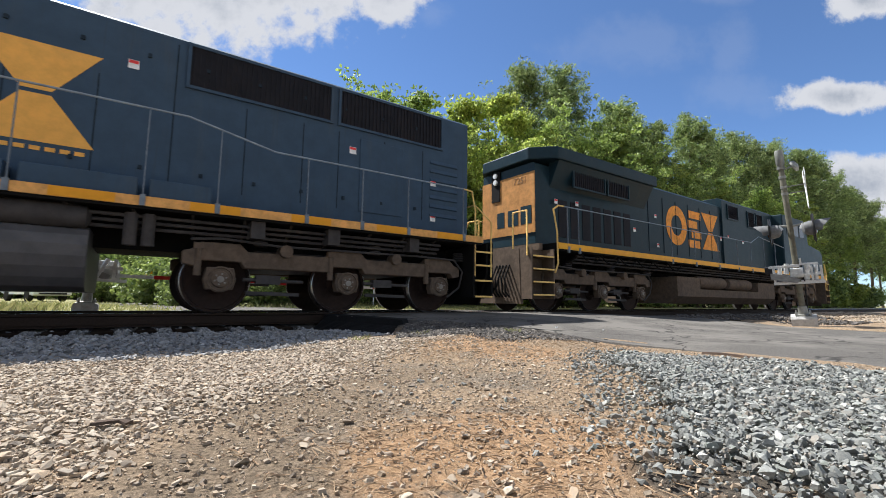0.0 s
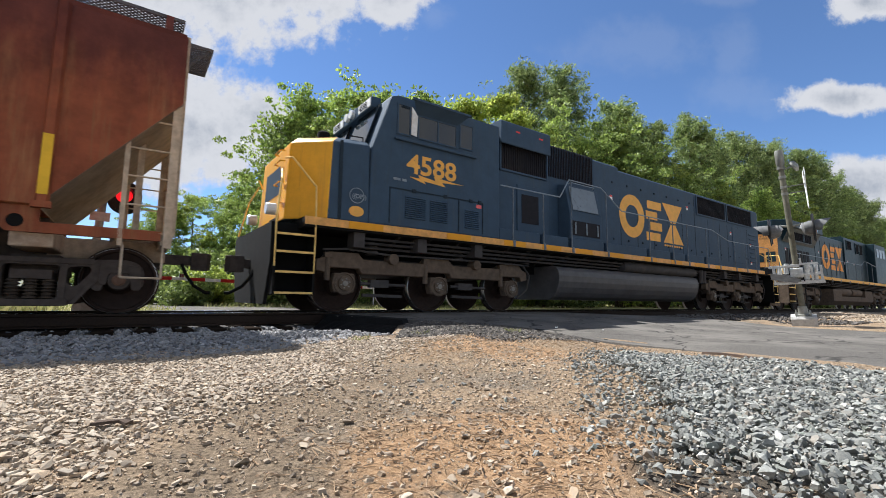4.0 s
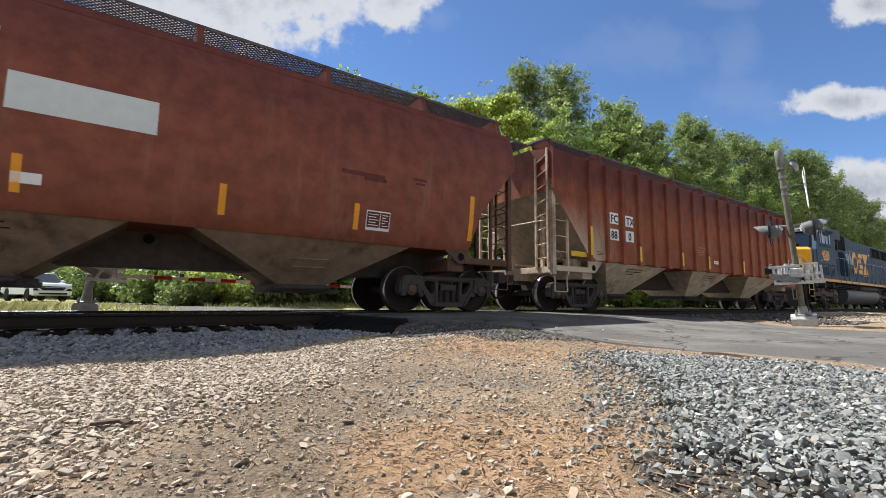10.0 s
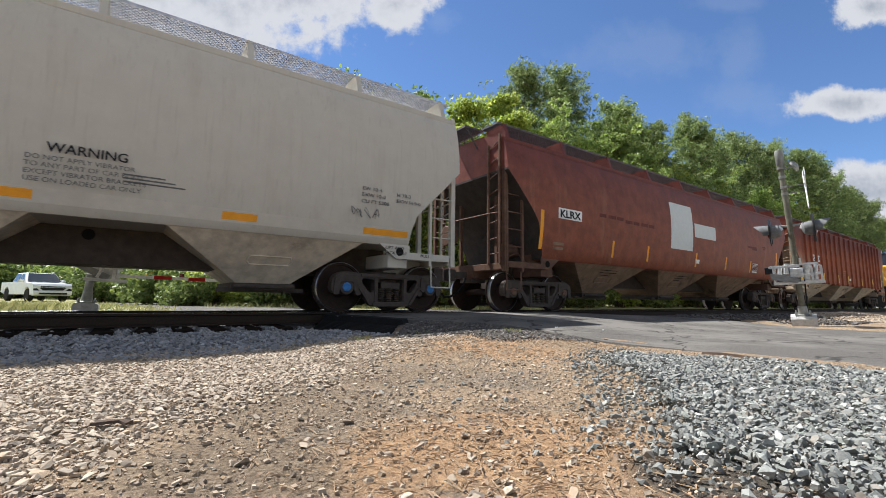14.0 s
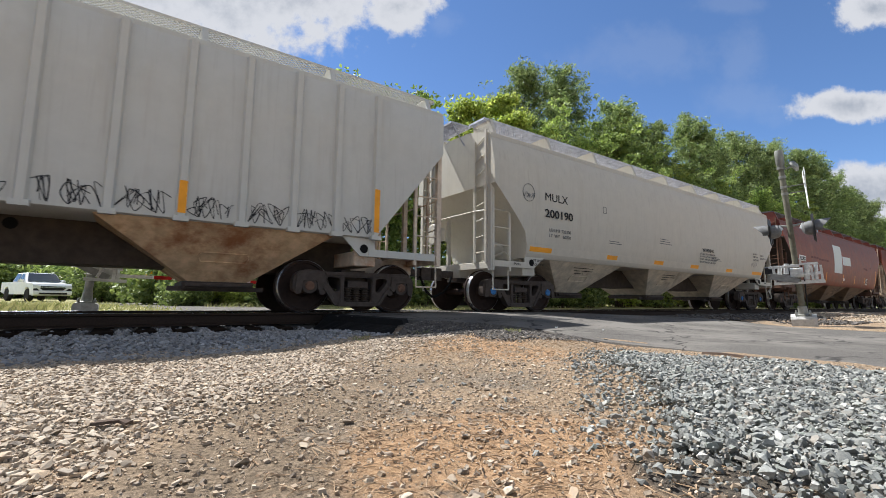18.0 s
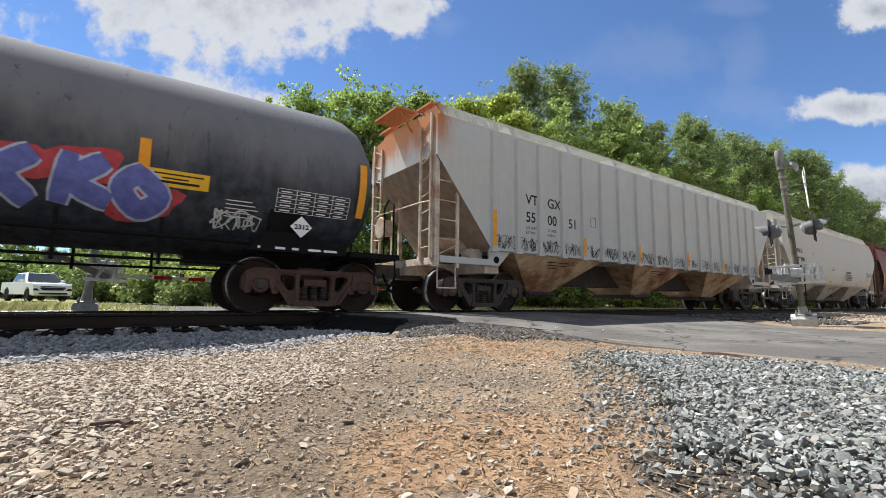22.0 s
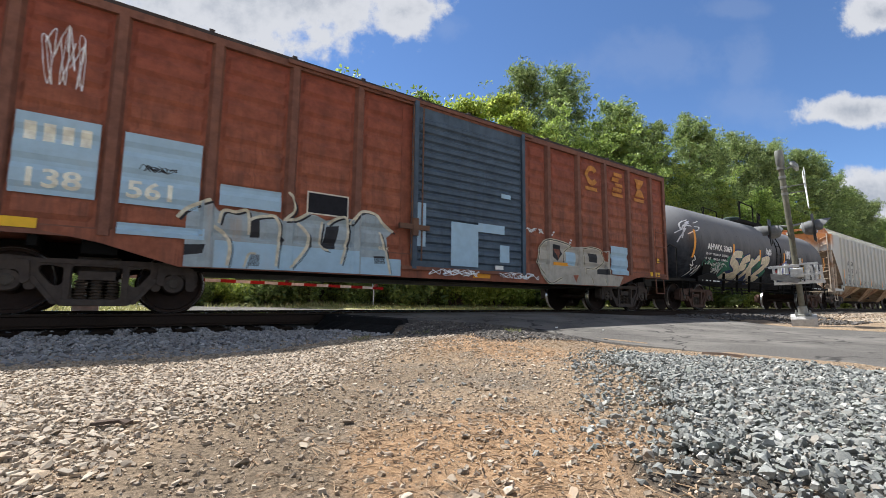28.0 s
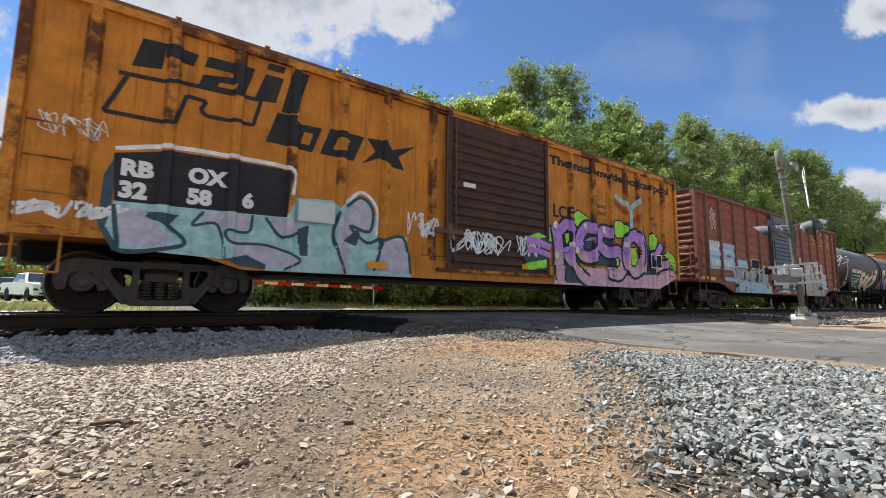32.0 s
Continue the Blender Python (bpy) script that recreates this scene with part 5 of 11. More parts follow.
# near-black colour stands in for the shade under the end slopes
DARK_SLOPE = mat("shade_dark_slope_paint", (0.055, 0.045, 0.040), (0.03, 0.025, 0.022), 0.7, grain=4)
BROWN_DIRT = mat("brown_dusty_paint", (0.27, 0.185, 0.12), (0.05, 0.036, 0.027), 0.8, grain=4, stain=0.8)
BROWN_POST = mat("brown_rusted_steel", (0.125, 0.068, 0.045), (0.22, 0.14, 0.09), 0.7, grain=7, stain=0.6)
PALE_GREY = mat("pale_grey_paint", (0.53, 0.495, 0.42), (0.40, 0.34, 0.26), 0.45, grain=3, var=0.04, stain=0.26, streak=True)
TAN_BAY = mat("tan_bay_paint", (0.60, 0.52, 0.40), (0.20, 0.135, 0.085), 0.7, grain=4, stain=0.6)
PALE_GREY_2 = mat("cool_grey_paint", (0.54, 0.53, 0.482), (0.40, 0.35, 0.28), 0.45, grain=3, var=0.04, stain=0.22, streak=True, pale=((0.46, 0.19, 0.07), -8.3, -8.9, 4.1, 3.3))
RUSTY_BAY = mat("rust_stained_bay", (0.64, 0.45, 0.27), (0.27, 0.10, 0.04), 0.8, grain=4, stain=0.92, low=0.42, high=0.64)
RUSTY_POST = mat("rusty_pale_steel", (0.58, 0.48, 0.37), (0.33, 0.14, 0.06), 0.7, grain=5, stain=0.8, low=0.50, high=0.66)
GALV = mat("galvanised_grating", (0.513, 0.513, 0.54), (0.27, 0.243, 0.216), 0.5, 0.6)
DARK_GRATE = mat("dark_grating", (0.12, 0.11, 0.11), (0.2, 0.12, 0.08), 0.6, 0.4)
ORANGE = mat("orange_reflective_tape", (0.84, 0.35, 0.0292), (0.675, 0.27, 0.027), 0.4, var=0.08, stain=0.2)
YELLOW = mat("yellow_reflective_tape", (0.84, 0.504, 0.036), (0.54, 0.338, 0.0405), 0.4, var=0.08, stain=0.3)
WHITE = mat("white_stencil_paint", (0.84, 0.829, 0.786), (0.675, 0.608, 0.513), 0.5, var=0.05, stain=0.4)
BLACK = mat("black_stencil_paint", (0.02, 0.02, 0.02), (0.05, 0.045, 0.04), 0.5)
GREY_PATCH = mat("grey_repaint", (0.634, 0.675, 0.648), (0.486, 0.499, 0.472), 0.5, var=0.05, stain=0.5)
INK = mat("black_spray", (0.03, 0.03, 0.032), None, 0.6)
BLUE_CAP = mat("blue_bearing_cap", (0.054, 0.189, 0.432), (0.0675, 0.0675, 0.081), 0.6, grain=14)
# brown darkened to hold the shade beneath the ribbed hoppers' end slopes
SLOPE_BROWN = mat("shade_brown_slope_sheet", (0.30, 0.235, 0.175), (0.16, 0.09, 0.055), 0.8, grain=4, stain=0.7)
# dark tone puts the shade between the bays into the sill's colour
SILL_SHADE = mat("shade_dark_centre_sill", (0.075, 0.056, 0.042), (0.03, 0.022, 0.017), 0.85, grain=5, stain=0.7)
CAP_RUST = mat("rusty_bearing_cap", (0.176, 0.101, 0.0675), (0.0675, 0.0405, 0.027), 0.65, 0.3)

h1 = hopper("covered_hopper", "rust red ribbed covered hopper with dusty tan bays", 35.15, 52.82, RUST_RED, TAN_DIRT, SLOPE_BROWN, TAN_POST, RIB_PROF, [(1.38, 1.50), (3.12, 0.0)], [(0, 1.5), (-4.9, 1.7), (4.9, 1.7)], 7.3, RIBS, DARK_GRATE, CAP_RUST)
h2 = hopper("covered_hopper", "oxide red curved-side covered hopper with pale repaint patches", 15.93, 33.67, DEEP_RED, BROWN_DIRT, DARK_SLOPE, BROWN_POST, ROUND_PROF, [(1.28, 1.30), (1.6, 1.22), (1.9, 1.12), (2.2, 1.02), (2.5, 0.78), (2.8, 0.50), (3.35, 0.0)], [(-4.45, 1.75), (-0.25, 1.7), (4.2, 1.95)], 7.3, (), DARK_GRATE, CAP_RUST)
h3 = hopper("covered_hopper", "pale grey curved-side covered hopper with dark lettering", -2.12, 14.46, PALE_GREY, TAN_BAY, PALE_GREY, PALE_GREY, ROUND_PROF, [(1.28, 1.15), (1.6, 1.12), (1.9, 1.02), (2.2, 0.74), (2.5, 0.44), (2.95, 0.0)], [(0, 1.5), (-4.6, 1.6), (4.6, 1.6)], 6.95, (), GALV, BLUE_CAP)
h4 = hopper("covered_hopper", "pale grey ribbed covered hopper with rusty bays and sprayed tags", -21.43, -3.52, PALE_GREY_2, RUSTY_BAY, SLOPE_BROWN, RUSTY_POST, RIB_PROF, [(1.38, 1.55), (3.32, 0.0)], [(0, 1.55), (-4.9, 1.75), (4.9, 1.75)], 7.27, RIBS, PALE_GREY_2, CAP_RUST)


def plate(car, name, material, x0, x1, z0, z1, y, label=""):
    bm = bmesh.new()
    patch(bm, [(x0, z0), (x1, z0), (x1, z1), (x0, z1)], y, 0.004)
    return part(name, bm, material, car, label)


YR = -1.562
orange_bars(h1, (-4.97, -2.41, -0.51, 2.45, 5.03), 1.46, 1.92, RIB_PROF, YELLOW)
orange_bars(h1, (-7.38, 7.38), 1.50, 2.30, RIB_PROF, YELLOW)
for txt, x, z in (("FC", -6.42, 2.50), ("TX", -5.64, 2.49), ("88", -6.42, 2.02), ("0", -5.64, 2.03)):
    plate(h1, "mark_panel", WHITE, x, x + 0.42, z, z + 0.33, YR, "white stencil panel")
    writing(txt, x + (0.04 if len(txt) == 2 else 0.13), z + 0.05, 0.23, BLACK, h1, YR - 0.008, wide=0.98, bold=0.006)
plate(h1, "label_plate", WHITE, 0.02, 0.38, 1.68, 1.80, YR)
plate(h1, "label_bar", mat("red_ink", (0.5, 0.06, 0.04)), 0.06, 0.34, 1.72, 1.745, YR - 0.005)
plate(h1, "data_panel", WHITE, 5.22, 5.60, 1.62, 1.99, YR, "white framed black data panel")
plate(h1, "data_plate", BLACK, 5.25, 5.40, 1.72, 1.96, YR - 0.005)
plate(h1, "data_plate", BLACK, 5.43, 5.57, 1.72, 1.96, YR - 0.005)
PALE_RED = mat("faded_red_print", (0.567, 0.216, 0.162))
writing("WARNING", -1.12, 2.16, 0.07, PALE_RED, h1, YR - 0.002, wide=1.2)
for k in range(4):
    plate(h1, "print_line", PALE_RED, -1.22 + 0.03 * k, -0.70 - 0.04 * k, 2.09 - 0.06 * k, 2.105 - 0.06 * k, YR - 0.001)
for k in range(3):
    plate(h1, "print_line", BLACK, -7.05, -6.85 + 0.1 * (k % 2), 1.62 - 0.04 * k, 1.633 - 0.04 * k, YR - 0.001)
plate(h1, "yellow_panel", YELLOW, -8.1, -7.45, 1.44, 1.58, -1.503)

FADED = mat("faded_dark_rust", (0.135, 0.0405, 0.0297))
# long sooty smudges over painted-out marks
for x0, x1, z0, z1 in ((4.50, 5.38, 2.50, 2.58), (4.95, 5.42, 2.44, 2.51), (6.0, 6.34, 2.60, 2.66), (6.08, 6.3, 2.52, 2.57)):
    bm = bmesh.new()
    decal(bm, ROUND_PROF, x0, x1, z0, z1, 0.004)
    part("painted_out_mark", bm, FADED, h2)
orange_bars(h2, (-4.69, -2.85, 0.25, 2.6, 4.85), 1.50, 1.98, ROUND_PROF, ORANGE, 0.10)
orange_bars(h2, (-7.72, 7.55), 1.52, 2.50, ROUND_PROF, ORANGE, 0.12)
for x0, x1, z0, z1, nm in ((-7.12, -6.17, 2.36, 2.64, "mark_panel"),):
    bm = bmesh.new()
    decal(bm, ROUND_PROF, x0, x1, z0, z1)
    part(nm, bm, WHITE, h2, "white stencil panel")
writing("KLRX", -7.07, 2.40, 0.20, BLACK, h2, -1.676, wide=1.22, bold=0.006)
for x0, x1, z0, z1 in ((-1.52, -0.05, 2.02, 3.58), (0.08, 1.68, 2.53, 3.02)):
    bm = bmesh.new()
    decal(bm, ROUND_PROF, x0, x1, z0, z1, 0.005)
    part("repaint_patch", bm, GREY_PATCH, h2, "pale grey repaint patch")
bm = bmesh.new()
decal(bm, ROUND_PROF, 5.05, 5.55, 1.52, 1.89, 0.006)
part("data_panel", bm, WHITE, h2, "white framed black data panel")
for x0, x1 in ((5.065, 5.33), (5.345, 5.535)):
    bm = bmesh.new()
    decal(bm, ROUND_PROF, x0, x1, 1.575, 1.865, 0.010)
    part("data_plate", bm, FADED, h2)
    for k in range(5):
        bm = bmesh.new()
        decal(bm, ROUND_PROF, x0 + 0.03, x1 - 0.03 - 0.05 * (k % 2), 1.81 - 0.05 * k, 1.825 - 0.05 * k, 0.013)
        part("data_bar", bm, WHITE, h2)
for k in range(7):
    bm = bmesh.new()
    decal(bm, ROUND_PROF, -5.4 + k * 0.42, -5.08 + k * 0.42 + 0.05 * (k % 2), 2.60 - 0.05 * (k > 2), 2.70 - 0.05 * (k > 2), 0.004)
    part("painted_out_mark", bm, FADED, h2)
bm = bmesh.new()
decal(bm, ROUND_PROF, 0.2, 0.5, 1.62, 1.76, 0.006)
part("label_plate", bm, WHITE, h2)
for x in (-7.75, -7.6):
    bm = bmesh.new()
    decal(bm, ROUND_PROF, -7.25, -6.85, 1.55 + (x + 7.75) * 0.8, 1.62 + (x + 7.75) * 0.8, 0.006)
    part("faint_label", bm, BROWN_DIRT, h2)

COOL_SILL = mat("grey_sill_paint", (0.56, 0.52, 0.44), (0.42, 0.37, 0.30), 0.5, var=0.06, stain=0.3)
bm = bmesh.new()
decal(bm, ROUND_PROF, -7.12, 7.12, 1.40, 1.60, 0.004)
part("sill_stripe", bm, COOL_SILL, h3, "off-white stripe along the sill")
for x0, x1 in ((-7.05, -6.25), (-3.9, -3.4), (-1.4, -0.85), (0.95, 1.52), (3.72, 4.24), (6.12, 7.08)):
    bm = bmesh.new()
    decal(bm, ROUND_PROF, x0, x1, 1.44, 1.56, 0.008)
    part("reflective_strip", bm, ORANGE, h3)
writing("MULX", -6.63, 2.75, 0.215, BLACK, h3, -1.678, wide=1.12)
writing("200190", -6.63, 2.33, 0.21, BLACK, h3, -1.678, wide=1.26, bold=0.006)
GREY_INK = mat("dark_grey_print", (0.135, 0.135, 0.135))
writing("LD LMT 225300", -6.45, 1.98, 0.085, GREY_INK, h3, -1.645, wide=1.1)
writing("LT  WT   60700", -6.45, 1.84, 0.085, GREY_INK, h3, -1.635, wide=1.1)
writing("EW 10-4", 6.02, 2.25, 0.07, GREY_INK, h3, -1.665, wide=1.2)
writing("EXW 10-0", 6.02, 2.13, 0.07, GREY_INK, h3, -1.655, wide=1.2)
writing("CU FT 5200", 6.02, 2.01, 0.07, GREY_INK, h3, -1.645, wide=1.2)
writing("H 13-3", 6.75, 2.22, 0.07, GREY_INK, h3, -1.665, wide=1.2)
writing("EXW H 9-0", 6.75, 2.10, 0.07, GREY_INK, h3, -1.655, wide=1.2)
writing("WARNING", 1.62, 2.06, 0.13, BLACK, h3, -1.672, wide=1.0, bold=0.002)
for k, line in enumerate(("DO NOT APPLY VIBRATOR", "TO ANY PART OF CAR BODY", "EXCEPT VIBRATOR BRACKETS", "USE ON LOADED CAR ONLY")):
    writing(line, 1.42, 1.945 - 0.095 * k, 0.066, GREY_INK, h3, -1.664 + 0.010 * k, wide=1.05)
writing("LIFT AND", -6.95, 1.20, 0.06, BLACK, h3, -1.498, wide=1.2)
writing("JACK HERE", -6.95, 1.10, 0.06, BLACK, h3, -1.498, wide=1.2)
writing("LIFT AND", 6.62, 1.20, 0.06, BLACK, h3, -1.498, wide=1.2)
writing("JACK HERE", 6.62, 1.10, 0.06, BLACK, h3, -1.498, wide=1.2)
for x in (-7.55, 7.42):
    writing("PULL", x, 1.08, 0.06, BLACK, h3, -1.508, wide=1.3)
for i, (x, z) in enumerate(((-1.2, 2.25), (-1.2, 2.18), (-1.2, 2.11), (2.44, 1.90), (2.44, 1.85), (2.44, 1.80), (-3.9, 1.95), (-3.9, 1.89))):
    bm = bmesh.new()
    decal(bm, ROUND_PROF, x, x + 0.5 + 0.13 * (i % 3), z, z + 0.022, 0.005)
    part("print_line", bm, GREY_INK, h3)
bm = bmesh.new()
for a, b in (((-4.2, 2.72), (-4.06, 2.72)), ((-4.06, 2.72), (-4.06, 2.9)), ((-4.06, 2.9), (-4.2, 2.9)), ((-4.2, 2.9), (-4.2, 2.72))):
    bar(bm, (a[0], -1.674, a[1]), (b[0], -1.674, b[1]), 0.006, 0.012)
part("plate_outline", bm, GREY_INK, h3)
bm = bmesh.new()
for k in range(18):
    a, b = k * 0.36, k * 0.36 + 0.36
    bar(bm, (-7.2 + 0.2 * math.cos(a), -1.678, 2.86 + 0.22 * math.sin(a)), (-7.2 + 0.2 * math.cos(b), -1.678, 2.86 + 0.22 * math.sin(b)), 0.004, 0.012)
scribble(bm, -7.32, 2.72, 0.3, 0.16, -1.68, 3, 4, 0.005)
part("chalk_drawing", bm, GREY_INK, h3, "thin sketched scrawl")
bm = bmesh.new()
scribble(bm, 5.9, 1.72, 0.5, 0.2, -1.64, 8, 5, 0.005)
part("chalk_scrawl", bm, GREY_INK, h3)

orange_bars(h4, (-4.12, -1.46, 1.5, 4.2), 1.45, 1.94, RIB_PROF, ORANGE)
orange_bars(h4, (-7.38, 7.38), 1.47, 2.30, RIB_PROF, ORANGE)
for txt, x, z in (("VT", -6.30, 2.60), ("GX", -5.52, 2.60), ("55", -6.30, 2.16), ("00", -5.52, 2.16), ("51", -4.70, 2.16)):
    writing(txt, x, z, 0.26, BLACK, h4, YR, wide=1.0, bold=0.004)
for txt, x, z in (("LD LMT", -6.30, 1.98), ("LT WT", -6.30, 1.86), ("221800", -5.52, 1.98), ("64200", -5.52, 1.86)):
    writing(txt, x, z, 0.075, GREY_INK, h4, YR, wide=1.1)
bm = bmesh.new()
for a, b in (((-3.75, 2.30), (-3.53, 2.30)), ((-3.53, 2.30), (-3.53, 2.55)), ((-3.53, 2.55), (-3.75, 2.55)), ((-3.75, 2.55), (-3.75, 2.30))):
    bar(bm, (a[0], YR - 0.004, a[1]), (b[0], YR - 0.004, b[1]), 0.006, 0.012)
part("plate_outline", bm, GREY_INK, h4)
edges = [-8.2, *RIBS, 8.0]
for k, (a, b) in enumerate(zip(RIBS, RIBS[1:])):
    bm = bmesh.new()
    scribble(bm, a + 0.10, 1.42, (b - a) * 0.75, 0.34, YR - 0.004, 40 + k, 5, 0.0065)
    part("sprayed_tag", bm, INK, h4, "black sprayed scrawl")
# ---- locomotives ----
LOCO_BLUE = mat("dark_blue_loco_paint", (0.048, 0.080, 0.120), (0.080, 0.096, 0.108), 0.6, grain=3, var=0.12, stain=0.4, streak=True, spec=0.14)
LOCO_TEAL = mat("dark_teal_loco_paint", (0.013, 0.032, 0.042), (0.04, 0.046, 0.048), 0.40, grain=3, var=0.15, stain=0.4, streak=True)
LOCO_YELLOW = mat("yellow_loco_paint", (0.84, 0.409, 0.0323), (0.72, 0.352, 0.08), 0.45, grain=4, var=0.08, stain=0.35, streak=True)
STRIPE = mat("orange_sill_paint", (0.736, 0.376, 0.112), (0.4, 0.224, 0.112), 0.5, grain=5, stain=0.5)
TAPE = mat("bright_orange_tape", (0.78, 0.34, 0.02), (0.6, 0.25, 0.02), 0.4, var=0.06, stain=0.15)
LOGO_GOLD = mat("gold_loco_print", (0.84, 0.434, 0.0948), (0.672, 0.368, 0.112), 0.5, grain=5, var=0.1, stain=0.3)
GRILLE = mat("dark_grille", (0.018, 0.018, 0.022), (0.04, 0.03, 0.026), 0.7)
SEAM = mat("panel_seam_shadow_gap", (0.018, 0.03, 0.042), None, 0.6)
TRUCK_BROWN = mat("dusty_brown_truck", (0.135, 0.098, 0.07), (0.06, 0.045, 0.035), 0.8, grain=8, stain=0.6)
FUEL_BLACK = mat("dusty_black_fuel_tank", (0.085, 0.08, 0.08), (0.13, 0.115, 0.10), 0.5, grain=4, stain=0.5, spec=0.4)
TANK_DARK = mat("dusty_dark_tank", (0.064, 0.0576, 0.0544), (0.128, 0.109, 0.0928), 0.75, grain=5, stain=0.5)
RAIL_GREY = mat("handrail_grey", (0.25, 0.30, 0.34), (0.14, 0.14, 0.14), 0.45)
POST_BLUE = mat("stanchion_blue_grey", (0.17, 0.20, 0.23), (0.16, 0.15, 0.13), 0.5)
DUST_CAP = mat("dusty_steel_cap", (0.26, 0.235, 0.20), (0.13, 0.11, 0.09), 0.6)
RAIL_YELLOW = mat("handrail_yellow", (0.84, 0.532, 0.168), (0.48, 0.32, 0.16), 0.5)
CAB_GLASS = glass_mat("dark_cab_glass", (0.012, 0.016, 0.02))
LAMP_GLASS = glass_mat("headlight_glass", (0.75, 0.75, 0.72), 0.1)
DIRTY_WHITE = mat("dirty_white_paint", (0.84, 0.84, 0.786), (0.48, 0.448, 0.4), 0.6)


def emblem(car, x, z, w, h, material, y, prefix="painted_emblem"):
    """Bold plain shapes in a row: a ring, stepped blocks and two wedges."""
    a = w * 0.34
    bm = bmesh.new()
    ring = []
    for i in range(36):
        t = i * math.tau / 36
        ring.append([bm.verts.new((x + a * 0.53 * (1 + k * math.cos(t)), yy, z + h * 0.5 * (1 + k * math.sin(t)))) for k, yy in ((1, y), (1, y - 0.003), (0.52, y - 0.003), (0.52, y))])
    for i in range(36):
        for j in range(4):
            bm.faces.new((ring[i][j], ring[i][(j + 1) % 4], ring[(i + 1) % 36][(j + 1) % 4], ring[(i + 1) % 36][j]))
    part(prefix, bm, material, car, "gold ring shape")
    bx, bw = x + w * 0.385, w * 0.25
    for k, (u0, u1) in enumerate(((0.10, 1.0), (0.0, 0.72), (0.26, 1.0), (0.0, 0.88))):
        bm = bmesh.new()
        z0 = z + h * (0.77 - 0.257 * k)
        patch(bm, [(bx + bw * u0, z0), (bx + bw * u1, z0), (bx + bw * u1, z0 + h * 0.20), (bx + bw * u0, z0 + h * 0.20)], y)
        part(prefix, bm, material, car, "gold block shape")
    cx, cw = x + w * 0.655, w * 0.345
    for o in ([(cx, z + h), (cx + cw, z + h), (cx + cw * 0.62, z + h * 0.52), (cx + cw * 0.38, z + h * 0.52)], [(cx, z), (cx + cw, z), (cx + cw * 0.62, z + h * 0.48), (cx + cw * 0.38, z + h * 0.48)]):
        bm = bmesh.new()
        patch(bm, o, y)
        part(prefix, bm, material, car, "gold wedge shape")


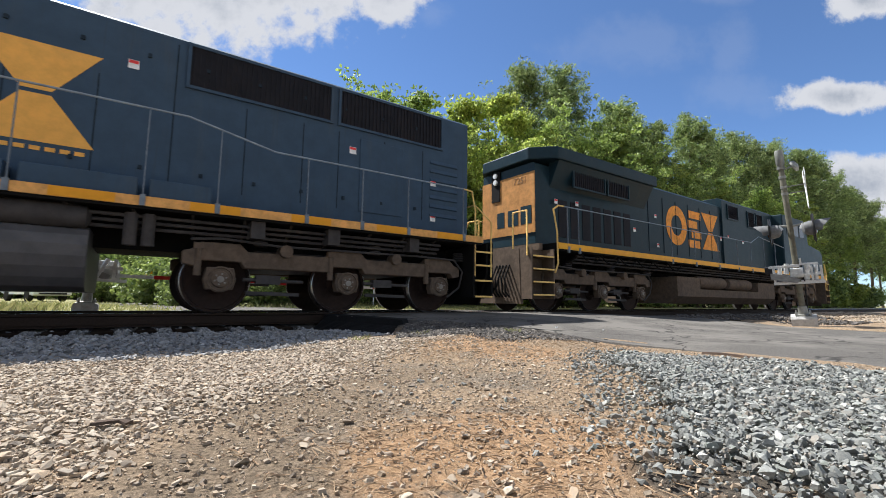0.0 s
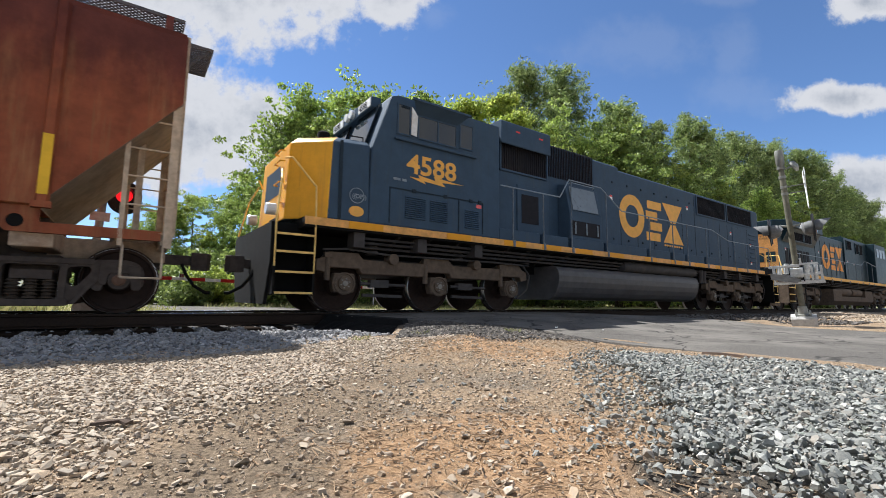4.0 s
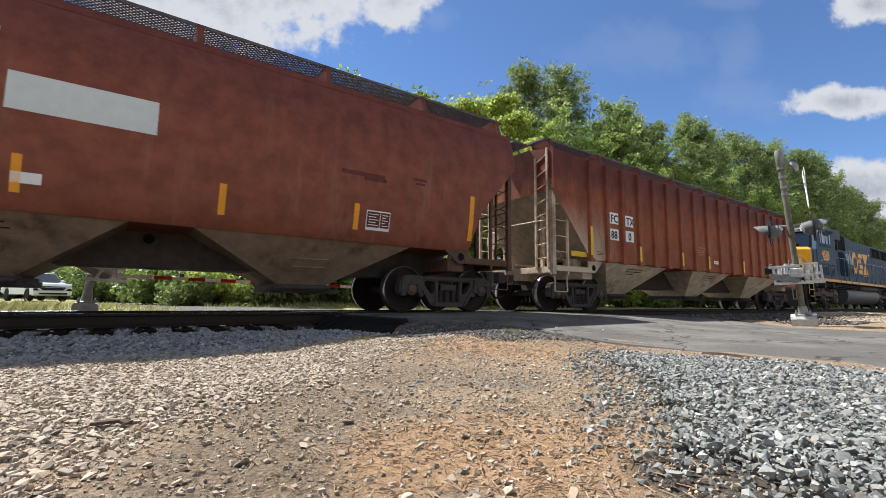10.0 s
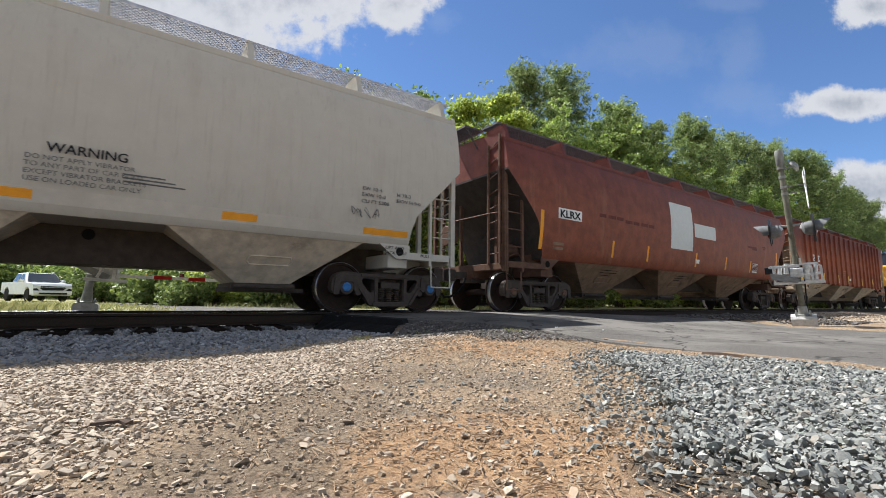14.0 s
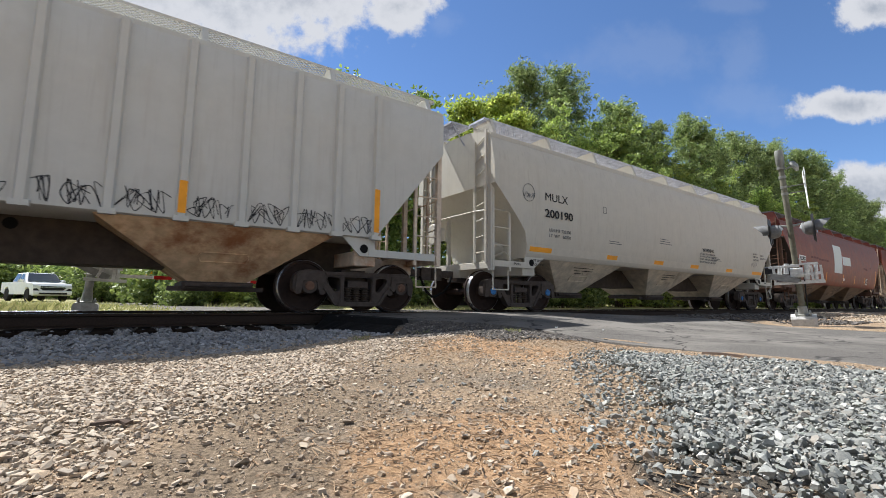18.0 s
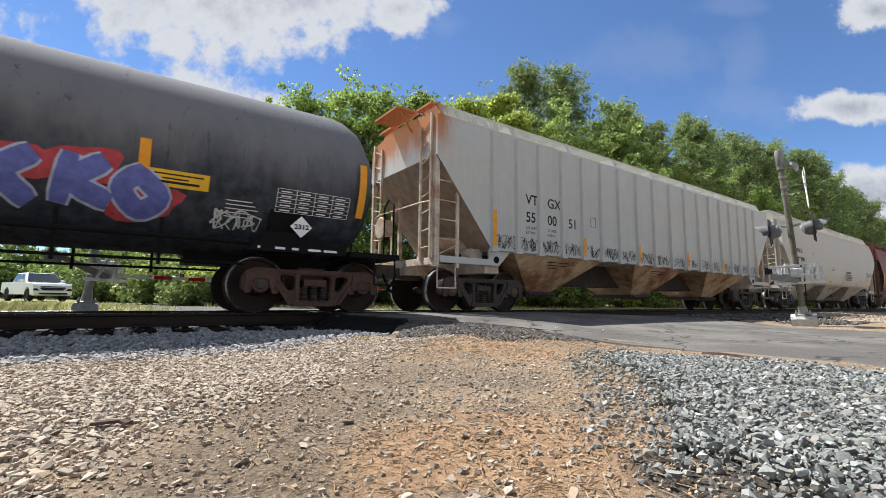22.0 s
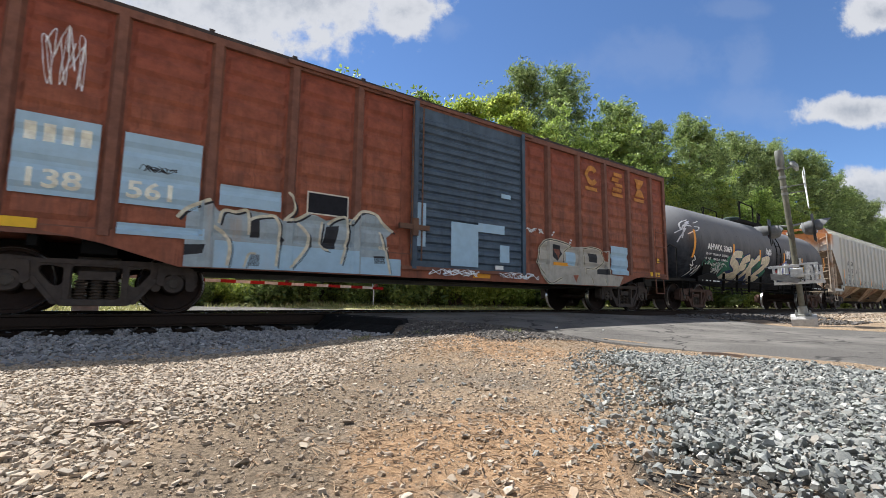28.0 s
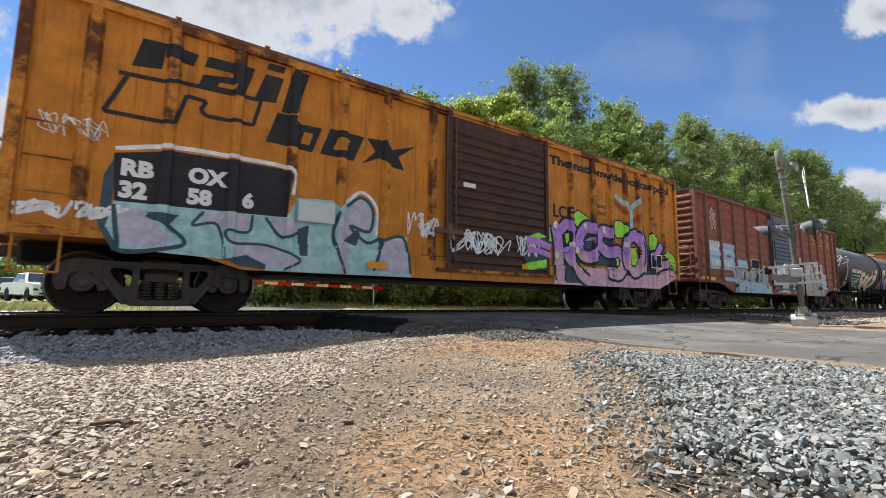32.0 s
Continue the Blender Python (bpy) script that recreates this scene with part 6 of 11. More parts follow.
def loco_truck(car, x, axles, r=0.54):
    """A three-axle motor bogie: cast frame, journal boxes, springs, brake gear and three wheelsets."""
    bm = bmesh.new()
    box(bm, -1.6, 1.6, -0.75, 0.75, 0.72, 1.05)
    bol = part("bogie", bm, TANK_DARK, car)
    bol.matrix_basis = pose(x, 0, 0)
    a0, a1 = axles[0], axles[-1]
    for s in (-1, 1):
        y0, y1 = s * 1.02, s * 1.22
        bm = bmesh.new()
        lo, hi = 0.70, 0.98
        out = [(a0 - 0.55, 0.74), (a0 - 0.55, 0.94)]
        for k, a in enumerate(axles):
            out += [(a - 0.42, hi), (a - 0.30, 1.10), (a + 0.28, 1.10), (a + 0.40, hi)]
        out += [(a1 + 0.55, 0.94), (a1 + 0.55, 0.74)]
        for a in axles[::-1]:
            out += [(a + 0.36, lo), (a + 0.30, 0.80), (a - 0.30, 0.80), (a - 0.36, lo)]
        prism(bm, out, y0, y1)
        part("side_frame", bm, TRUCK_BROWN, bol, bevel=0.02)
        for a in axles:
            bm = bmesh.new()
            prism(bm, [(a - 0.20, 0.34), (a + 0.20, 0.34), (a + 0.24, 0.50), (a + 0.20, 0.70), (a - 0.20, 0.70), (a - 0.24, 0.50)], s * 1.06, s * 1.24)
            part("journal_box", bm, TRUCK_BROWN, bol, bevel=0.02)
            bm = bmesh.new()
            lathe(bm, [(0.02, s * 1.22), (0.21, s * 1.22), (0.21, s * 1.26), (0.185, s * 1.27), (0.175, s * 1.25), (0.135, s * 1.25), (0.125, s * 1.28), (0.09, s * 1.29), (0.02, s * 1.29)], (a, 0, 0.508), "y", 24)
            part("bearing", bm, TRUCK_BROWN, bol)
            for k in range(6):
                bm = bmesh.new()
                u = k * math.tau / 6 + 0.3
                lathe(bm, [(0.005, s * 1.285), (0.016, s * 1.285), (0.016, s * 1.302), (0.005, s * 1.304)], (a + 0.085 * math.cos(u), 0, 0.508 + 0.085 * math.sin(u)), "y", 6)
                part("bolt", bm, DUST_CAP, bol)
            bm = bmesh.new()
            lathe(bm, [(0.01, s * 1.29), (0.055, s * 1.29), (0.055, s * 1.305), (0.01, s * 1.31)], (a, 0, 0.508), "y", 8)
            part("bearing_cap", bm, DUST_CAP, bol, "dusty steel cap")
            bm = bmesh.new()
            rod(bm, (a - 0.33, s * 1.20, 1.02), (a - 0.33, s * 1.20, 0.56), 0.055, 10)
            box(bm, a - 0.40, a - 0.26, s * 1.16, s * 1.26, 0.98, 1.08)
            part("damper", bm, TRUCK_BROWN, bol)
            bm = bmesh.new()
            for k in range(4):
                lathe(bm, [(0.10, 1.09 + 0.05 * k), (0.125, 1.10 + 0.05 * k), (0.125, 1.12 + 0.05 * k), (0.10, 1.13 + 0.05 * k)], (a + 0.62, s * 1.08, 0), "z", 12)
            part("spring", bm, TANK_DARK, bol)
        for a in axles[:-1]:
            bm = bmesh.new()
            box(bm, a + 0.55, a + 0.95, s * 1.08, s * 1.22, 0.45, 0.60)
            rod(bm, (a + 0.35, s * 1.18, 0.52), (a + 1.35, s * 1.18, 0.50), 0.03, 8)
            bar(bm, (a + 0.42, s * 1.12, 0.30), (a + 1.3, s * 1.12, 0.28), 0.06, 0.06)
            part("brake_rigging", bm, TANK_DARK, bol)
            bm = bmesh.new()
            lathe(bm, [(0.03, s * 1.10), (0.11, s * 1.10), (0.11, s * 1.34), (0.03, s * 1.36)], (a + 1.0, 0, 1.02), "y", 12)
            part("brake_cylinder", bm, TRUCK_BROWN, bol, smooth=True)
        bm = bmesh.new()
        pts = [(a0 - 0.45, s * 1.27, 1.12), (a0, s * 1.27, 1.16), (a0 + 0.9, s * 1.28, 1.10), (a1 - 0.6, s * 1.28, 1.12), (a1 + 0.35, s * 1.27, 1.10), (a1 + 0.62, s * 1.24, 0.85), (a1 + 0.55, s * 1.2, 0.5), (a1 + 0.25, s * 1.16, 0.28)]
        pipe(bm, pts, 0.022)
        part("sand_pipe", bm, TANK_DARK, bol)
    for a in axles:
        wheelset(bol, a, r, hub=TRUCK_BROWN, axle_end=1.0)
    return bol


def stair(car, x0, x1, s, material, steps, name="step_well", pole=None):
    """Boarding steps at a corner; s is the side (-1 near), the treads hang between two cheeks."""
    bm = bmesh.new()
    for x in (x0, x1):
        box(bm, x - 0.02, x + 0.02, s * 1.15, s * 1.56, 0.28, 1.55)
    box(bm, x0, x1, s * 1.14, s * 1.17, 0.28, 1.55)
    well = part(name, bm, material, car)
    for z in steps:
        bm = bmesh.new()
        box(bm, x0 + 0.02, x1 - 0.02, s * 1.17, s * 1.58, z - 0.015, z + 0.015)
        part("tread", bm, material, well)
        bm = bmesh.new()
        box(bm, x0 + 0.02, x1 - 0.02, s * 1.578, s * 1.592, z - 0.02, z + 0.018)
        part("tread_edge", bm, RAIL_YELLOW, well, "worn yellow step edge")


def rails_of(car, line, posts, material, s, r=0.016):
    bm = bmesh.new()
    pipe(bm, [(x, s * 1.57, z) for x, z in line], r, 8)
    part("handrail", bm, material, car)
    for x in posts:
        z = along(sorted(line), x)
        bm = bmesh.new()
        bar(bm, (x, s * 1.57, 1.52), (x, s * 1.57, z), 0.030, 0.016)
        box(bm, x - 0.035, x + 0.035, s * 1.575, s * 1.62, 1.50, 1.66)
        part("stanchion", bm, POST_BLUE, car)


def louvres(car, x0, x1, z0, z1, y, rows, material):
    bm = bmesh.new()
    for k in range(rows):
        z = z0 + (z1 - z0) * (k + 0.5) / rows
        h = (z1 - z0) / rows * 0.5
        prism(bm, [(y - 0.004, z - h), (y - 0.028, z - h * 0.6), (y - 0.004, z + h * 0.7)], x0, x1, "x")
    part("louvre_panel", bm, material, car)


def mesh_panel(car, x0, x1, z0, z1, y, material, bars, edge):
    bm = bmesh.new()
    box(bm, x0, x1, y - 0.012, y, z0, z1)
    g = part("air_grille", bm, GRILLE, car, "dark air grille")
    k = bars
    bm = bmesh.new()
    for i in range(k + 1):
        x = x0 + (x1 - x0) * i / k
        box(bm, x - 0.010, x + 0.010, y - 0.034, y - 0.013, z0, z1)
    part("louvre_panel", bm, material, g)
    bm = bmesh.new()
    for a, b in (((x0, z0), (x1, z0)), ((x0, z1), (x1, z1))):
        box(bm, a[0] - 0.03, b[0] + 0.03, y - 0.04, y, a[1] - 0.025, a[1] + 0.025)
    for x in (x0, x1):
        box(bm, x - 0.025, x + 0.025, y - 0.045, y, z0, z1)
    part("grille_frame", bm, edge, g)


def hood(car, x0, x1, w, z0, z1, material, name="hood", cham=0.16):
    bm = bmesh.new()
    prism(bm, [(-w, z0), (-w, z1 - cham), (-w + cham * 1.4, z1), (w - cham * 1.4, z1), (w, z1 - cham), (w, z0)], x0, x1, "x")
    return part(name, bm, material, car, bevel=0.012)


def seams(car, xs, z0, z1, y):
    for x in xs:
        bm = bmesh.new()
        box(bm, x - 0.009, x + 0.009, y - 0.006, y + 0.01, z0, z1)
        part("door_seam", bm, SEAM, car)


def small_labels(car, spots, y, w=0.14, h=0.14):
    for x, z in spots:
        plate(car, "warning_label", DIRTY_WHITE, x, x + w, z, z + h, y)
        plate(car, "warning_bar", mat("label_red", (0.84, 0.0764, 0.0764)), x + 0.008, x + w - 0.008, z + h * 0.6, z + h - 0.008, y - 0.0045)


def sill_of(car, x0, x1, z0, z1, body, stripe):
    bm = bmesh.new()
    box(bm, x0, x1, -1.575, 1.575, z0 - 0.04, z1)
    part("underframe", bm, BLACKISH, car)
    for s in (-1, 1):
        bm = bmesh.new()
        box(bm, x0, x1, s * 1.575, s * 1.60, z0, z1)
        part("sill_stripe", bm, stripe, car, "orange stripe along the sill")
    bm = bmesh.new()
    box(bm, x0 + 0.3, x1 - 0.3, -0.6, 0.6, 0.95, z0 - 0.04)
    part("centre_sill", bm, BLACKISH, car)
    bm = bmesh.new()
    for k in range(26):
        x = x0 + 1.2 + k * (x1 - x0 - 2.4) / 25
        bar(bm, (x, -1.45, z0 - 0.02), (x + 0.1, -0.7, z0 - 0.3), 0.04, 0.06)
    for z, y in ((z0 - 0.12, -1.35), (z0 - 0.2, -1.28), (z0 - 0.28, -1.2)):
        rod(bm, (x0 + 1.0, y, z), (x1 - 1.0, y, z), 0.028, 8)
    part("underframe_piping", bm, TANK_DARK, car)


# the trailing unit: wide cab to the rear of the move
loco_a = thing("locomotive", "dark blue diesel locomotive with yellow nose and gold markings", "locomotive", "cars of the train")
MOVERS.append((loco_a, 65.0))
sill_of(loco_a, -10.25, 10.85, 1.50, 1.64, LOCO_BLUE, STRIPE)
for x0, x1 in ((-9.45, -8.75), (-7.25, -6.6), (-5.6, -4.9), (-4.3, -3.6), (-3.0, -2.3), (-1.5, -0.8), (0.3, 1.0), (1.9, 2.6), (3.5, 4.2), (5.1, 5.8), (6.6, 7.3), (8.2, 8.9), (9.6, 10.3)):
    bm = bmesh.new()
    box(bm, x0, x1, -1.606, -1.600, 1.505, 1.635)
    part("reflective_strip", bm, TAPE, loco_a)
W = 1.05
hood(loco_a, -5.72, -5.40, W + 0.10, 1.64, 4.50, LOCO_BLUE, "inverter_hood", 0.05)
hood(loco_a, -5.42, -3.54, W + 0.10, 1.64, 4.62, LOCO_BLUE, "inverter_hood", 0.05)
# overhanging cover above the inverter's grille
bm = bmesh.new()
prism(bm, [(-W - 0.08, 4.24), (-1.33, 4.10), (-1.35, 4.12), (-1.35, 4.66), (-1.31, 4.70), (1.31, 4.70), (1.35, 4.66), (1.35, 4.12), (1.33, 4.10), (W + 0.08, 4.24)], -5.44, -3.66, "x")
part("overhang", bm, LOCO_BLUE, loco_a, bevel=0.012)
for x in (-4.95, -4.1):
    bm = bmesh.new()
    box(bm, x, x + 0.14, -1.354, -1.349, 4.46, 4.50)
    part("warning_bar", bm, mat("label_red", (0.84, 0.0764, 0.0764)), loco_a, "small red warning label")
hood(loco_a, -3.54, -1.40, W, 1.64, 4.60, LOCO_BLUE, "hood_section", 0.04)
hood(loco_a, -1.42, -0.12, W + 0.01, 1.64, 4.60, LOCO_BLUE, "hood_section", 0.10)
hood(loco_a, -0.14, 10.82, W, 1.64, 4.49, LOCO_BLUE, "long_hood", 0.09)
mesh_panel(loco_a, -5.33, -3.62, 3.49, 4.22, -W - 0.10, GRILLE, 22, LOCO_BLUE)
bm = bmesh.new()
for k in range(28):
    x = -3.42 + k * 0.071
    prism(bm, [(-W - 0.005, 3.66), (-W - 0.03, 3.66), (-W - 0.03, 4.56), (-W - 0.005, 4.56)], x - 0.012, x + 0.012, "x")
part("roof_grille", bm, GRILLE, loco_a, "dark ribbed roof grille")
mesh_panel(loco_a, 4.98, 7.42, 3.64, 4.36, -W, GRILLE, 30, LOCO_BLUE)
mesh_panel(loco_a, 7.58, 10.05, 3.64, 4.36, -W, GRILLE, 30, LOCO_BLUE)
seams(loco_a, (-0.05, 0.9, 1.9, 2.85, 3.85, 4.82, 5.9, 6.9, 7.6, 8.6, 9.55), 1.96, 3.5, -W)
seams(loco_a, (4.82,), 1.96, 4.3, -W)
for i in range(7):
    bm = bmesh.new()
    z = 2.1 + i * 0.2
    prism(bm, [(-W - 0.004, z - 0.05), (-W - 0.03, z - 0.03), (-W - 0.004, z + 0.05)], 9.75, 10.5, "x")
    part("hood_vent", bm, LOCO_BLUE, loco_a)
bm = bmesh.new()
box(bm, 8.05, 9.05, -W - 0.02, -W, 1.95, 3.45)
part("hood_door", bm, LOCO_BLUE, loco_a, bevel=0.01)
for i in range(13):
    for z in (2.15, 3.95):
        bm = bmesh.new()
        x = -0.5 + i * 0.82
        box(bm, x, x + 0.05, -W - 0.03, -W, z, z + 0.06)
        part("door_latch", bm, SEAM, loco_a)
# low panels along the walkway
for k, (x0, x1) in enumerate(((-5.66, -4.28), (-4.18, -3.18), (-3.06, -1.62), (-1.5, 0.62), (0.76, 2.06), (2.2, 3.04), (3.18, 4.44), (4.58, 5.4))):
    bm = bmesh.new()
    box(bm, x0, x1, -1.50, -W, 1.64, 1.92)
    part("walkway_box", bm, LOCO_BLUE, loco_a, bevel=0.015)
# blower housing with its sloped cover
bm = bmesh.new()
prism(bm, [(-W, 1.92), (-1.46, 1.92), (-1.46, 2.62), (-1.30, 3.44), (-W, 3.50)], -3.05, -1.62, "x")
part("blower_housing", bm, LOCO_BLUE, loco_a, bevel=0.02)
bm = bmesh.new()
prism(bm, [(-1.462, 2.72), (-1.478, 2.72), (-1.338, 3.40), (-1.322, 3.40)], -2.92, -1.80, "x")
part("housing_cover", bm, mat("pale_blue_grey_panel", (0.15, 0.19, 0.23), (0.09, 0.115, 0.14), 0.3, var=0.1, spec=0.4), loco_a, "blue-grey sloped cover")
bm = bmesh.new()
pipe(bm, [(-2.90, -1.30, 3.46), (-2.90, -1.38, 3.50), (-1.84, -1.38, 3.50), (-1.84, -1.30, 3.46)], 0.012)
part("cover_grab", bm, RAIL_GREY, loco_a, "thin grey grab bar")
for x in (-2.84, -2.36, -1.86):
    bm = bmesh.new()
    prism(bm, [(-1.462, 2.06), (-1.49, 2.06), (-1.49, 2.38), (-1.462, 2.38)], x - 0.02, x + 0.02, "x")
    part("cover_latch", bm, RAIL_GREY, loco_a, "bright latch")
bm = bmesh.new()
box(bm, -2.95, -1.75, -1.475, -1.46, 2.02, 2.42)
part("housing_screen", bm, GRILLE, loco_a)
bm = bmesh.new()
box(bm, -4.75, -3.75, -W - 0.13, -W - 0.10, 1.95, 3.2)
part("hood_door", bm, LOCO_BLUE, loco_a, bevel=0.012)
bm = bmesh.new()
box(bm, -4.6, -3.98, -W - 0.14, -W - 0.13, 2.2, 2.95)
part("door_screen", bm, GRILLE, loco_a)
# cab and nose
bm = bmesh.new()
prism(bm, [(-9.05, 1.64), (-9.02, 3.15), (-8.62, 4.30), (-8.45, 4.36), (-5.70, 4.36), (-5.70, 1.64)], -1.56, 1.56)
part("cab", bm, LOCO_BLUE, loco_a, bevel=0.04)
bm = bmesh.new()
box(bm, -8.5, -5.65, -1.30, 1.30, 4.34, 4.44)
part("cab_roof", bm, LOCO_BLUE, loco_a, bevel=0.04)
bm = bmesh.new()
outline = [(-9.04, -1.555), (-9.85, -1.555), (-10.45, -0.98), (-10.45, 0.98), (-9.85, 1.555), (-9.04, 1.555)]
lo = [bm.verts.new((x, y, 1.64)) for x, y in outline]
hi = [bm.verts.new((x + (0.06 if x < -9.2 else 0), y * 0.985, 3.10 if x < -9.2 else 3.16)) for x, y in outline]
tp = [bm.verts.new((x + (0.22 if x < -9.2 else 0), y * 0.86, 3.26 if x < -9.2 else 3.30)) for x, y in outline]
for a, b in ((lo, hi), (hi, tp)):
    for i in range(6):
        f = bm.faces.new((a[i], a[(i + 1) % 6], b[(i + 1) % 6], b[i]))
        f.material_index = 1 if i in (1, 2, 3) else 0
bm.faces.new(tp)
bm.faces.new(lo[::-1])
part("nose", bm, [LOCO_BLUE, LOCO_YELLOW], loco_a, "short nose, yellow in front", bevel=0.03)
bm = bmesh.new()
box(bm, -9.66, -9.60, -1.565, -1.55, 1.66, 3.14)
part("nose_seam", bm, SEAM, loco_a)
for dy in (-0.72, 0.72):
    bm = bmesh.new()
    s = [(-9.06, 3.22), (-8.70, 4.22)]
    v = [bm.verts.new((x - 0.025, dy + d, z)) for (x, z), d in ((s[0], -0.55), (s[0], 0.55), (s[1], 0.50), (s[1], -0.50))]
    bm.faces.new(v)
    r = bmesh.ops.extrude_face_region(bm, geom=bm.faces[:])
    bmesh.ops.translate(bm, verts=[q for q in r["geom"] if isinstance(q, bmesh.types.BMVert)], vec=(0.03, 0, 0))
    part("windshield", bm, CAB_GLASS, loco_a, "dark windshield glass")
bm = bmesh.new()
box(bm, -8.82, -8.60, -1.05, 1.05, 4.20, 4.44)
part("number_box", bm, LOCO_BLUE, loco_a, bevel=0.02)
for y0, y1 in ((-1.02, -0.42), (0.42, 1.02)):
    bm = bmesh.new()
    box(bm, -8.835, -8.82, y0, y1, 4.23, 4.41)
    nb = part("number_board", bm, DIRTY_WHITE, loco_a, "white number board")
    cu = bpy.data.curves.new("digits", "FONT")
    cu.body, cu.size, cu.extrude = "4588", 0.19, 0.002
    tmp = bpy.data.objects.new("digits", cu)
    me = bpy.data.meshes.new_from_object(tmp)
    bpy.data.objects.remove(tmp)
    me.transform(Matrix.Translation((-8.842, y1 - 0.06, 4.25)) @ Matrix.Rotation(radians(-90), 4, "Z") @ Matrix.Rotation(radians(90), 4, "X"))
    me.materials.clear()
    me.materials.append(BLACK)
    d = new("digits", me)
    d.parent = nb
for dy in (-0.13, 0.13):
    bm = bmesh.new()
    lathe(bm, [(0.09, -8.90), (0.10, -8.88), (0.10, -8.80), (0.02, -8.80)], (0, dy, 4.33), "x", 16)
    part("headlight", bm, LAMP_GLASS, loco_a, "round headlight")
for dy in (-0.75, 0.75):
    bm = bmesh.new()
    lathe(bm, [(0.10, -10.72), (0.11, -10.70), (0.11, -10.55), (0.02, -10.52)], (0, dy, 1.85), "x", 16)
    part("ditch_light", bm, LAMP_GLASS, loco_a, "round ditch light")
bm = bmesh.new()
lathe(bm, [(0.10, 3.26), (0.12, 3.30), (0.12, 3.44), (0.08, 3.47)], (-9.75, -0.9, 0), "z", 14)
part("nose_beacon", bm, BLACKISH, loco_a)
bm = bmesh.new()
pipe(bm, [(-9.4, -1.3, 3.25), (-9.4, -1.3, 3.36), (-9.1, -1.3, 3.38), (-9.1, -1.3, 3.27)], 0.012)
part("grab_iron", bm, BLACKISH, loco_a)
for x0, x1, z0, z1 in ((-7.98, -7.51, 3.56, 4.02), (-7.48, -7.02, 3.56, 4.02), (-8.46, -8.20, 3.56, 4.16), (-6.89, -6.55, 3.59, 4.12)):
    bm = bmesh.new()
    box(bm, x0, x1, -1.572, -1.56, z0, z1)
    g = part("cab_window", bm, CAB_GLASS, loco_a, "dark cab side glass")
    bm = bmesh.new()
    for a, b, c2, d2 in ((x0 - 0.03, x1 + 0.03, z0 - 0.03, z0), (x0 - 0.03, x1 + 0.03, z1, z1 + 0.03), (x0 - 0.03, x0, z0, z1), (x1, x1 + 0.03, z0, z1)):
        box(bm, a, b, -1.582, -1.56, c2, d2)
    part("window_frame", bm, LOCO_BLUE, g)
bm = bmesh.new()
top = [bm.verts.new(p) for p in ((-8.03, -1.562, 4.06), (-6.98, -1.562, 4.06), (-6.79, -1.80, 4.24), (-8.25, -1.80, 4.26))]
bm.faces.new(top)
r = bmesh.ops.extrude_face_region(bm, geom=bm.faces[:])
bmesh.ops.translate(bm, verts=[q for q in r["geom"] if isinstance(q, bmesh.types.BMVert)], vec=(0, 0.0, 0.025))
bmesh.ops.recalc_face_normals(bm, faces=bm.faces[:])
part("window_awning", bm, LOCO_BLUE, loco_a, "flared sun visor above the side window")
bm = bmesh.new()
box(bm, -8.27, -6.77, -1.815, -1.795, 4.225, 4.275)
part("awning_lip", bm, LOCO_BLUE, loco_a, bevel=0.006)
bm = bmesh.new()
prism(bm, [(-8.17, 3.575), (-8.04, 3.555), (-8.02, 4.00), (-8.155, 4.17)], -1.60, -1.575)
# white paint replaces the sky that this mirror reflects
part("wind_deflector", bm, DIRTY_WHITE, loco_a, "mirror wing beside the window, painted pale for the reflected sky")
bm = bmesh.new()
box(bm, -8.55, -6.45, -1.63, -1.56, 3.40, 3.46)
part("arm_rest", bm, LOCO_BLUE, loco_a, bevel=0.02)
writing("4588", -8.24, 2.79, 0.41, LOGO_GOLD, loco_a, -1.566, wide=1.12, bold=0.012)
bm = bmesh.new()
patch(bm, [(-8.18, 2.70), (-7.93, 2.70), (-7.96, 2.77), (-7.54, 2.71), (-7.58, 2.80), (-7.24, 2.76), (-6.79, 2.73), (-7.36, 2.70), (-7.28, 2.62), (-7.82, 2.66), (-7.78, 2.60)], -1.564)
part("painted_flash", bm, LOGO_GOLD, loco_a, "gold lightning flash")
louvres(loco_a, -8.26, -7.78, 1.84, 2.30, -1.56, 11, LOCO_BLUE)
louvres(loco_a, -7.66, -7.22, 1.84, 2.30, -1.56, 11, LOCO_BLUE)
louvres(loco_a, -6.74, -6.36, 1.80, 2.22, -1.56, 10, LOCO_BLUE)
for z, fill in ((2.14, False), (1.84, True)):
    bm = bmesh.new()
    ring = [(0.15 * math.cos(k * math.tau / 22), (0.15 if not fill else 0.10) * math.sin(k * math.tau / 22)) for k in range(22)]
    if fill:
        patch(bm, [(-9.30 + u, z + v) for u, v in ring], -1.562)
    else:
        for k in range(22):
            (u0, v0), (u1, v1) = ring[k], ring[(k + 1) % 22]
            patch(bm, [(-9.30 + u0, z + v0), (-9.30 + u1, z + v1), (-9.30 + u1 * 0.9, z + v1 * 0.9), (-9.30 + u0 * 0.9, z + v0 * 0.9)], -1.562)
    part("painted_badge", bm, LOGO_GOLD if fill else RAIL_GREY, loco_a)
writing("((DP))", -9.40, 2.09, 0.085, RAIL_GREY, loco_a, -1.564, bold=0.002)
for k in range(2):
    plate(loco_a, "print_bar", RAIL_GREY, -8.54 + 0.2 * k, -8.38 + 0.14 * k, 2.58, 2.63, -1.564)
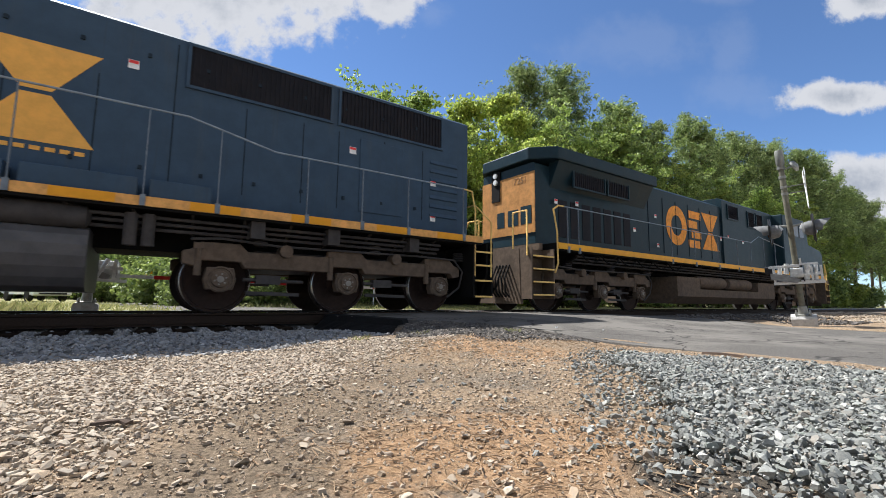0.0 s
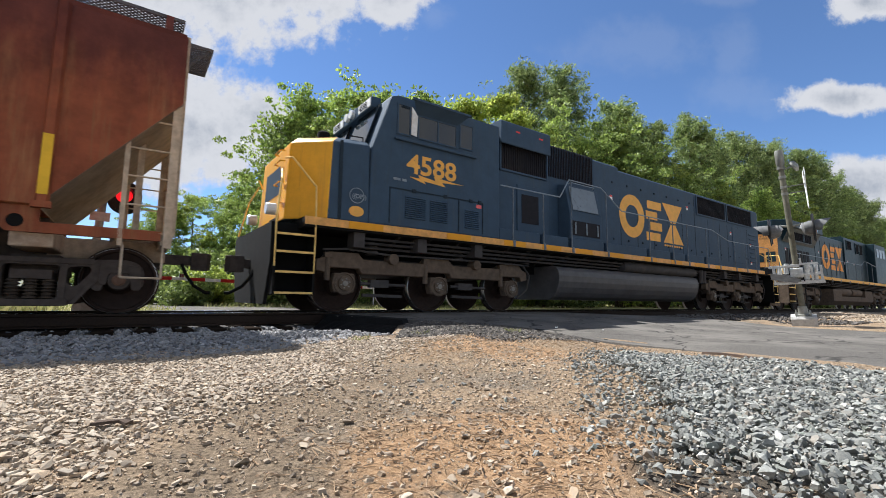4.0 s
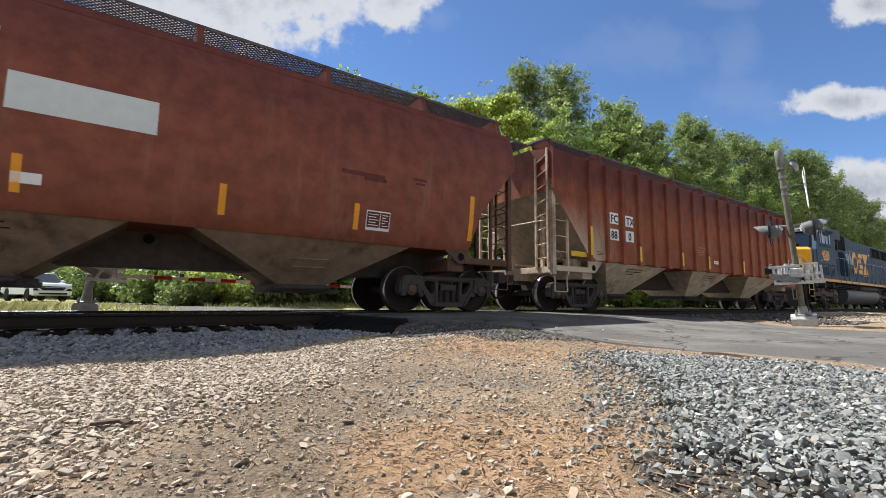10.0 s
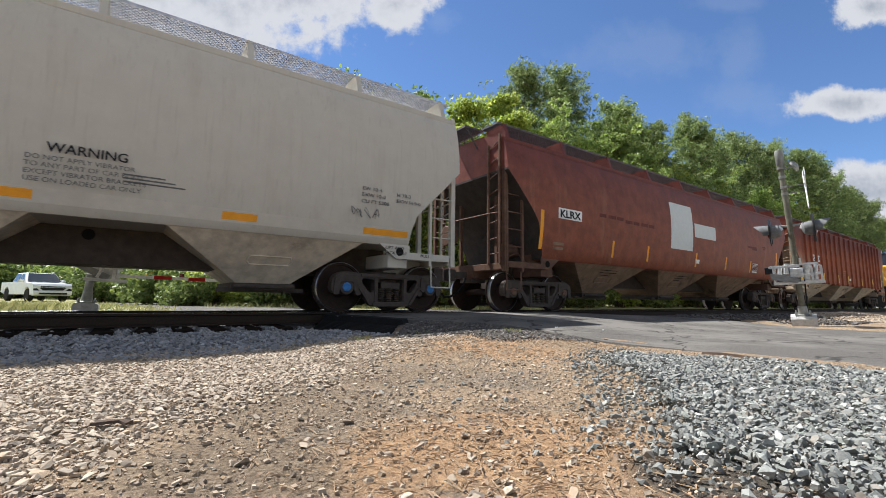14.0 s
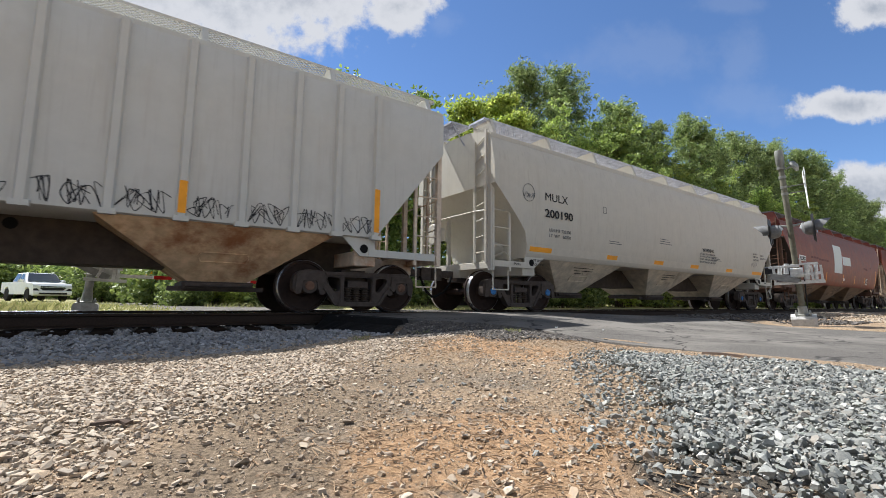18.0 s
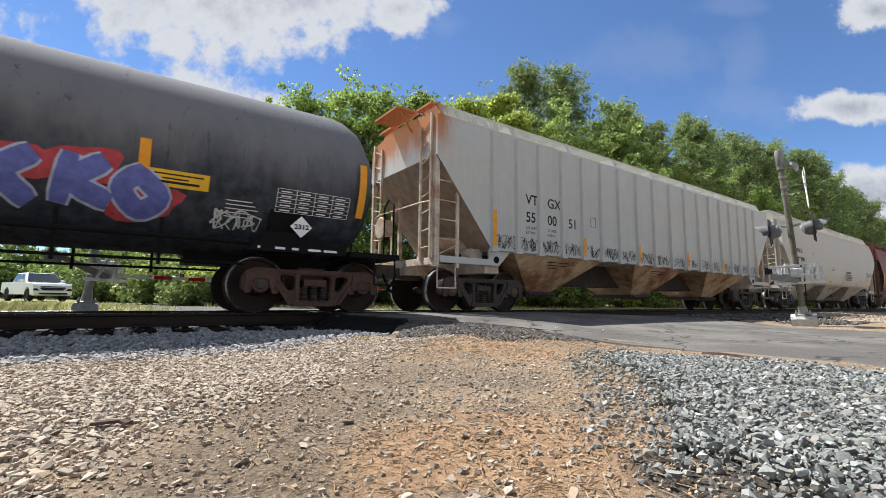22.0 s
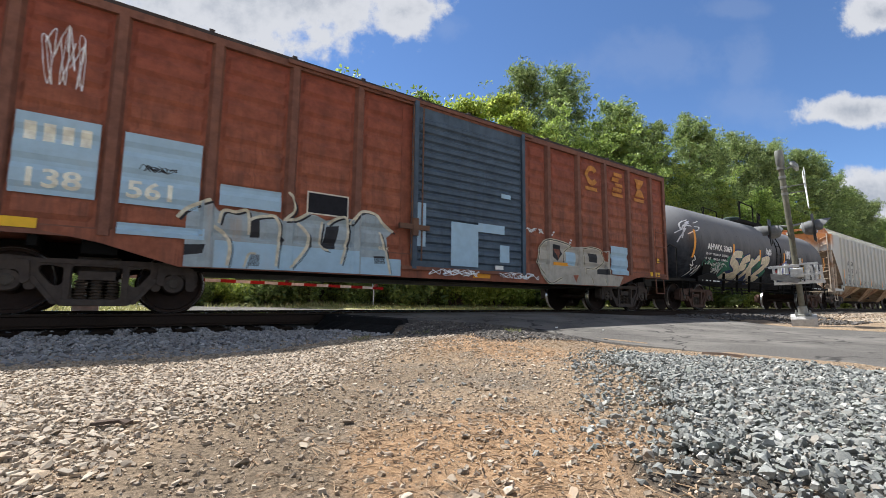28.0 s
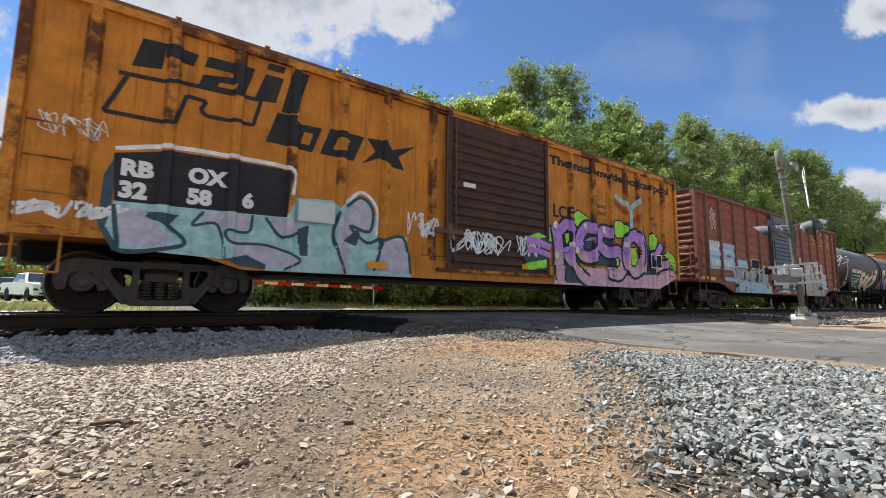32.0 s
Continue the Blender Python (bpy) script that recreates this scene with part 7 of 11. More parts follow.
# a latched panel round the louvres
bm = bmesh.new()
for x0, x1, z0, z1 in ((-8.62, -6.22, 2.40, 2.425), (-8.62, -8.60, 1.70, 2.40), (-6.24, -6.22, 1.70, 2.40), (-6.92, -6.90, 1.70, 2.40)):
    box(bm, x0, x1, -1.572, -1.558, z0, z1)
part("panel_edge", bm, SEAM, loco_a)
for x in (-8.1, -7.32, -6.62, -6.36):
    bm = bmesh.new()
    box(bm, x, x + 0.08, -1.585, -1.56, 2.38, 2.45)
    part("door_latch", bm, SEAM, loco_a)
plate(loco_a, "flag_decal", mat("flag_red", (0.8, 0.16, 0.16)), -6.42, -6.27, 2.28, 2.36, -1.564)
emblem(loco_a, -0.12, 2.32, 4.0, 1.42, LOGO_GOLD, -W - 0.004)
for k in range(8):
    plate(loco_a, "print_bar", LOGO_GOLD, 2.55 + k * 0.16, 2.66 + k * 0.16, 2.20, 2.26, -W - 0.006)
small_labels(loco_a, ((-0.62, 3.42), (4.18, 3.70), (7.82, 3.10), (9.76, 2.75), (9.76, 1.95), (-4.3, 3.28)), -W - 0.012)
plate(loco_a, "arrow_label", YELLOW, -5.6, -5.53, 3.75, 4.0, -W - 0.106)
for s in (-1, 1):
    rails_of(loco_a, [(-5.68, 2.93), (-3.58, 2.95), (-3.2, 3.48), (-1.8, 3.48), (-0.8, 2.93), (5.0, 2.95), (6.3, 2.66), (10.3, 2.66)], (-5.28, -4.22, -3.12, -1.56, 0.69, 2.13, 3.1, 4.51, 5.47, 6.86, 7.9, 8.9, 10.3), RAIL_GREY, s)
    bm = bmesh.new()
    pipe(bm, [(-10.05, s * 1.55, 0.65), (-10.05, s * 1.56, 1.5), (-10.05, s * 1.50, 2.2), (-10.4, s * 1.2, 2.75), (-10.48, s * 1.0, 2.78)], 0.018, 8)
    part("step_handrail", bm, RAIL_YELLOW, loco_a, "worn yellow handrail")
    bm = bmesh.new()
    pipe(bm, [(-10.72, s * 1.55, 0.75), (-10.72, s * 1.56, 1.6), (-10.6, s * 1.3, 2.3), (-10.5, s * 0.9, 2.6)], 0.018, 8)
    part("step_handrail", bm, RAIL_YELLOW, loco_a, "worn yellow handrail")
    stair(loco_a, -10.72, -10.05, s, BLACKISH, (0.31, 0.66, 1.0, 1.3))
    stair(loco_a, 10.62, 11.15, s, BLACKISH, (0.31, 0.66, 1.0, 1.3))
    bm = bmesh.new()
    pipe(bm, [(10.65, s * 1.55, 0.75), (10.65, s * 1.56, 2.2), (10.6, s * 1.5, 2.66), (10.3, s * 1.57, 2.66)], 0.018, 8)
    part("step_handrail", bm, RAIL_YELLOW, loco_a, "worn yellow handrail")
    bm = bmesh.new()
    pipe(bm, [(11.12, s * 1.55, 0.75), (11.12, s * 1.56, 2.0), (11.1, s * 1.0, 2.5), (11.1, s * 0.5, 2.5)], 0.018, 8)
    part("step_handrail", bm, RAIL_YELLOW, loco_a, "worn yellow handrail")
bm = bmesh.new()
for z in (1.95, 2.35, 2.75, 2.95):
    pipe(bm, [(-10.46, -0.9, z), (-10.54, -0.88, z), (-10.54, -0.5, z), (-10.46, -0.48, z)], 0.014)
part("nose_grabs", bm, LOCO_YELLOW, loco_a)
bm = bmesh.new()
patch(bm, [(-0.6, 2.2), (0.6, 2.2), (0.5, 2.75), (-0.5, 2.75)], 0)
bmesh.ops.transform(bm, matrix=Matrix.Translation((-10.43, 0, 0)) @ Matrix.Rotation(radians(-90), 4, "Z"), verts=bm.verts)
part("nose_emblem", bm, LOCO_BLUE, loco_a, "dark blue block on the yellow nose")
for d in (-1, 1):
    bm = bmesh.new()
    prism(bm, [(-1.2, 0.12), (1.2, 0.12), (1.5, 0.85), (1.5, 1.5), (-1.5, 1.5), (-1.5, 0.85)], d * 10.72 + (0.3 if d > 0 else 0.0), d * 10.78 + (0.3 if d > 0 else 0.0), "x")
    part("pilot", bm, BLACKISH, loco_a)
coupler(loco_a, -11.2, 11.55)
bm = bmesh.new()
side = [(1.24, 1.16), (1.38, 1.12), (1.45, 1.03), (1.48, 0.90), (1.47, 0.75), (1.43, 0.60), (1.36, 0.46), (1.26, 0.34), (1.10, 0.27)]
prism(bm, [(-y, z) for y, z in side] + side[::-1], -3.55, 3.95, "x")
part("fuel_tank", bm, FUEL_BLACK, loco_a, "dusty black fuel tank with bulging sides", bevel=0.012)
bm = bmesh.new()
lathe(bm, [(0.05, -0.55), (0.15, -0.50), (0.17, -0.35), (0.17, 3.75), (0.15, 3.9), (0.05, 3.95)], (0, -1.30, 1.30), "x", 18)
part("air_reservoir", bm, TANK_DARK, loco_a, smooth=True)
for x in (4.4, 4.62):
    bm = bmesh.new()
    rod(bm, (x, -1.35, 1.42), (x, -1.35, 0.95), 0.085, 12)
    part("filter_canister", bm, TANK_DARK, loco_a)
for x in (-9.3, -7.9, -6.4, 6.0, 7.3, 9.0):
    bm = bmesh.new()
    box(bm, x, x + 0.22, -1.5, -1.2, 1.18, 1.48)
    part("jacking_pad", bm, TANK_DARK, loco_a)
loco_truck(loco_a, -7.19, (-2.16, 0.0, 2.16))
loco_truck(loco_a, 7.80, (-2.17, 0.0, 2.12))

# the leading unit: flared radiator at its rear end
loco_b = thing("locomotive", "dark teal diesel locomotive with flared radiator and gold markings", "locomotive", "cars of the train")
MOVERS.append((loco_b, 89.0))
sill_of(loco_b, -10.6, 11.0, 1.58, 1.74, LOCO_TEAL, LOCO_YELLOW)
hood(loco_b, -10.88, -5.4, 1.06, 1.74, 3.98, LOCO_TEAL, "radiator_cab", 0.05)
bm = bmesh.new()
box(bm, -10.905, -10.88, -1.06, 1.06, 2.05, 3.72)
part("end_panel", bm, mat("dusty_tan_end_paint", (0.52, 0.25, 0.08), (0.34, 0.17, 0.08), 0.6, grain=5, stain=0.6), loco_b, "dusty tan end panel")
bm = bmesh.new()
prism(bm, [(-10.45, -1.50), (-11.0, -0.95), (-11.0, 0.95), (-10.45, 1.50), (-5.5, 1.50), (-5.5, -1.50)], 4.04, 4.38, "z")
part("radiator_wing", bm, LOCO_TEAL, loco_b, "overhanging radiator roof", bevel=0.03)
for s in (-1, 1):
    bm = bmesh.new()
    prism(bm, [(s * 1.06, 3.35), (s * 1.06, 4.05), (s * 1.42, 4.05)], -10.3, -5.6, "x")
    part("wing_bracket", bm, LOCO_TEAL, loco_b)
mesh_panel(loco_b, -9.6, -8.15, 3.42, 3.92, -1.30, GRILLE, 16, LOCO_TEAL)
mesh_panel(loco_b, -8.0, -6.9, 3.42, 3.92, -1.30, GRILLE, 12, LOCO_TEAL)
for k in range(7):
    bm = bmesh.new()
    x = -9.95 + k * 0.52
    box(bm, x, x + 0.36, -1.075, -1.06, 2.0, 3.05)
    part("hood_vent", bm, GRILLE, loco_b)
hood(loco_b, -5.42, 0.15, 1.05, 1.74, 4.30, LOCO_TEAL, "engine_hood", 0.12)
hood(loco_b, 0.13, 5.45, 1.12, 1.74, 4.58, LOCO_TEAL, "inverter_hood", 0.10)
mesh_panel(loco_b, 0.6, 1.6, 3.75, 4.35, -1.12, GRILLE, 10, LOCO_TEAL)
mesh_panel(loco_b, 2.6, 3.3, 3.6, 4.3, -1.12, GRILLE, 7, LOCO_TEAL)
mesh_panel(loco_b, 3.5, 4.2, 3.6, 4.3, -1.12, GRILLE, 7, LOCO_TEAL)
bm = bmesh.new()
prism(bm, [(5.43, 1.74), (5.43, 4.48), (8.35, 4.48), (8.55, 4.42), (8.85, 3.30), (10.6, 3.10), (10.95, 2.9), (11.0, 1.74)], -1.55, 1.55)
part("cab", bm, LOCO_TEAL, loco_b, bevel=0.05)
for x0, x1 in ((5.9, 6.5), (6.7, 7.4), (7.6, 8.2)):
    bm = bmesh.new()
    box(bm, x0, x1, -1.565, -1.55, 3.55, 4.15)
    part("cab_window", bm, CAB_GLASS, loco_b, "dark cab side glass")
for dy in (-0.7, 0.7):
    bm = bmesh.new()
    v = [bm.verts.new(p) for p in ((8.90, dy - 0.5, 3.38), (8.90, dy + 0.5, 3.38), (8.62, dy + 0.5, 4.32), (8.62, dy - 0.5, 4.32), (8.86, dy - 0.5, 3.37), (8.86, dy + 0.5, 3.37), (8.58, dy + 0.5, 4.31), (8.58, dy - 0.5, 4.31))]
    for f in ((0, 1, 2, 3), (4, 7, 6, 5), (0, 4, 5, 1), (1, 5, 6, 2), (2, 6, 7, 3), (3, 7, 4, 0)):
        bm.faces.new([v[i] for i in f])
    part("windshield", bm, CAB_GLASS, loco_b)
seams(loco_b, (-5.35, -4.4, -3.5, -2.6, -1.7, -0.8, 0.05, 1.2, 2.3, 3.4, 4.5), 1.95, 3.9, -1.06)
emblem(loco_b, -4.2, 2.30, 4.05, 1.45, mat("orange_loco_print", (0.84, 0.319, 0.0434), (0.64, 0.288, 0.064), 0.5, stain=0.3), -1.056)
small_labels(loco_b, ((-10.2, 2.9), (-9.3, 2.95), (-5.1, 3.1), (-6.4, 2.5), (0.5, 2.9), (1.9, 2.8), (-0.2, 2.75), (-5.0, 2.1)), -1.135, 0.13, 0.13)
bm = bmesh.new()
cu = bpy.data.curves.new("number", "FONT")
cu.body, cu.size, cu.extrude = "7251", 0.26, 0.002
tmp = bpy.data.objects.new("number", cu)
me = bpy.data.meshes.new_from_object(tmp)
bpy.data.objects.remove(tmp)
me.transform(Matrix.Translation((-10.91, -0.28, 3.46)) @ Matrix.Rotation(radians(-90), 4, "Z") @ Matrix.Rotation(radians(90), 4, "X"))
me.materials.clear()
me.materials.append(mat("brown_number", (0.256, 0.144, 0.064)))
d = new("number", me)
d.parent = loco_b
bm.free()
for y0, y1, z0, z1 in ((-0.95, -0.55, 2.3, 2.8), (-0.45, -0.05, 2.3, 2.75), (0.1, 0.4, 2.3, 2.75)):
    bm = bmesh.new()
    box(bm, -10.912, -10.905, y0, y1, z0, z1)
    part("end_emblem", bm, LOCO_TEAL, loco_b, "dark blue block")
bm = bmesh.new()
box(bm, -10.93, -10.90, 0.28, 0.62, 3.1, 4.0)
part("lamp_housing", bm, BLACKISH, loco_b)
for z in (3.68, 3.88):
    bm = bmesh.new()
    lathe(bm, [(0.07, -10.97), (0.085, -10.95), (0.085, -10.92), (0.02, -10.92)], (0, 0.45, z), "x", 14)
    part("headlight", bm, LAMP_GLASS, loco_b, "round headlight")
bm = bmesh.new()
box(bm, -11.0, -10.88, -1.3, 1.3, 1.55, 1.72)
part("end_platform", bm, TRUCK_BROWN, loco_b)
for s in (-1, 1):
    rails_of(loco_b, [(-10.35, 2.72), (1.6, 2.78), (2.4, 3.10), (5.3, 2.85)], (-10.2, -9.75, -4.9, -3.3, -1.5, 0.2, 1.5, 2.9, 4.2), RAIL_GREY, s)
    bm = bmesh.new()
    pipe(bm, [(-10.72, s * 1.57, 0.95), (-10.60, s * 1.57, 1.2), (-10.62, s * 1.57, 2.0), (-10.75, s * 1.57, 2.6), (-10.55, s * 1.57, 2.72), (-10.35, s * 1.57, 2.72)], 0.022, 8)
    part("step_handrail", bm, RAIL_YELLOW, loco_b, "worn yellow handrail")
    bm = bmesh.new()
    pipe(bm, [(-11.6, s * 1.45, 1.35), (-11.55, s * 1.4, 1.75), (-11.35, s * 1.2, 2.55), (-11.35, s * 0.7, 2.55), (-11.35, s * 0.7, 1.55)], 0.022, 8)
    part("step_handrail", bm, RAIL_YELLOW, loco_b, "worn yellow handrail")
    stair(loco_b, -11.55, -10.75, s, TRUCK_BROWN, (0.38, 0.70, 1.02, 1.34))
    stair(loco_b, 11.0, 11.6, s, TRUCK_BROWN, (0.38, 0.70, 1.02, 1.34))
    bm = bmesh.new()
    pipe(bm, [(11.05, s * 1.57, 1.0), (11.05, s * 1.57, 2.4), (11.6, s * 1.5, 1.9), (11.6, s * 1.5, 0.9)], 0.022, 8)
    part("step_handrail", bm, RAIL_YELLOW, loco_b, "worn yellow handrail")
for d in (-1, 1):
    bm = bmesh.new()
    prism(bm, [(-1.2, 0.15), (1.2, 0.15), (1.14, 1.55), (-1.14, 1.55)], d * 11.5, d * 11.58, "x")
    part("pilot", bm, TRUCK_BROWN, loco_b)
    bm = bmesh.new()
    for k in range(5):
        y = -0.8 + k * 0.12
        pipe(bm, [(d * 11.58, y, 1.15), (d * 11.75, y, 0.8), (d * 11.72, y, 0.45), (d * 11.6, y, 0.32)], 0.022)
    part("end_hoses", bm, BLACKISH, loco_b)
coupler(loco_b, -12.0, 12.0)
bm = bmesh.new()
prism(bm, [(-1.5, 0.45), (-1.5, 1.12), (1.5, 1.12), (1.5, 0.45), (1.2, 0.2), (-1.2, 0.2)], -4.5, -2.9, "x")
part("fuel_tank", bm, TRUCK_BROWN, loco_b, "dusty brown fuel tank")
bm = bmesh.new()
prism(bm, [(-1.5, 0.45), (-1.5, 0.72), (1.5, 0.72), (1.5, 0.45), (1.2, 0.2), (-1.2, 0.2)], -2.9, 2.2, "x")
part("fuel_tank_well", bm, TRUCK_BROWN, loco_b)
bm = bmesh.new()
prism(bm, [(-1.5, 0.45), (-1.5, 1.12), (1.5, 1.12), (1.5, 0.45), (1.2, 0.2), (-1.2, 0.2)], 2.2, 4.0, "x")
part("fuel_tank", bm, TRUCK_BROWN, loco_b, "dusty brown fuel tank")
for x0 in (-2.75, -0.35):
    bm = bmesh.new()
    lathe(bm, [(0.05, x0), (0.2, x0 + 0.04), (0.23, x0 + 0.15), (0.23, x0 + 2.0), (0.2, x0 + 2.12), (0.05, x0 + 2.15)], (0, -1.25, 0.98), "x", 18)
    part("air_reservoir", bm, TRUCK_BROWN, loco_b, smooth=True)
loco_truck(loco_b, -8.25, (-2.0, 0.0, 2.0))
loco_truck(loco_b, 7.9, (-2.0, 0.0, 2.0))
bm = bmesh.new()
for k in range(6):
    x = -9.6 + k * 0.9
    pipe(bm, [(x, -1.52, 1.52), (x + 0.2, -1.53, 1.36), (x + 0.45, -1.53, 1.30), (x + 0.7, -1.53, 1.36), (x + 0.9, -1.52, 1.52)], 0.018)
part("hanging_cables", bm, BLACKISH, loco_b)
# ---- sprayed pictures: plain bubble shapes with outline, fill and highlights ----
def blob_on(bm, outline, place, lift, rings=3):
    """A filled outline laid on a surface; place(x, z) gives the surface's y."""
    cx, cz = sum(p[0] for p in outline) / len(outline), sum(p[1] for p in outline) / len(outline)
    rows = []
    for k in range(rings):
        f = 1 - k / rings
        rows.append([bm.verts.new((cx + (x - cx) * f, place(cx + (x - cx) * f, cz + (z - cz) * f) - lift, cz + (z - cz) * f)) for x, z in outline])
    mid = bm.verts.new((cx, place(cx, cz) - lift, cz))
    n = len(outline)
    for a, b in zip(rows, rows[1:]):
        for i in range(n):
            bm.faces.new((a[i], a[(i + 1) % n], b[(i + 1) % n], b[i]))
    for i in range(n):
        bm.faces.new((rows[-1][i], rows[-1][(i + 1) % n], mid))


def bubble(x, z, w, h, rng, n=20, spiky=0.0):
    out = []
    ph = [rng.uniform(0, 6.28) for _ in range(3)]
    for k in range(n):
        t = k * math.tau / n
        e = 1 + 0.13 * math.sin(2 * t + ph[0]) + 0.10 * math.sin(3 * t + ph[1]) + spiky * math.sin(5 * t + ph[2])
        c, s = math.cos(t), math.sin(t)
        q = (abs(c) ** 3.2 + abs(s) ** 3.2) ** (-1 / 3.2)
        out.append((x + w / 2 * c * q * e, z + h / 2 * s * q * e))
    return out


def grown(outline, d):
    cx, cz = sum(p[0] for p in outline) / len(outline), sum(p[1] for p in outline) / len(outline)
    out = []
    for x, z in outline:
        r = math.hypot(x - cx, z - cz) + 1e-6
        out.append((x + (x - cx) / r * d, z + (z - cz) / r * d))
    return out


def stroke(bm, pts, r, place, lift, across=2, steps=5):
    """A fat sprayed line with blunt ends, laid on a surface."""
    c = smoothed(pts, steps)
    rows = []
    for i, p in enumerate(c):
        ring, end = (c[0] - c[-1]).length < 1e-4, i in (0, len(c) - 1)
        d = (c[1] - c[-2] if ring and end else c[min(i + 1, len(c) - 1)] - c[max(i - 1, 0)]).normalized()
        nrm = Vector((-d.y, d.x))
        f = 0.82 if end and not ring else 1.0
        row = []
        for k in range(across + 1):
            e = p + nrm * r * f * (2 * k / across - 1)
            row.append(bm.verts.new((e.x, place(e.x, e.y) - lift, e.y)))
        rows.append(row)
    for a, b in zip(rows, rows[1:]):
        for k in range(across):
            bm.faces.new((a[k], a[k + 1], b[k + 1], b[k]))


def lettering_like(car, strokes, place, edge, fill, line, lift=0.008, label="fat sprayed shapes in graffiti style", across=2):
    """Fat outlined strokes, one shape over the next."""
    for k, (r, pts) in enumerate(strokes):
        bm = bmesh.new()
        stroke(bm, pts, r + line, place, lift + 0.0007 * k, across)
        part("sprayed_outline", bm, edge, car)
    for k, (r, pts) in enumerate(strokes):
        bm = bmesh.new()
        stroke(bm, pts, r, place, lift + 0.011 + 0.0004 * k, across)
        part("sprayed_shape", bm, fill, car, label)


def wrap_posts(car, posts, keep, sill=None, floor=-1.3, pressed=None):
    """Lay all paint of a car's near side over its posts, its sill and its pressed ribs (lowest, highest, rows, depth)."""
    d = 0.10

    def out(x, z):
        o = 0.0
        for p in posts:
            o = max(o, 0.085 * min(1, max(0, (d - abs(x - p)) / (0.45 * d))))
        if sill is not None:
            o = max(o, 0.055 * min(1, max(0, (sill + 0.03 - z) / 0.03)))
        if pressed and pressed[0] < z < pressed[1]:
            p = (pressed[1] - pressed[0]) / pressed[2]
            u = abs((z - pressed[0]) / p % 1 - 0.5)
            o = max(o, pressed[3] * min(1, max(0, (0.42 - u) / 0.20)))
        return o

    for ob in [o for o in bpy.data.objects if o.parent == car and o.name.split(".")[0] in keep]:
        me = ob.data
        if not len(me.vertices) or max(v.co.y for v in me.vertices) > floor or min(v.co.y for v in me.vertices) < -1.56:
            continue
        x0, x1 = min(v.co.x for v in me.vertices), max(v.co.x for v in me.vertices)
        bm = bmesh.new()
        bm.from_mesh(me)
        cuts = [(Vector((p + k * d, 0, 0)), Vector((1, 0, 0))) for p in posts if x0 - d < p < x1 + d for k in (-1, -0.55, 0.55, 1)]
        if sill is not None:
            cuts += [(Vector((0, 0, sill)), Vector((0, 0, 1))), (Vector((0, 0, sill + 0.03)), Vector((0, 0, 1)))]
        if pressed:
            p = (pressed[1] - pressed[0]) / pressed[2]
            z0, z1 = min(v.co.z for v in me.vertices), max(v.co.z for v in me.vertices)
            heights = [pressed[0] + p * (k + 0.5 + u) for k in range(pressed[2]) for u in (-0.42, -0.22, 0.22, 0.42)]
            cuts += [(Vector((0, 0, z)), Vector((0, 0, 1))) for z in heights if z0 < z < z1]
        for co, no in cuts:
            bmesh.ops.bisect_plane(bm, geom=bm.verts[:] + bm.edges[:] + bm.faces[:], dist=1e-5, plane_co=co, plane_no=no)
        for v in bm.verts:
            v.co.y -= out(v.co.x, v.co.z)
        bm.to_mesh(me)
        bm.free()


PAINT_NAMES = ("lettering", "sprayed_edge", "sprayed_outline", "sprayed_shape", "spray_halo", "sprayed_detail", "sprayed_ground", "sprayed_leaf", "sprayed_highlight", "emblem_block", "emblem_gap", "emblem_outline", "painted_panel", "white_scrawl", "emblem_arrow", "sprayed_line", "chalk_scrawl", "repaint_patch", "sprayed_patch", "mark_bar", "faded_emblem", "marker_scrawl")


def pressed_panel(bm, x0, x1, z0, z1, y, rows, out=-1, depth=0.022):
    """Long pressed ribs in a side panel."""
    p = (z1 - z0) / rows
    for k in range(rows):
        z = z0 + p * (k + 0.5)
        vs = []
        for x, d in ((x0, 0), (x0 + 0.05, 1), (x1 - 0.05, 1), (x1, 0)):
            vs.append([bm.verts.new((x, y, z - p * 0.42)), bm.verts.new((x, y + out * depth * d, z - p * 0.22)), bm.verts.new((x, y + out * depth * d, z + p * 0.22)), bm.verts.new((x, y, z + p * 0.42))])
        for a, b in zip(vs, vs[1:]):
            for i in range(3):
                bm.faces.new((a[i], a[i + 1], b[i + 1], b[i]))


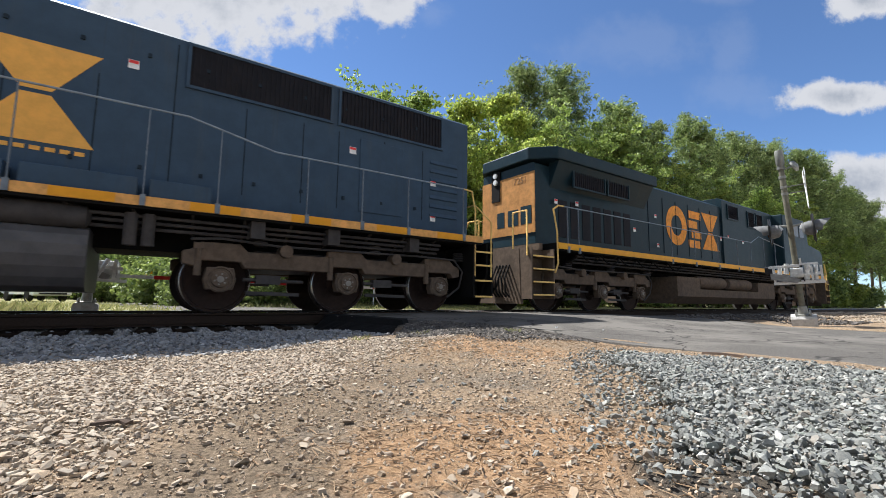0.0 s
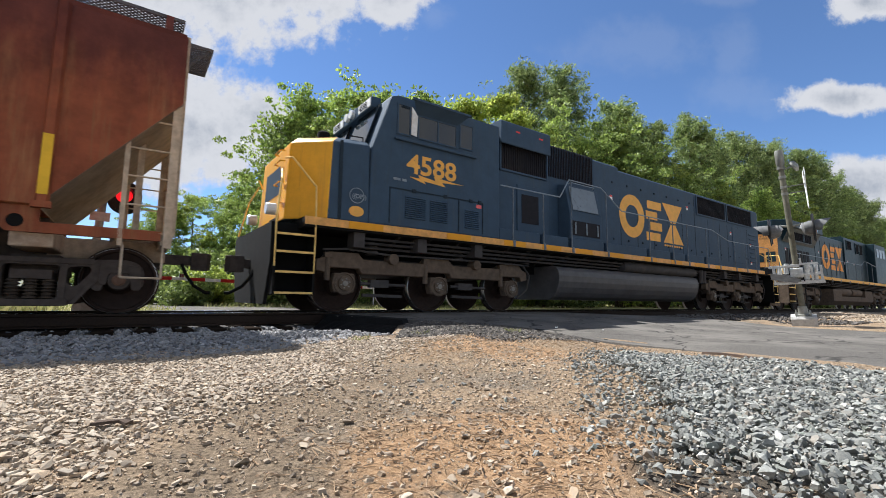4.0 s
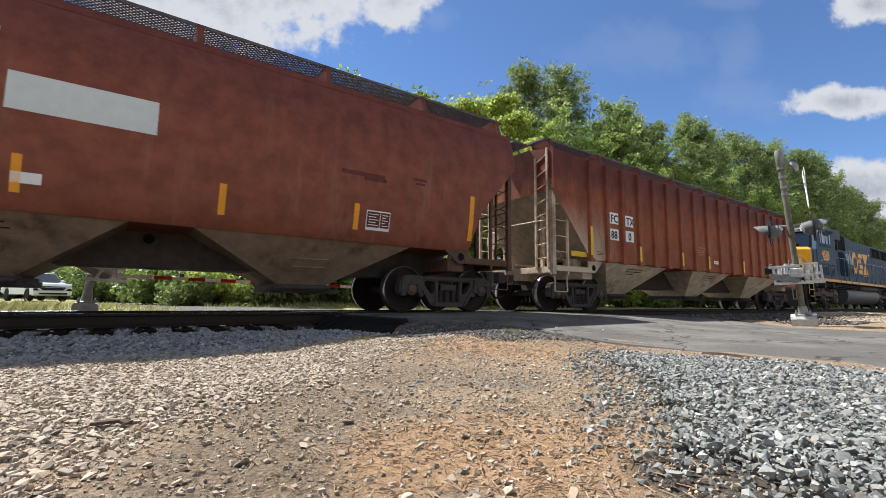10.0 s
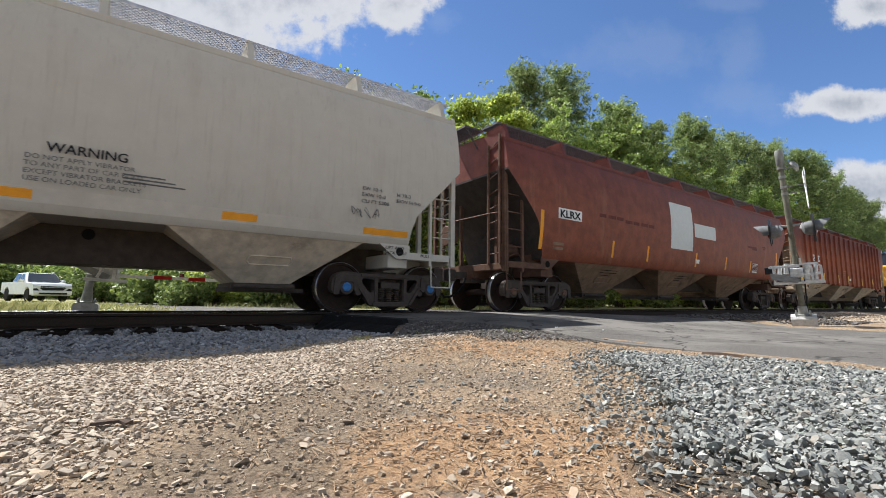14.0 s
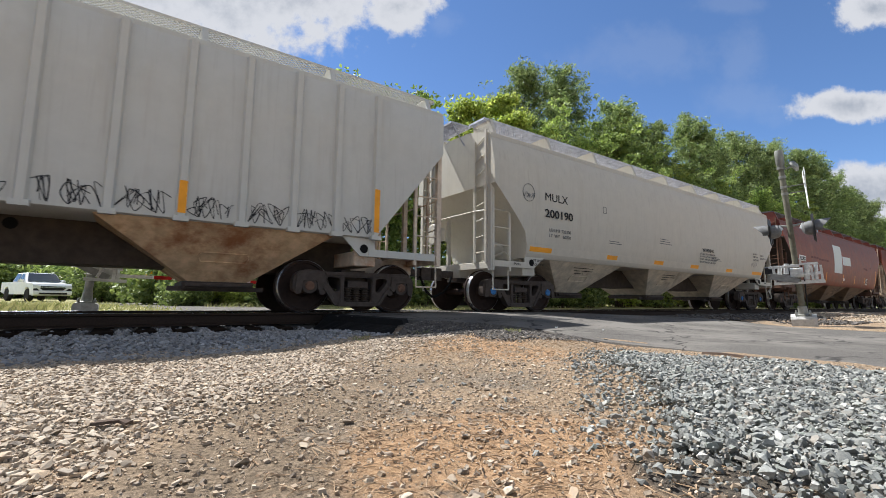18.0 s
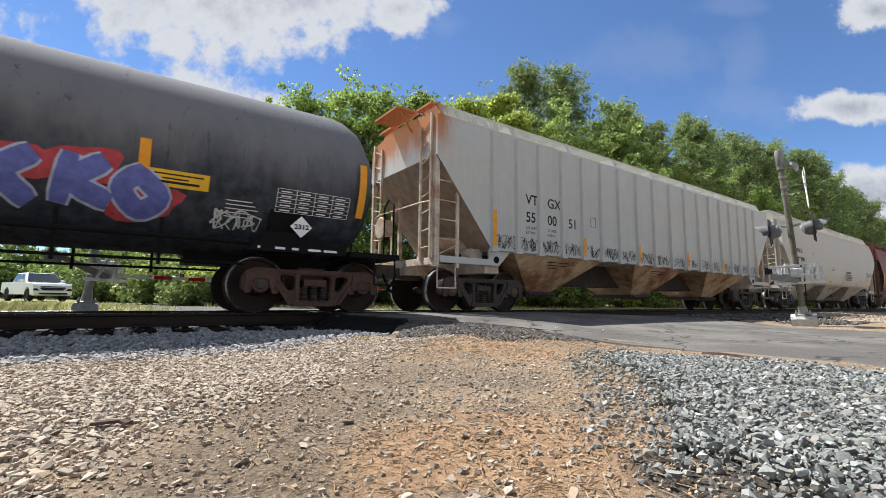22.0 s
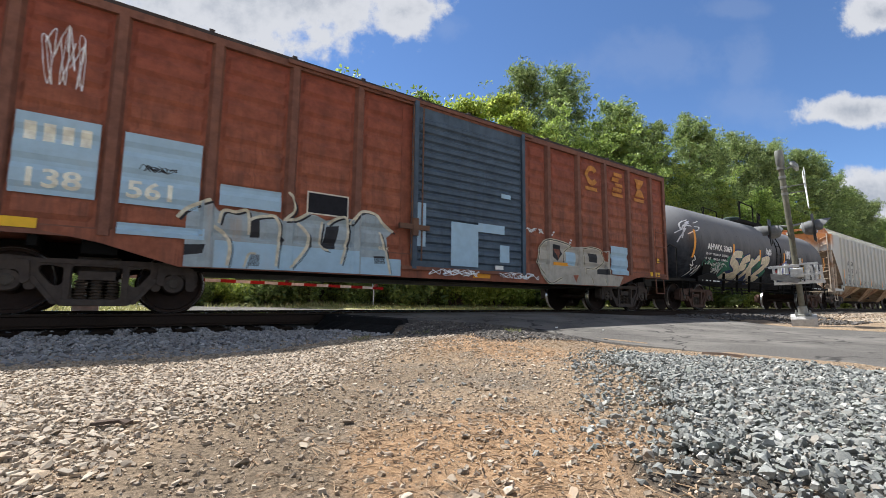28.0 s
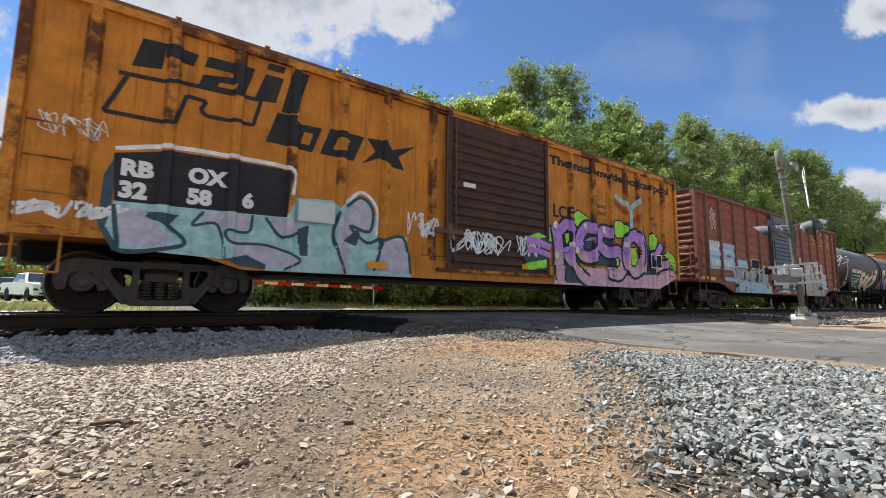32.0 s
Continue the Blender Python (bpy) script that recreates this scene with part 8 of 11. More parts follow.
def boxcar(label, x0, x1, paint, roof_mat, ribs, door, door_mat, door_rows, pressed, z_top, truck, rib_mat, end_mat):
    c, half = (x0 + x1) / 2, (x1 - x0) / 2
    car = thing("boxcar", label, "boxcar", "cars of the train")
    MOVERS.append((car, c))
    w, zb = 1.46, 1.02
    bm = bmesh.new()
    box(bm, -half, half, -w, w, zb, z_top)
    part("body", bm, paint, car)
    bm = bmesh.new()
    prism(bm, [(-w - 0.05, z_top - 0.02), (-w - 0.05, z_top + 0.05), (0, z_top + 0.20), (w + 0.05, z_top + 0.05), (w + 0.05, z_top - 0.02)], -half - 0.04, half + 0.04, "x")
    part("roof", bm, roof_mat, car)
    bm = bmesh.new()
    for k in range(13):
        x = -half + 0.4 + k * (2 * half - 0.8) / 12
        prism(bm, [(-w - 0.04, z_top + 0.06), (-w - 0.04, z_top + 0.10), (0, z_top + 0.25), (w + 0.04, z_top + 0.10), (w + 0.04, z_top + 0.06), (0, z_top + 0.20)], x - 0.04, x + 0.04, "x")
    part("roof_seams", bm, roof_mat, car)
    for s in (-1, 1):
        bm = bmesh.new()
        box(bm, -half, half, s * w, s * (w + 0.075), z_top - 0.14, z_top - 0.02)
        part("top_chord", bm, rib_mat, car)
        bm = bmesh.new()
        prism(bm, [(-half + 0.9, zb + 0.10), (half - 0.9, zb + 0.10), (half - 1.9, 0.94), (half - 2.85, 0.66), (-half + 2.85, 0.66), (-half + 1.9, 0.94)], s * (w + 0.002), s * (w + 0.055))
        part("side_sill", bm, paint, car)
        bm = bmesh.new()
        box(bm, -half, half, s * w, s * (w + 0.05), zb - 0.02, zb + 0.12)
        part("bottom_chord", bm, rib_mat, car)
        for x in ribs:
            bm = bmesh.new()
            d = 0.10
            prism(bm, [(x - d, s * w), (x - d * 0.55, s * (w + 0.085)), (x + d * 0.55, s * (w + 0.085)), (x + d, s * w)], zb + 0.02, z_top - 0.10, "z")
            part("side_post", bm, rib_mat, car)
        if pressed:
            xs = [-half + 0.12, *[r for r in ribs if r < door[0]], door[0] - 0.1]
            ys = [door[1] + 0.1, *[r for r in ribs if r > door[1]], half - 0.12]
            for seq in (xs, ys):
                for a, b in zip(seq, seq[1:]):
                    p = (z_top - 0.2 - zb - 0.16) / pressed
                    for k in range(pressed):
                        bm = bmesh.new()
                        pressed_panel(bm, a + 0.13, b - 0.13, zb + 0.16 + p * k, zb + 0.16 + p * (k + 1), s * w, 1, s, 0.032)
                        part("pressed_rib", bm, paint, car)
        # sliding door
        bm = bmesh.new()
        box(bm, door[0], door[1], s * (w + 0.01), s * (w + 0.07), 0.88, z_top - 0.06)
        dr = part("door", bm, door_mat, car, "corrugated sliding door")
        p = (z_top - 1.35) / door_rows
        for k in range(door_rows):
            bm = bmesh.new()
            pressed_panel(bm, door[0] + 0.10, door[1] - 0.10, 1.0 + p * k, 1.0 + p * (k + 1), s * (w + 0.07), 1, s, 0.045)
            part("door_corrugation", bm, door_mat, dr)
        for x in (door[0] + 0.04, door[1] - 0.04):
            bm = bmesh.new()
            box(bm, x - 0.05, x + 0.05, s * (w + 0.06), s * (w + 0.13), 0.84, z_top - 0.05)
            part("door_edge", bm, door_mat, dr)
        bm = bmesh.new()
        for x in (door[0] + 0.18, door[0] - 0.06):
            rod(bm, (x, s * (w + 0.16), 1.0), (x, s * (w + 0.16), z_top - 0.2), 0.018, 6)
        box(bm, door[0] - 0.35, door[0] + 0.35, s * (w + 0.13), s * (w + 0.19), 1.62, 1.72)
        box(bm, door[0] - 0.05, door[0] + 0.08, s * (w + 0.12), s * (w + 0.2), 1.5, 1.85)
        part("door_latch", bm, CAP_RUST, dr)
        for z, x in ((0.86, 0.25), (z_top - 0.05, 2.6)):
            bm = bmesh.new()
            box(bm, door[0] - x, door[1] + 0.3, s * (w + 0.055), s * (w + 0.12), z - 0.04, z + 0.03)
            part("door_track", bm, rib_mat, car)
    for d in (-1, 1):
        e = d * half
        rows = 13
        p = (z_top - zb - 0.25) / rows
        for k in range(rows):
            z = zb + 0.12 + p * (k + 0.5)
            bm = bmesh.new()
            prism(bm, [(e, z - p * 0.40), (e + d * 0.07, z - p * 0.12), (e + d * 0.07, z + p * 0.12), (e, z + p * 0.40)], -w + 0.10, w - 0.10)
            part("end_corrugation", bm, end_mat, car)
        for s in (-1, 1):
            bm = bmesh.new()
            box(bm, e - d * 0.10, e + d * 0.04, s * (w - 0.10), s * (w + 0.06), zb - 0.04, z_top)
            part("corner_post", bm, rib_mat, car)
            ladder(car, (((e - d * 0.16, s * (w + 0.10), 1.05), (e - d * 0.16, s * (w + 0.10), 2.6 if d < 0 else 2.6)), ((e - d * 0.72, s * (w + 0.10), 1.05), (e - d * 0.72, s * (w + 0.10), 2.6))), [0.03, 0.32, 0.62, 0.92], rib_mat, "grab_ladder", 0.014, 0.012)
            bm = bmesh.new()
            pipe(bm, [(e - d * 0.15, s * 1.45, 1.02), (e - d * 0.15, s * 1.47, 0.52), (e - d * 0.62, s * 1.47, 0.52), (e - d * 0.62, s * 1.45, 1.02)], 0.018)
            part("sill_step", bm, rib_mat, car)
        ladder(car, (((e + d * 0.14, 1.3, 1.05), (e + d * 0.14, 1.3, 2.5)), ((e + d * 0.14, 0.8, 1.05), (e + d * 0.14, 0.8, 2.5))), [0.05, 0.3, 0.55, 0.8, 1.0], rib_mat, "end_ladder", 0.014, 0.03)
        ladder(car, (((e + d * 0.14, -1.32, 1.05), (e + d * 0.14, -1.32, 2.3)), ((e + d * 0.14, -0.85, 1.05), (e + d * 0.14, -0.85, 2.0))), [0.05, 0.35, 0.65, 0.98], rib_mat, "end_ladder", 0.014, 0.03)
        bm = bmesh.new()
        pipe(bm, [(e + d * 0.16, -1.3, 2.3), (e + d * 0.16, 0.2, 2.3), (e + d * 0.16, 0.8, 2.2)], 0.016)
        part("end_handrail", bm, rib_mat, car)
        part("end_platform", grating(min(e + d * 0.05, e + d * 0.40), max(e + d * 0.05, e + d * 0.40), -0.9, 0.9, 1.06, 0.07), rib_mat, car)
        bogie(car, d * truck, 1.86, 0.455)
        bm = bmesh.new()
        box(bm, d * (truck - 0.2), d * (truck + 0.2), -1.3, 1.3, 0.80, 1.02)
        part("bolster", bm, BLACKISH, car)
    bm = bmesh.new()
    lathe(bm, [(0.25, -half - 0.30), (0.28, -half - 0.28), (0.28, -half - 0.26), (0.25, -half - 0.27)], (0, 0.5, 2.2), "x", 20)
    rod(bm, (-half - 0.28, 0.25, 2.2), (-half - 0.28, 0.75, 2.2), 0.014, 5)
    rod(bm, (-half - 0.28, 0.5, 1.95), (-half - 0.28, 0.5, 2.45), 0.014, 5)
    box(bm, -half - 0.24, -half, 0.36, 0.64, 2.02, 2.38)
    part("brake_wheel", bm, rib_mat, car)
    bm = bmesh.new()
    box(bm, -half + 0.1, half - 0.1, -0.45, 0.45, 0.72, 1.0)
    box(bm, -half + 3.0, half - 3.0, -1.15, 1.15, 0.62, 0.90)
    for k in range(9):
        x = -half + 1.2 + k * (2 * half - 2.4) / 8
        box(bm, x - 0.05, x + 0.05, -1.4, 1.4, 0.86, 1.0)
    part("underframe", bm, BLACKISH, car)
    coupler(car, -half - 0.70, half + 0.70)
    return car


BOX_BROWN = mat("boxcar_brown_paint", (0.32, 0.110, 0.062), (0.15, 0.068, 0.048), 0.6, grain=4, var=0.3, stain=0.75, streak=True, low=0.42, high=0.68, upper=((0.26, 0.076, 0.046), 2.2, 4.2))
BROWN_RIB = mat("boxcar_post_brown", (0.20, 0.092, 0.063), (0.27, 0.115, 0.066), 0.65, grain=6, stain=0.6)
BLUE_DOOR = mat("faded_blue_door_paint", (0.085, 0.118, 0.155), (0.045, 0.055, 0.068), 0.45, grain=4, stain=0.5, streak=True)
ROOF_DARK = mat("dark_roof", (0.06, 0.05, 0.045), (0.11, 0.06, 0.04), 0.7)
LIGHT_BLUE = mat("light_blue_patch_paint", (0.40, 0.56, 0.67), (0.46, 0.54, 0.58), 0.55, grain=5, var=0.08, stain=0.5)
BOX_YELLOW = mat("boxcar_ochre_paint", (0.60, 0.225, 0.03), (0.18, 0.05, 0.018), 0.5, grain=2.2, var=0.22, stain=0.75, streak=True, low=0.50, high=0.74)
YELLOW_RIB = mat("boxcar_ochre_post", (0.58, 0.23, 0.035), (0.10, 0.035, 0.02), 0.6, grain=9, stain=0.95, low=0.47, high=0.58)
RUST_DOOR = mat("dark_rusted_door", (0.085, 0.048, 0.038), (0.16, 0.08, 0.05), 0.65, grain=6, stain=0.6)
SPRAY_WHITE = mat("white_spray", (0.84, 0.84, 0.816), (0.675, 0.675, 0.675), 0.6)
SPRAY_GREY = mat("pale_tan_spray", (0.675, 0.621, 0.513), (0.405, 0.338, 0.27), 0.6, stain=0.5)
CREAM = mat("cream_stencil", (0.85, 0.82, 0.68), (0.81, 0.756, 0.621), 0.6)

B1R = (-7.55, -6.42, -5.17, -3.94, -2.70, 2.62, 3.84, 5.06, 6.25, 7.50)
b1 = boxcar("brown boxcar with blue sliding door, pale blue patches and graffiti", -56.08, -39.39, BOX_BROWN, ROOF_DARK, B1R, (-1.50, 1.68), BLUE_DOOR, 17, 8, 4.40, 6.45, BROWN_RIB, BROWN_RIB)
YB = -1.46


def flat(y):
    return lambda x, z: y


for x0, x1, z0, z1 in ((-7.42, -6.55, 1.52, 2.58), (-6.28, -5.30, 1.52, 2.55), (-5.02, -4.08, 1.66, 2.0), (-6.28, -5.2, 1.08, 1.25), (5.25, 6.08, 1.02, 1.85)):
    plate(b1, "repaint_patch", LIGHT_BLUE, x0, x1, z0, z1, YB - 0.024, "light blue repaint patch")
writing("138", -7.34, 1.62, 0.25, CREAM, b1, YB - 0.032, wide=1.25, bold=0.008)
writing("561", -6.22, 1.62, 0.25, CREAM, b1, YB - 0.032, wide=1.25, bold=0.008)
for k in range(4):
    plate(b1, "mark_bar", CREAM, -7.33 + k * 0.19, -7.21 + k * 0.19, 2.22, 2.46, YB - 0.030)
bm = bmesh.new()
scribble(bm, -6.05, 2.02, 0.45, 0.1, YB - 0.03, 12, 5, 0.006)
part("marker_scrawl", bm, INK, b1)
GOLD_MARK = mat("faded_gold_mark", (0.55, 0.235, 0.055), (0.26, 0.10, 0.045), 0.6, stain=0.5)
for x in (4.16, 5.42, 6.58):
    plate(b1, "faded_emblem", GOLD_MARK, x + 0.02, x + 0.55, 3.36, 3.47, YB - 0.024, "faded gold bar")
bm = bmesh.new()
ring = [[bm.verts.new((4.44 + 0.27 * k * math.cos(t), YB - 0.026, 3.80 + 0.29 * k * math.sin(t))) for k in (1, 0.5)] for t in np.linspace(0.6, 5.7, 24)]
for p, q in zip(ring, ring[1:]):
    bm.faces.new((p[0], p[1], q[1], q[0]))
part("faded_emblem", bm, GOLD_MARK, b1, "faded gold open ring")
for k, (u0, u1) in enumerate(((0.08, 0.5), (0.02, 0.36), (0.16, 0.52), (0.02, 0.46))):
    plate(b1, "faded_emblem", GOLD_MARK, 5.42 + u0, 5.42 + u1, 3.98 - 0.155 * k, 4.09 - 0.155 * k, YB - 0.024, "faded gold block")
for o in ([(6.60, 4.08), (7.12, 4.08), (6.95, 3.80), (6.77, 3.80)], [(6.60, 3.52), (7.12, 3.52), (6.95, 3.79), (6.77, 3.79)]):
    coat_bm = bmesh.new()
    patch(coat_bm, o, YB - 0.024)
    part("faded_emblem", coat_bm, GOLD_MARK, b1, "faded gold wedge")
plate(b1, "repaint_patch", LIGHT_BLUE, -5.05, -2.62, 0.68, 1.10, YB - 0.024, "light blue repaint patch")
plate(b1, "repaint_patch", LIGHT_BLUE, -2.6, -1.75, 0.68, 1.0, YB - 0.024, "light blue repaint patch")
SPRAY_DARK = mat("dark_slate_spray", (0.035, 0.035, 0.038), (0.09, 0.07, 0.06), 0.6)
MURAL_PALE = mat("pale_blue_grey_spray", (0.36, 0.42, 0.44), (0.42, 0.33, 0.25), 0.6, grain=5, var=0.15, stain=0.6, streak=True)
MURAL_CREAM = mat("cream_spray", (0.66, 0.60, 0.45), (0.45, 0.38, 0.28), 0.6, grain=8, stain=0.5)
MURAL_WHITE = mat("dirty_white_spray", (0.46, 0.42, 0.35), (0.20, 0.12, 0.08), 0.6, grain=6, var=0.15, stain=0.6)


def coat(name, outline, lift, material, label=""):
    """A sprayed patch on the brown boxcar's side."""
    bm = bmesh.new()
    patch(bm, outline, YB - lift, 0.001)
    return part(name, bm, material, b1, label)


def sprayed_stroke(r, pts, material, lift=0.030):
    bm = bmesh.new()
    stroke(bm, pts, r, flat(YB), lift)
    part("sprayed_line", bm, material, b1)


coat("sprayed_ground", [(-5.45, 0.67), (-5.45, 1.55), (-5.27, 1.67), (-5.14, 1.7), (-5.01, 1.56), (-4.56, 1.63), (-4.15, 1.61), (-4.03, 1.52), (-3.83, 1.59), (-3.65, 1.69), (-3.47, 1.68), (-3.28, 1.61), (-2.92, 1.69), (-2.77, 1.69), (-2.59, 1.85), (-2.32, 1.85), (-2.13, 1.68), (-1.93, 1.53), (-2.07, 1.41), (-1.98, 0.69)], 0.0245, MURAL_PALE, "pale blue and grey sprayed ground")
for o in ([(-4.53, 1.49), (-4.41, 1.52), (-4.39, 1.2), (-4.54, 1.19)], [(-4.56, 0.72), (-4.51, 0.92), (-4.38, 0.92), (-4.38, 0.73)], [(-3.28, 1.5), (-3.03, 1.54), (-3.12, 1.1), (-3.35, 1.08)], [(-4.1, 1.24), (-4.01, 1.21), (-4.01, 1.04), (-4.1, 1.02)], [(-5.45, 1.0), (-5.18, 1.02), (-5.21, 0.88), (-5.45, 0.84)], [(-2.34, 1.03), (-2.11, 1.04), (-2.09, 0.89), (-2.32, 0.89)]):
    coat("sprayed_patch", o, 0.027, SPRAY_DARK)
for r, pts in ((0.035, [(-5.57, 1.4), (-5.45, 1.55), (-5.27, 1.66), (-5.14, 1.72)]), (0.03, [(-5.01, 1.37), (-4.95, 1.58), (-4.77, 1.58), (-4.59, 1.61), (-4.56, 1.23)]), (0.03, [(-4.56, 1.47), (-4.46, 1.53), (-4.3, 1.57), (-4.15, 1.57), (-4.08, 1.37), (-4.1, 1.04), (-4.12, 0.74)]), (0.035, [(-5.08, 1.32), (-4.9, 1.19), (-4.83, 0.99), (-4.86, 0.71)]), (0.03, [(-4.01, 1.54), (-3.85, 1.72), (-3.89, 1.92), (-3.98, 2.01)]), (0.03, [(-4.03, 1.52), (-3.81, 1.57), (-3.61, 1.7)]), (0.035, [(-3.79, 1.51), (-3.59, 1.29), (-3.65, 1.05), (-3.89, 0.72)]), (0.025, [(-3.35, 1.58), (-3.39, 1.32), (-3.36, 1.12), (-3.23, 1.07)]), (0.03, [(-3.25, 1.54), (-3.1, 1.66), (-2.9, 1.69), (-2.87, 1.36), (-2.99, 0.84)]), (0.035, [(-2.83, 1.59), (-2.61, 1.85), (-2.32, 1.84), (-2.15, 1.67), (-1.91, 1.53)]), (0.03, [(-2.22, 1.51), (-2.09, 1.15), (-1.98, 0.71)]), (0.022, [(-4.61, 0.7), (-4.55, 0.91), (-4.44, 0.93)])):
    sprayed_stroke(r * 0.55, [(x + 0.04, z - 0.03) for x, z in pts], SPRAY_DARK, 0.028)
    sprayed_stroke(r * 0.8, pts, MURAL_CREAM)
coat("sprayed_ground", [(2.18, 1.12), (2.25, 1.52), (2.42, 1.73), (2.73, 1.82), (3.29, 1.76), (3.4, 1.67), (3.96, 1.71), (4.42, 1.75), (4.79, 1.64), (5.12, 1.69), (5.2, 1.0), (5.8, 0.97), (5.57, 0.68), (2.62, 0.67), (2.28, 0.89)], 0.0245, MURAL_WHITE, "dirty white sprayed ground")
for mm, o in ((SPRAY_DARK, [(2.73, 1.7), (3.03, 1.67), (3.1, 1.47), (2.92, 1.27), (2.69, 1.38)]), (SPRAY_DARK, [(4.21, 1.56), (4.61, 1.55), (4.56, 1.31), (4.21, 1.32)]), (SPRAY_DARK, [(4.54, 1.13), (5.08, 1.16), (5.12, 1.0), (4.54, 0.99)]), (BOX_BROWN, [(2.78, 1.58), (3.06, 1.57), (2.95, 1.31)]), (BOX_BROWN, [(3.51, 0.92), (3.73, 0.93), (3.62, 0.74)]), (BOX_BROWN, [(4.87, 1.64), (5.05, 1.65), (5.02, 1.36), (4.85, 1.4)]), (LIGHT_BLUE, [(3.25, 1.53), (3.64, 1.53), (3.64, 1.17), (3.25, 1.19)])):
    coat("sprayed_patch", o, 0.027, mm)
for r, pts in ((0.035, [(2.42, 0.89), (2.2, 1.12), (2.26, 1.52), (2.45, 1.75), (2.84, 1.79), (3.36, 1.72), (3.45, 1.64)]), (0.028, [(3.4, 1.66), (3.17, 1.47), (3.15, 1.15)]), (0.03, [(3.96, 1.66), (4.38, 1.72), (4.79, 1.64), (4.87, 1.36), (4.54, 1.15), (4.05, 1.12)]), (0.028, [(4.0, 1.66), (4.05, 0.98)]), (0.03, [(2.35, 0.85), (2.62, 0.68), (3.06, 0.83)]), (0.025, [(4.29, 0.89), (4.38, 0.7)]), (0.025, [(4.91, 0.89), (4.99, 0.69)])):
    sprayed_stroke(r, pts, MURAL_CREAM, 0.029)
    sprayed_stroke(r * 0.35, pts, SPRAY_DARK, 0.031)
writing("50 K", -2.23, 1.16, 0.075, MURAL_CREAM, b1, YB - 0.032, wide=1.2)
for x, z, r in ((2.75, 1.93, 0.03), (2.80, 2.0, 0.03), (3.42, 1.78, 0.03), (3.48, 1.85, 0.03)):
    bm = bmesh.new()
    blob_on(bm, bubble(x, z, r * 2, r * 2, random.Random(4), 10), flat(YB), 0.03, 1)
    part("sprayed_highlight", bm, SPRAY_WHITE, b1)
bm = bmesh.new()
scribble(bm, -7.2, 3.0, 0.4, 0.9, YB - 0.03, 21, 4, 0.005)
part("chalk_scrawl", bm, SPRAY_WHITE, b1)
bm = bmesh.new()
scribble(bm, 1.78, 1.92, 0.6, 0.12, YB - 0.03, 22, 4, 0.010)
scribble(bm, -1.0, 0.74, 1.2, 0.14, YB - 0.07, 23, 7, 0.008)
scribble(bm, 0.9, 0.74, 1.1, 0.14, YB - 0.07, 24, 7, 0.008)
part("chalk_scrawl", bm, SPRAY_WHITE, b1)
for x0, x1, z in ((-8.2, -7.95, 1.07), (-7.75, -7.55, 1.07), (-7.5, -7.1, 1.07), (-5.4, -4.85, 0.82), (-3.2, -2.6, 0.82), (0.1, 0.6, 0.72), (2.75, 3.3, 1.1), (7.3, 7.85, 1.05), (7.7, 7.85, 1.5)):
    plate(b1, "reflective_strip", YELLOW if abs(x0) > 7 else ORANGE, x0, x1, z, z + 0.13, YB - 0.062)
plate(b1, "data_plate", GRILLE, -3.62, -2.88, 1.70, 2.10, YB - 0.03, "dark framed data plate")
for z in (1.70, 2.08):
    plate(b1, "plate_edge", SPRAY_GREY, -3.64, -2.86, z, z + 0.025, YB - 0.035)
for x in (-3.64, -2.885):
    plate(b1, "plate_edge", SPRAY_GREY, x, x + 0.025, 1.70, 2.10, YB - 0.035)
for x0, x1, z0, z1 in ((-1.42, -1.2, 1.3, 2.2), (-0.55, 0.2, 0.95, 1.9), (0.2, 1.0, 1.75, 1.95), (0.85, 1.15, 1.1, 1.5), (0.9, 1.2, 2.62, 2.72)):
    plate(b1, "door_repaint", LIGHT_BLUE, x0, x1, z0, z1, YB - 0.114)
plate(b1, "door_label", WHITE, 0.7, 0.95, 0.93, 1.02, YB - 0.12)

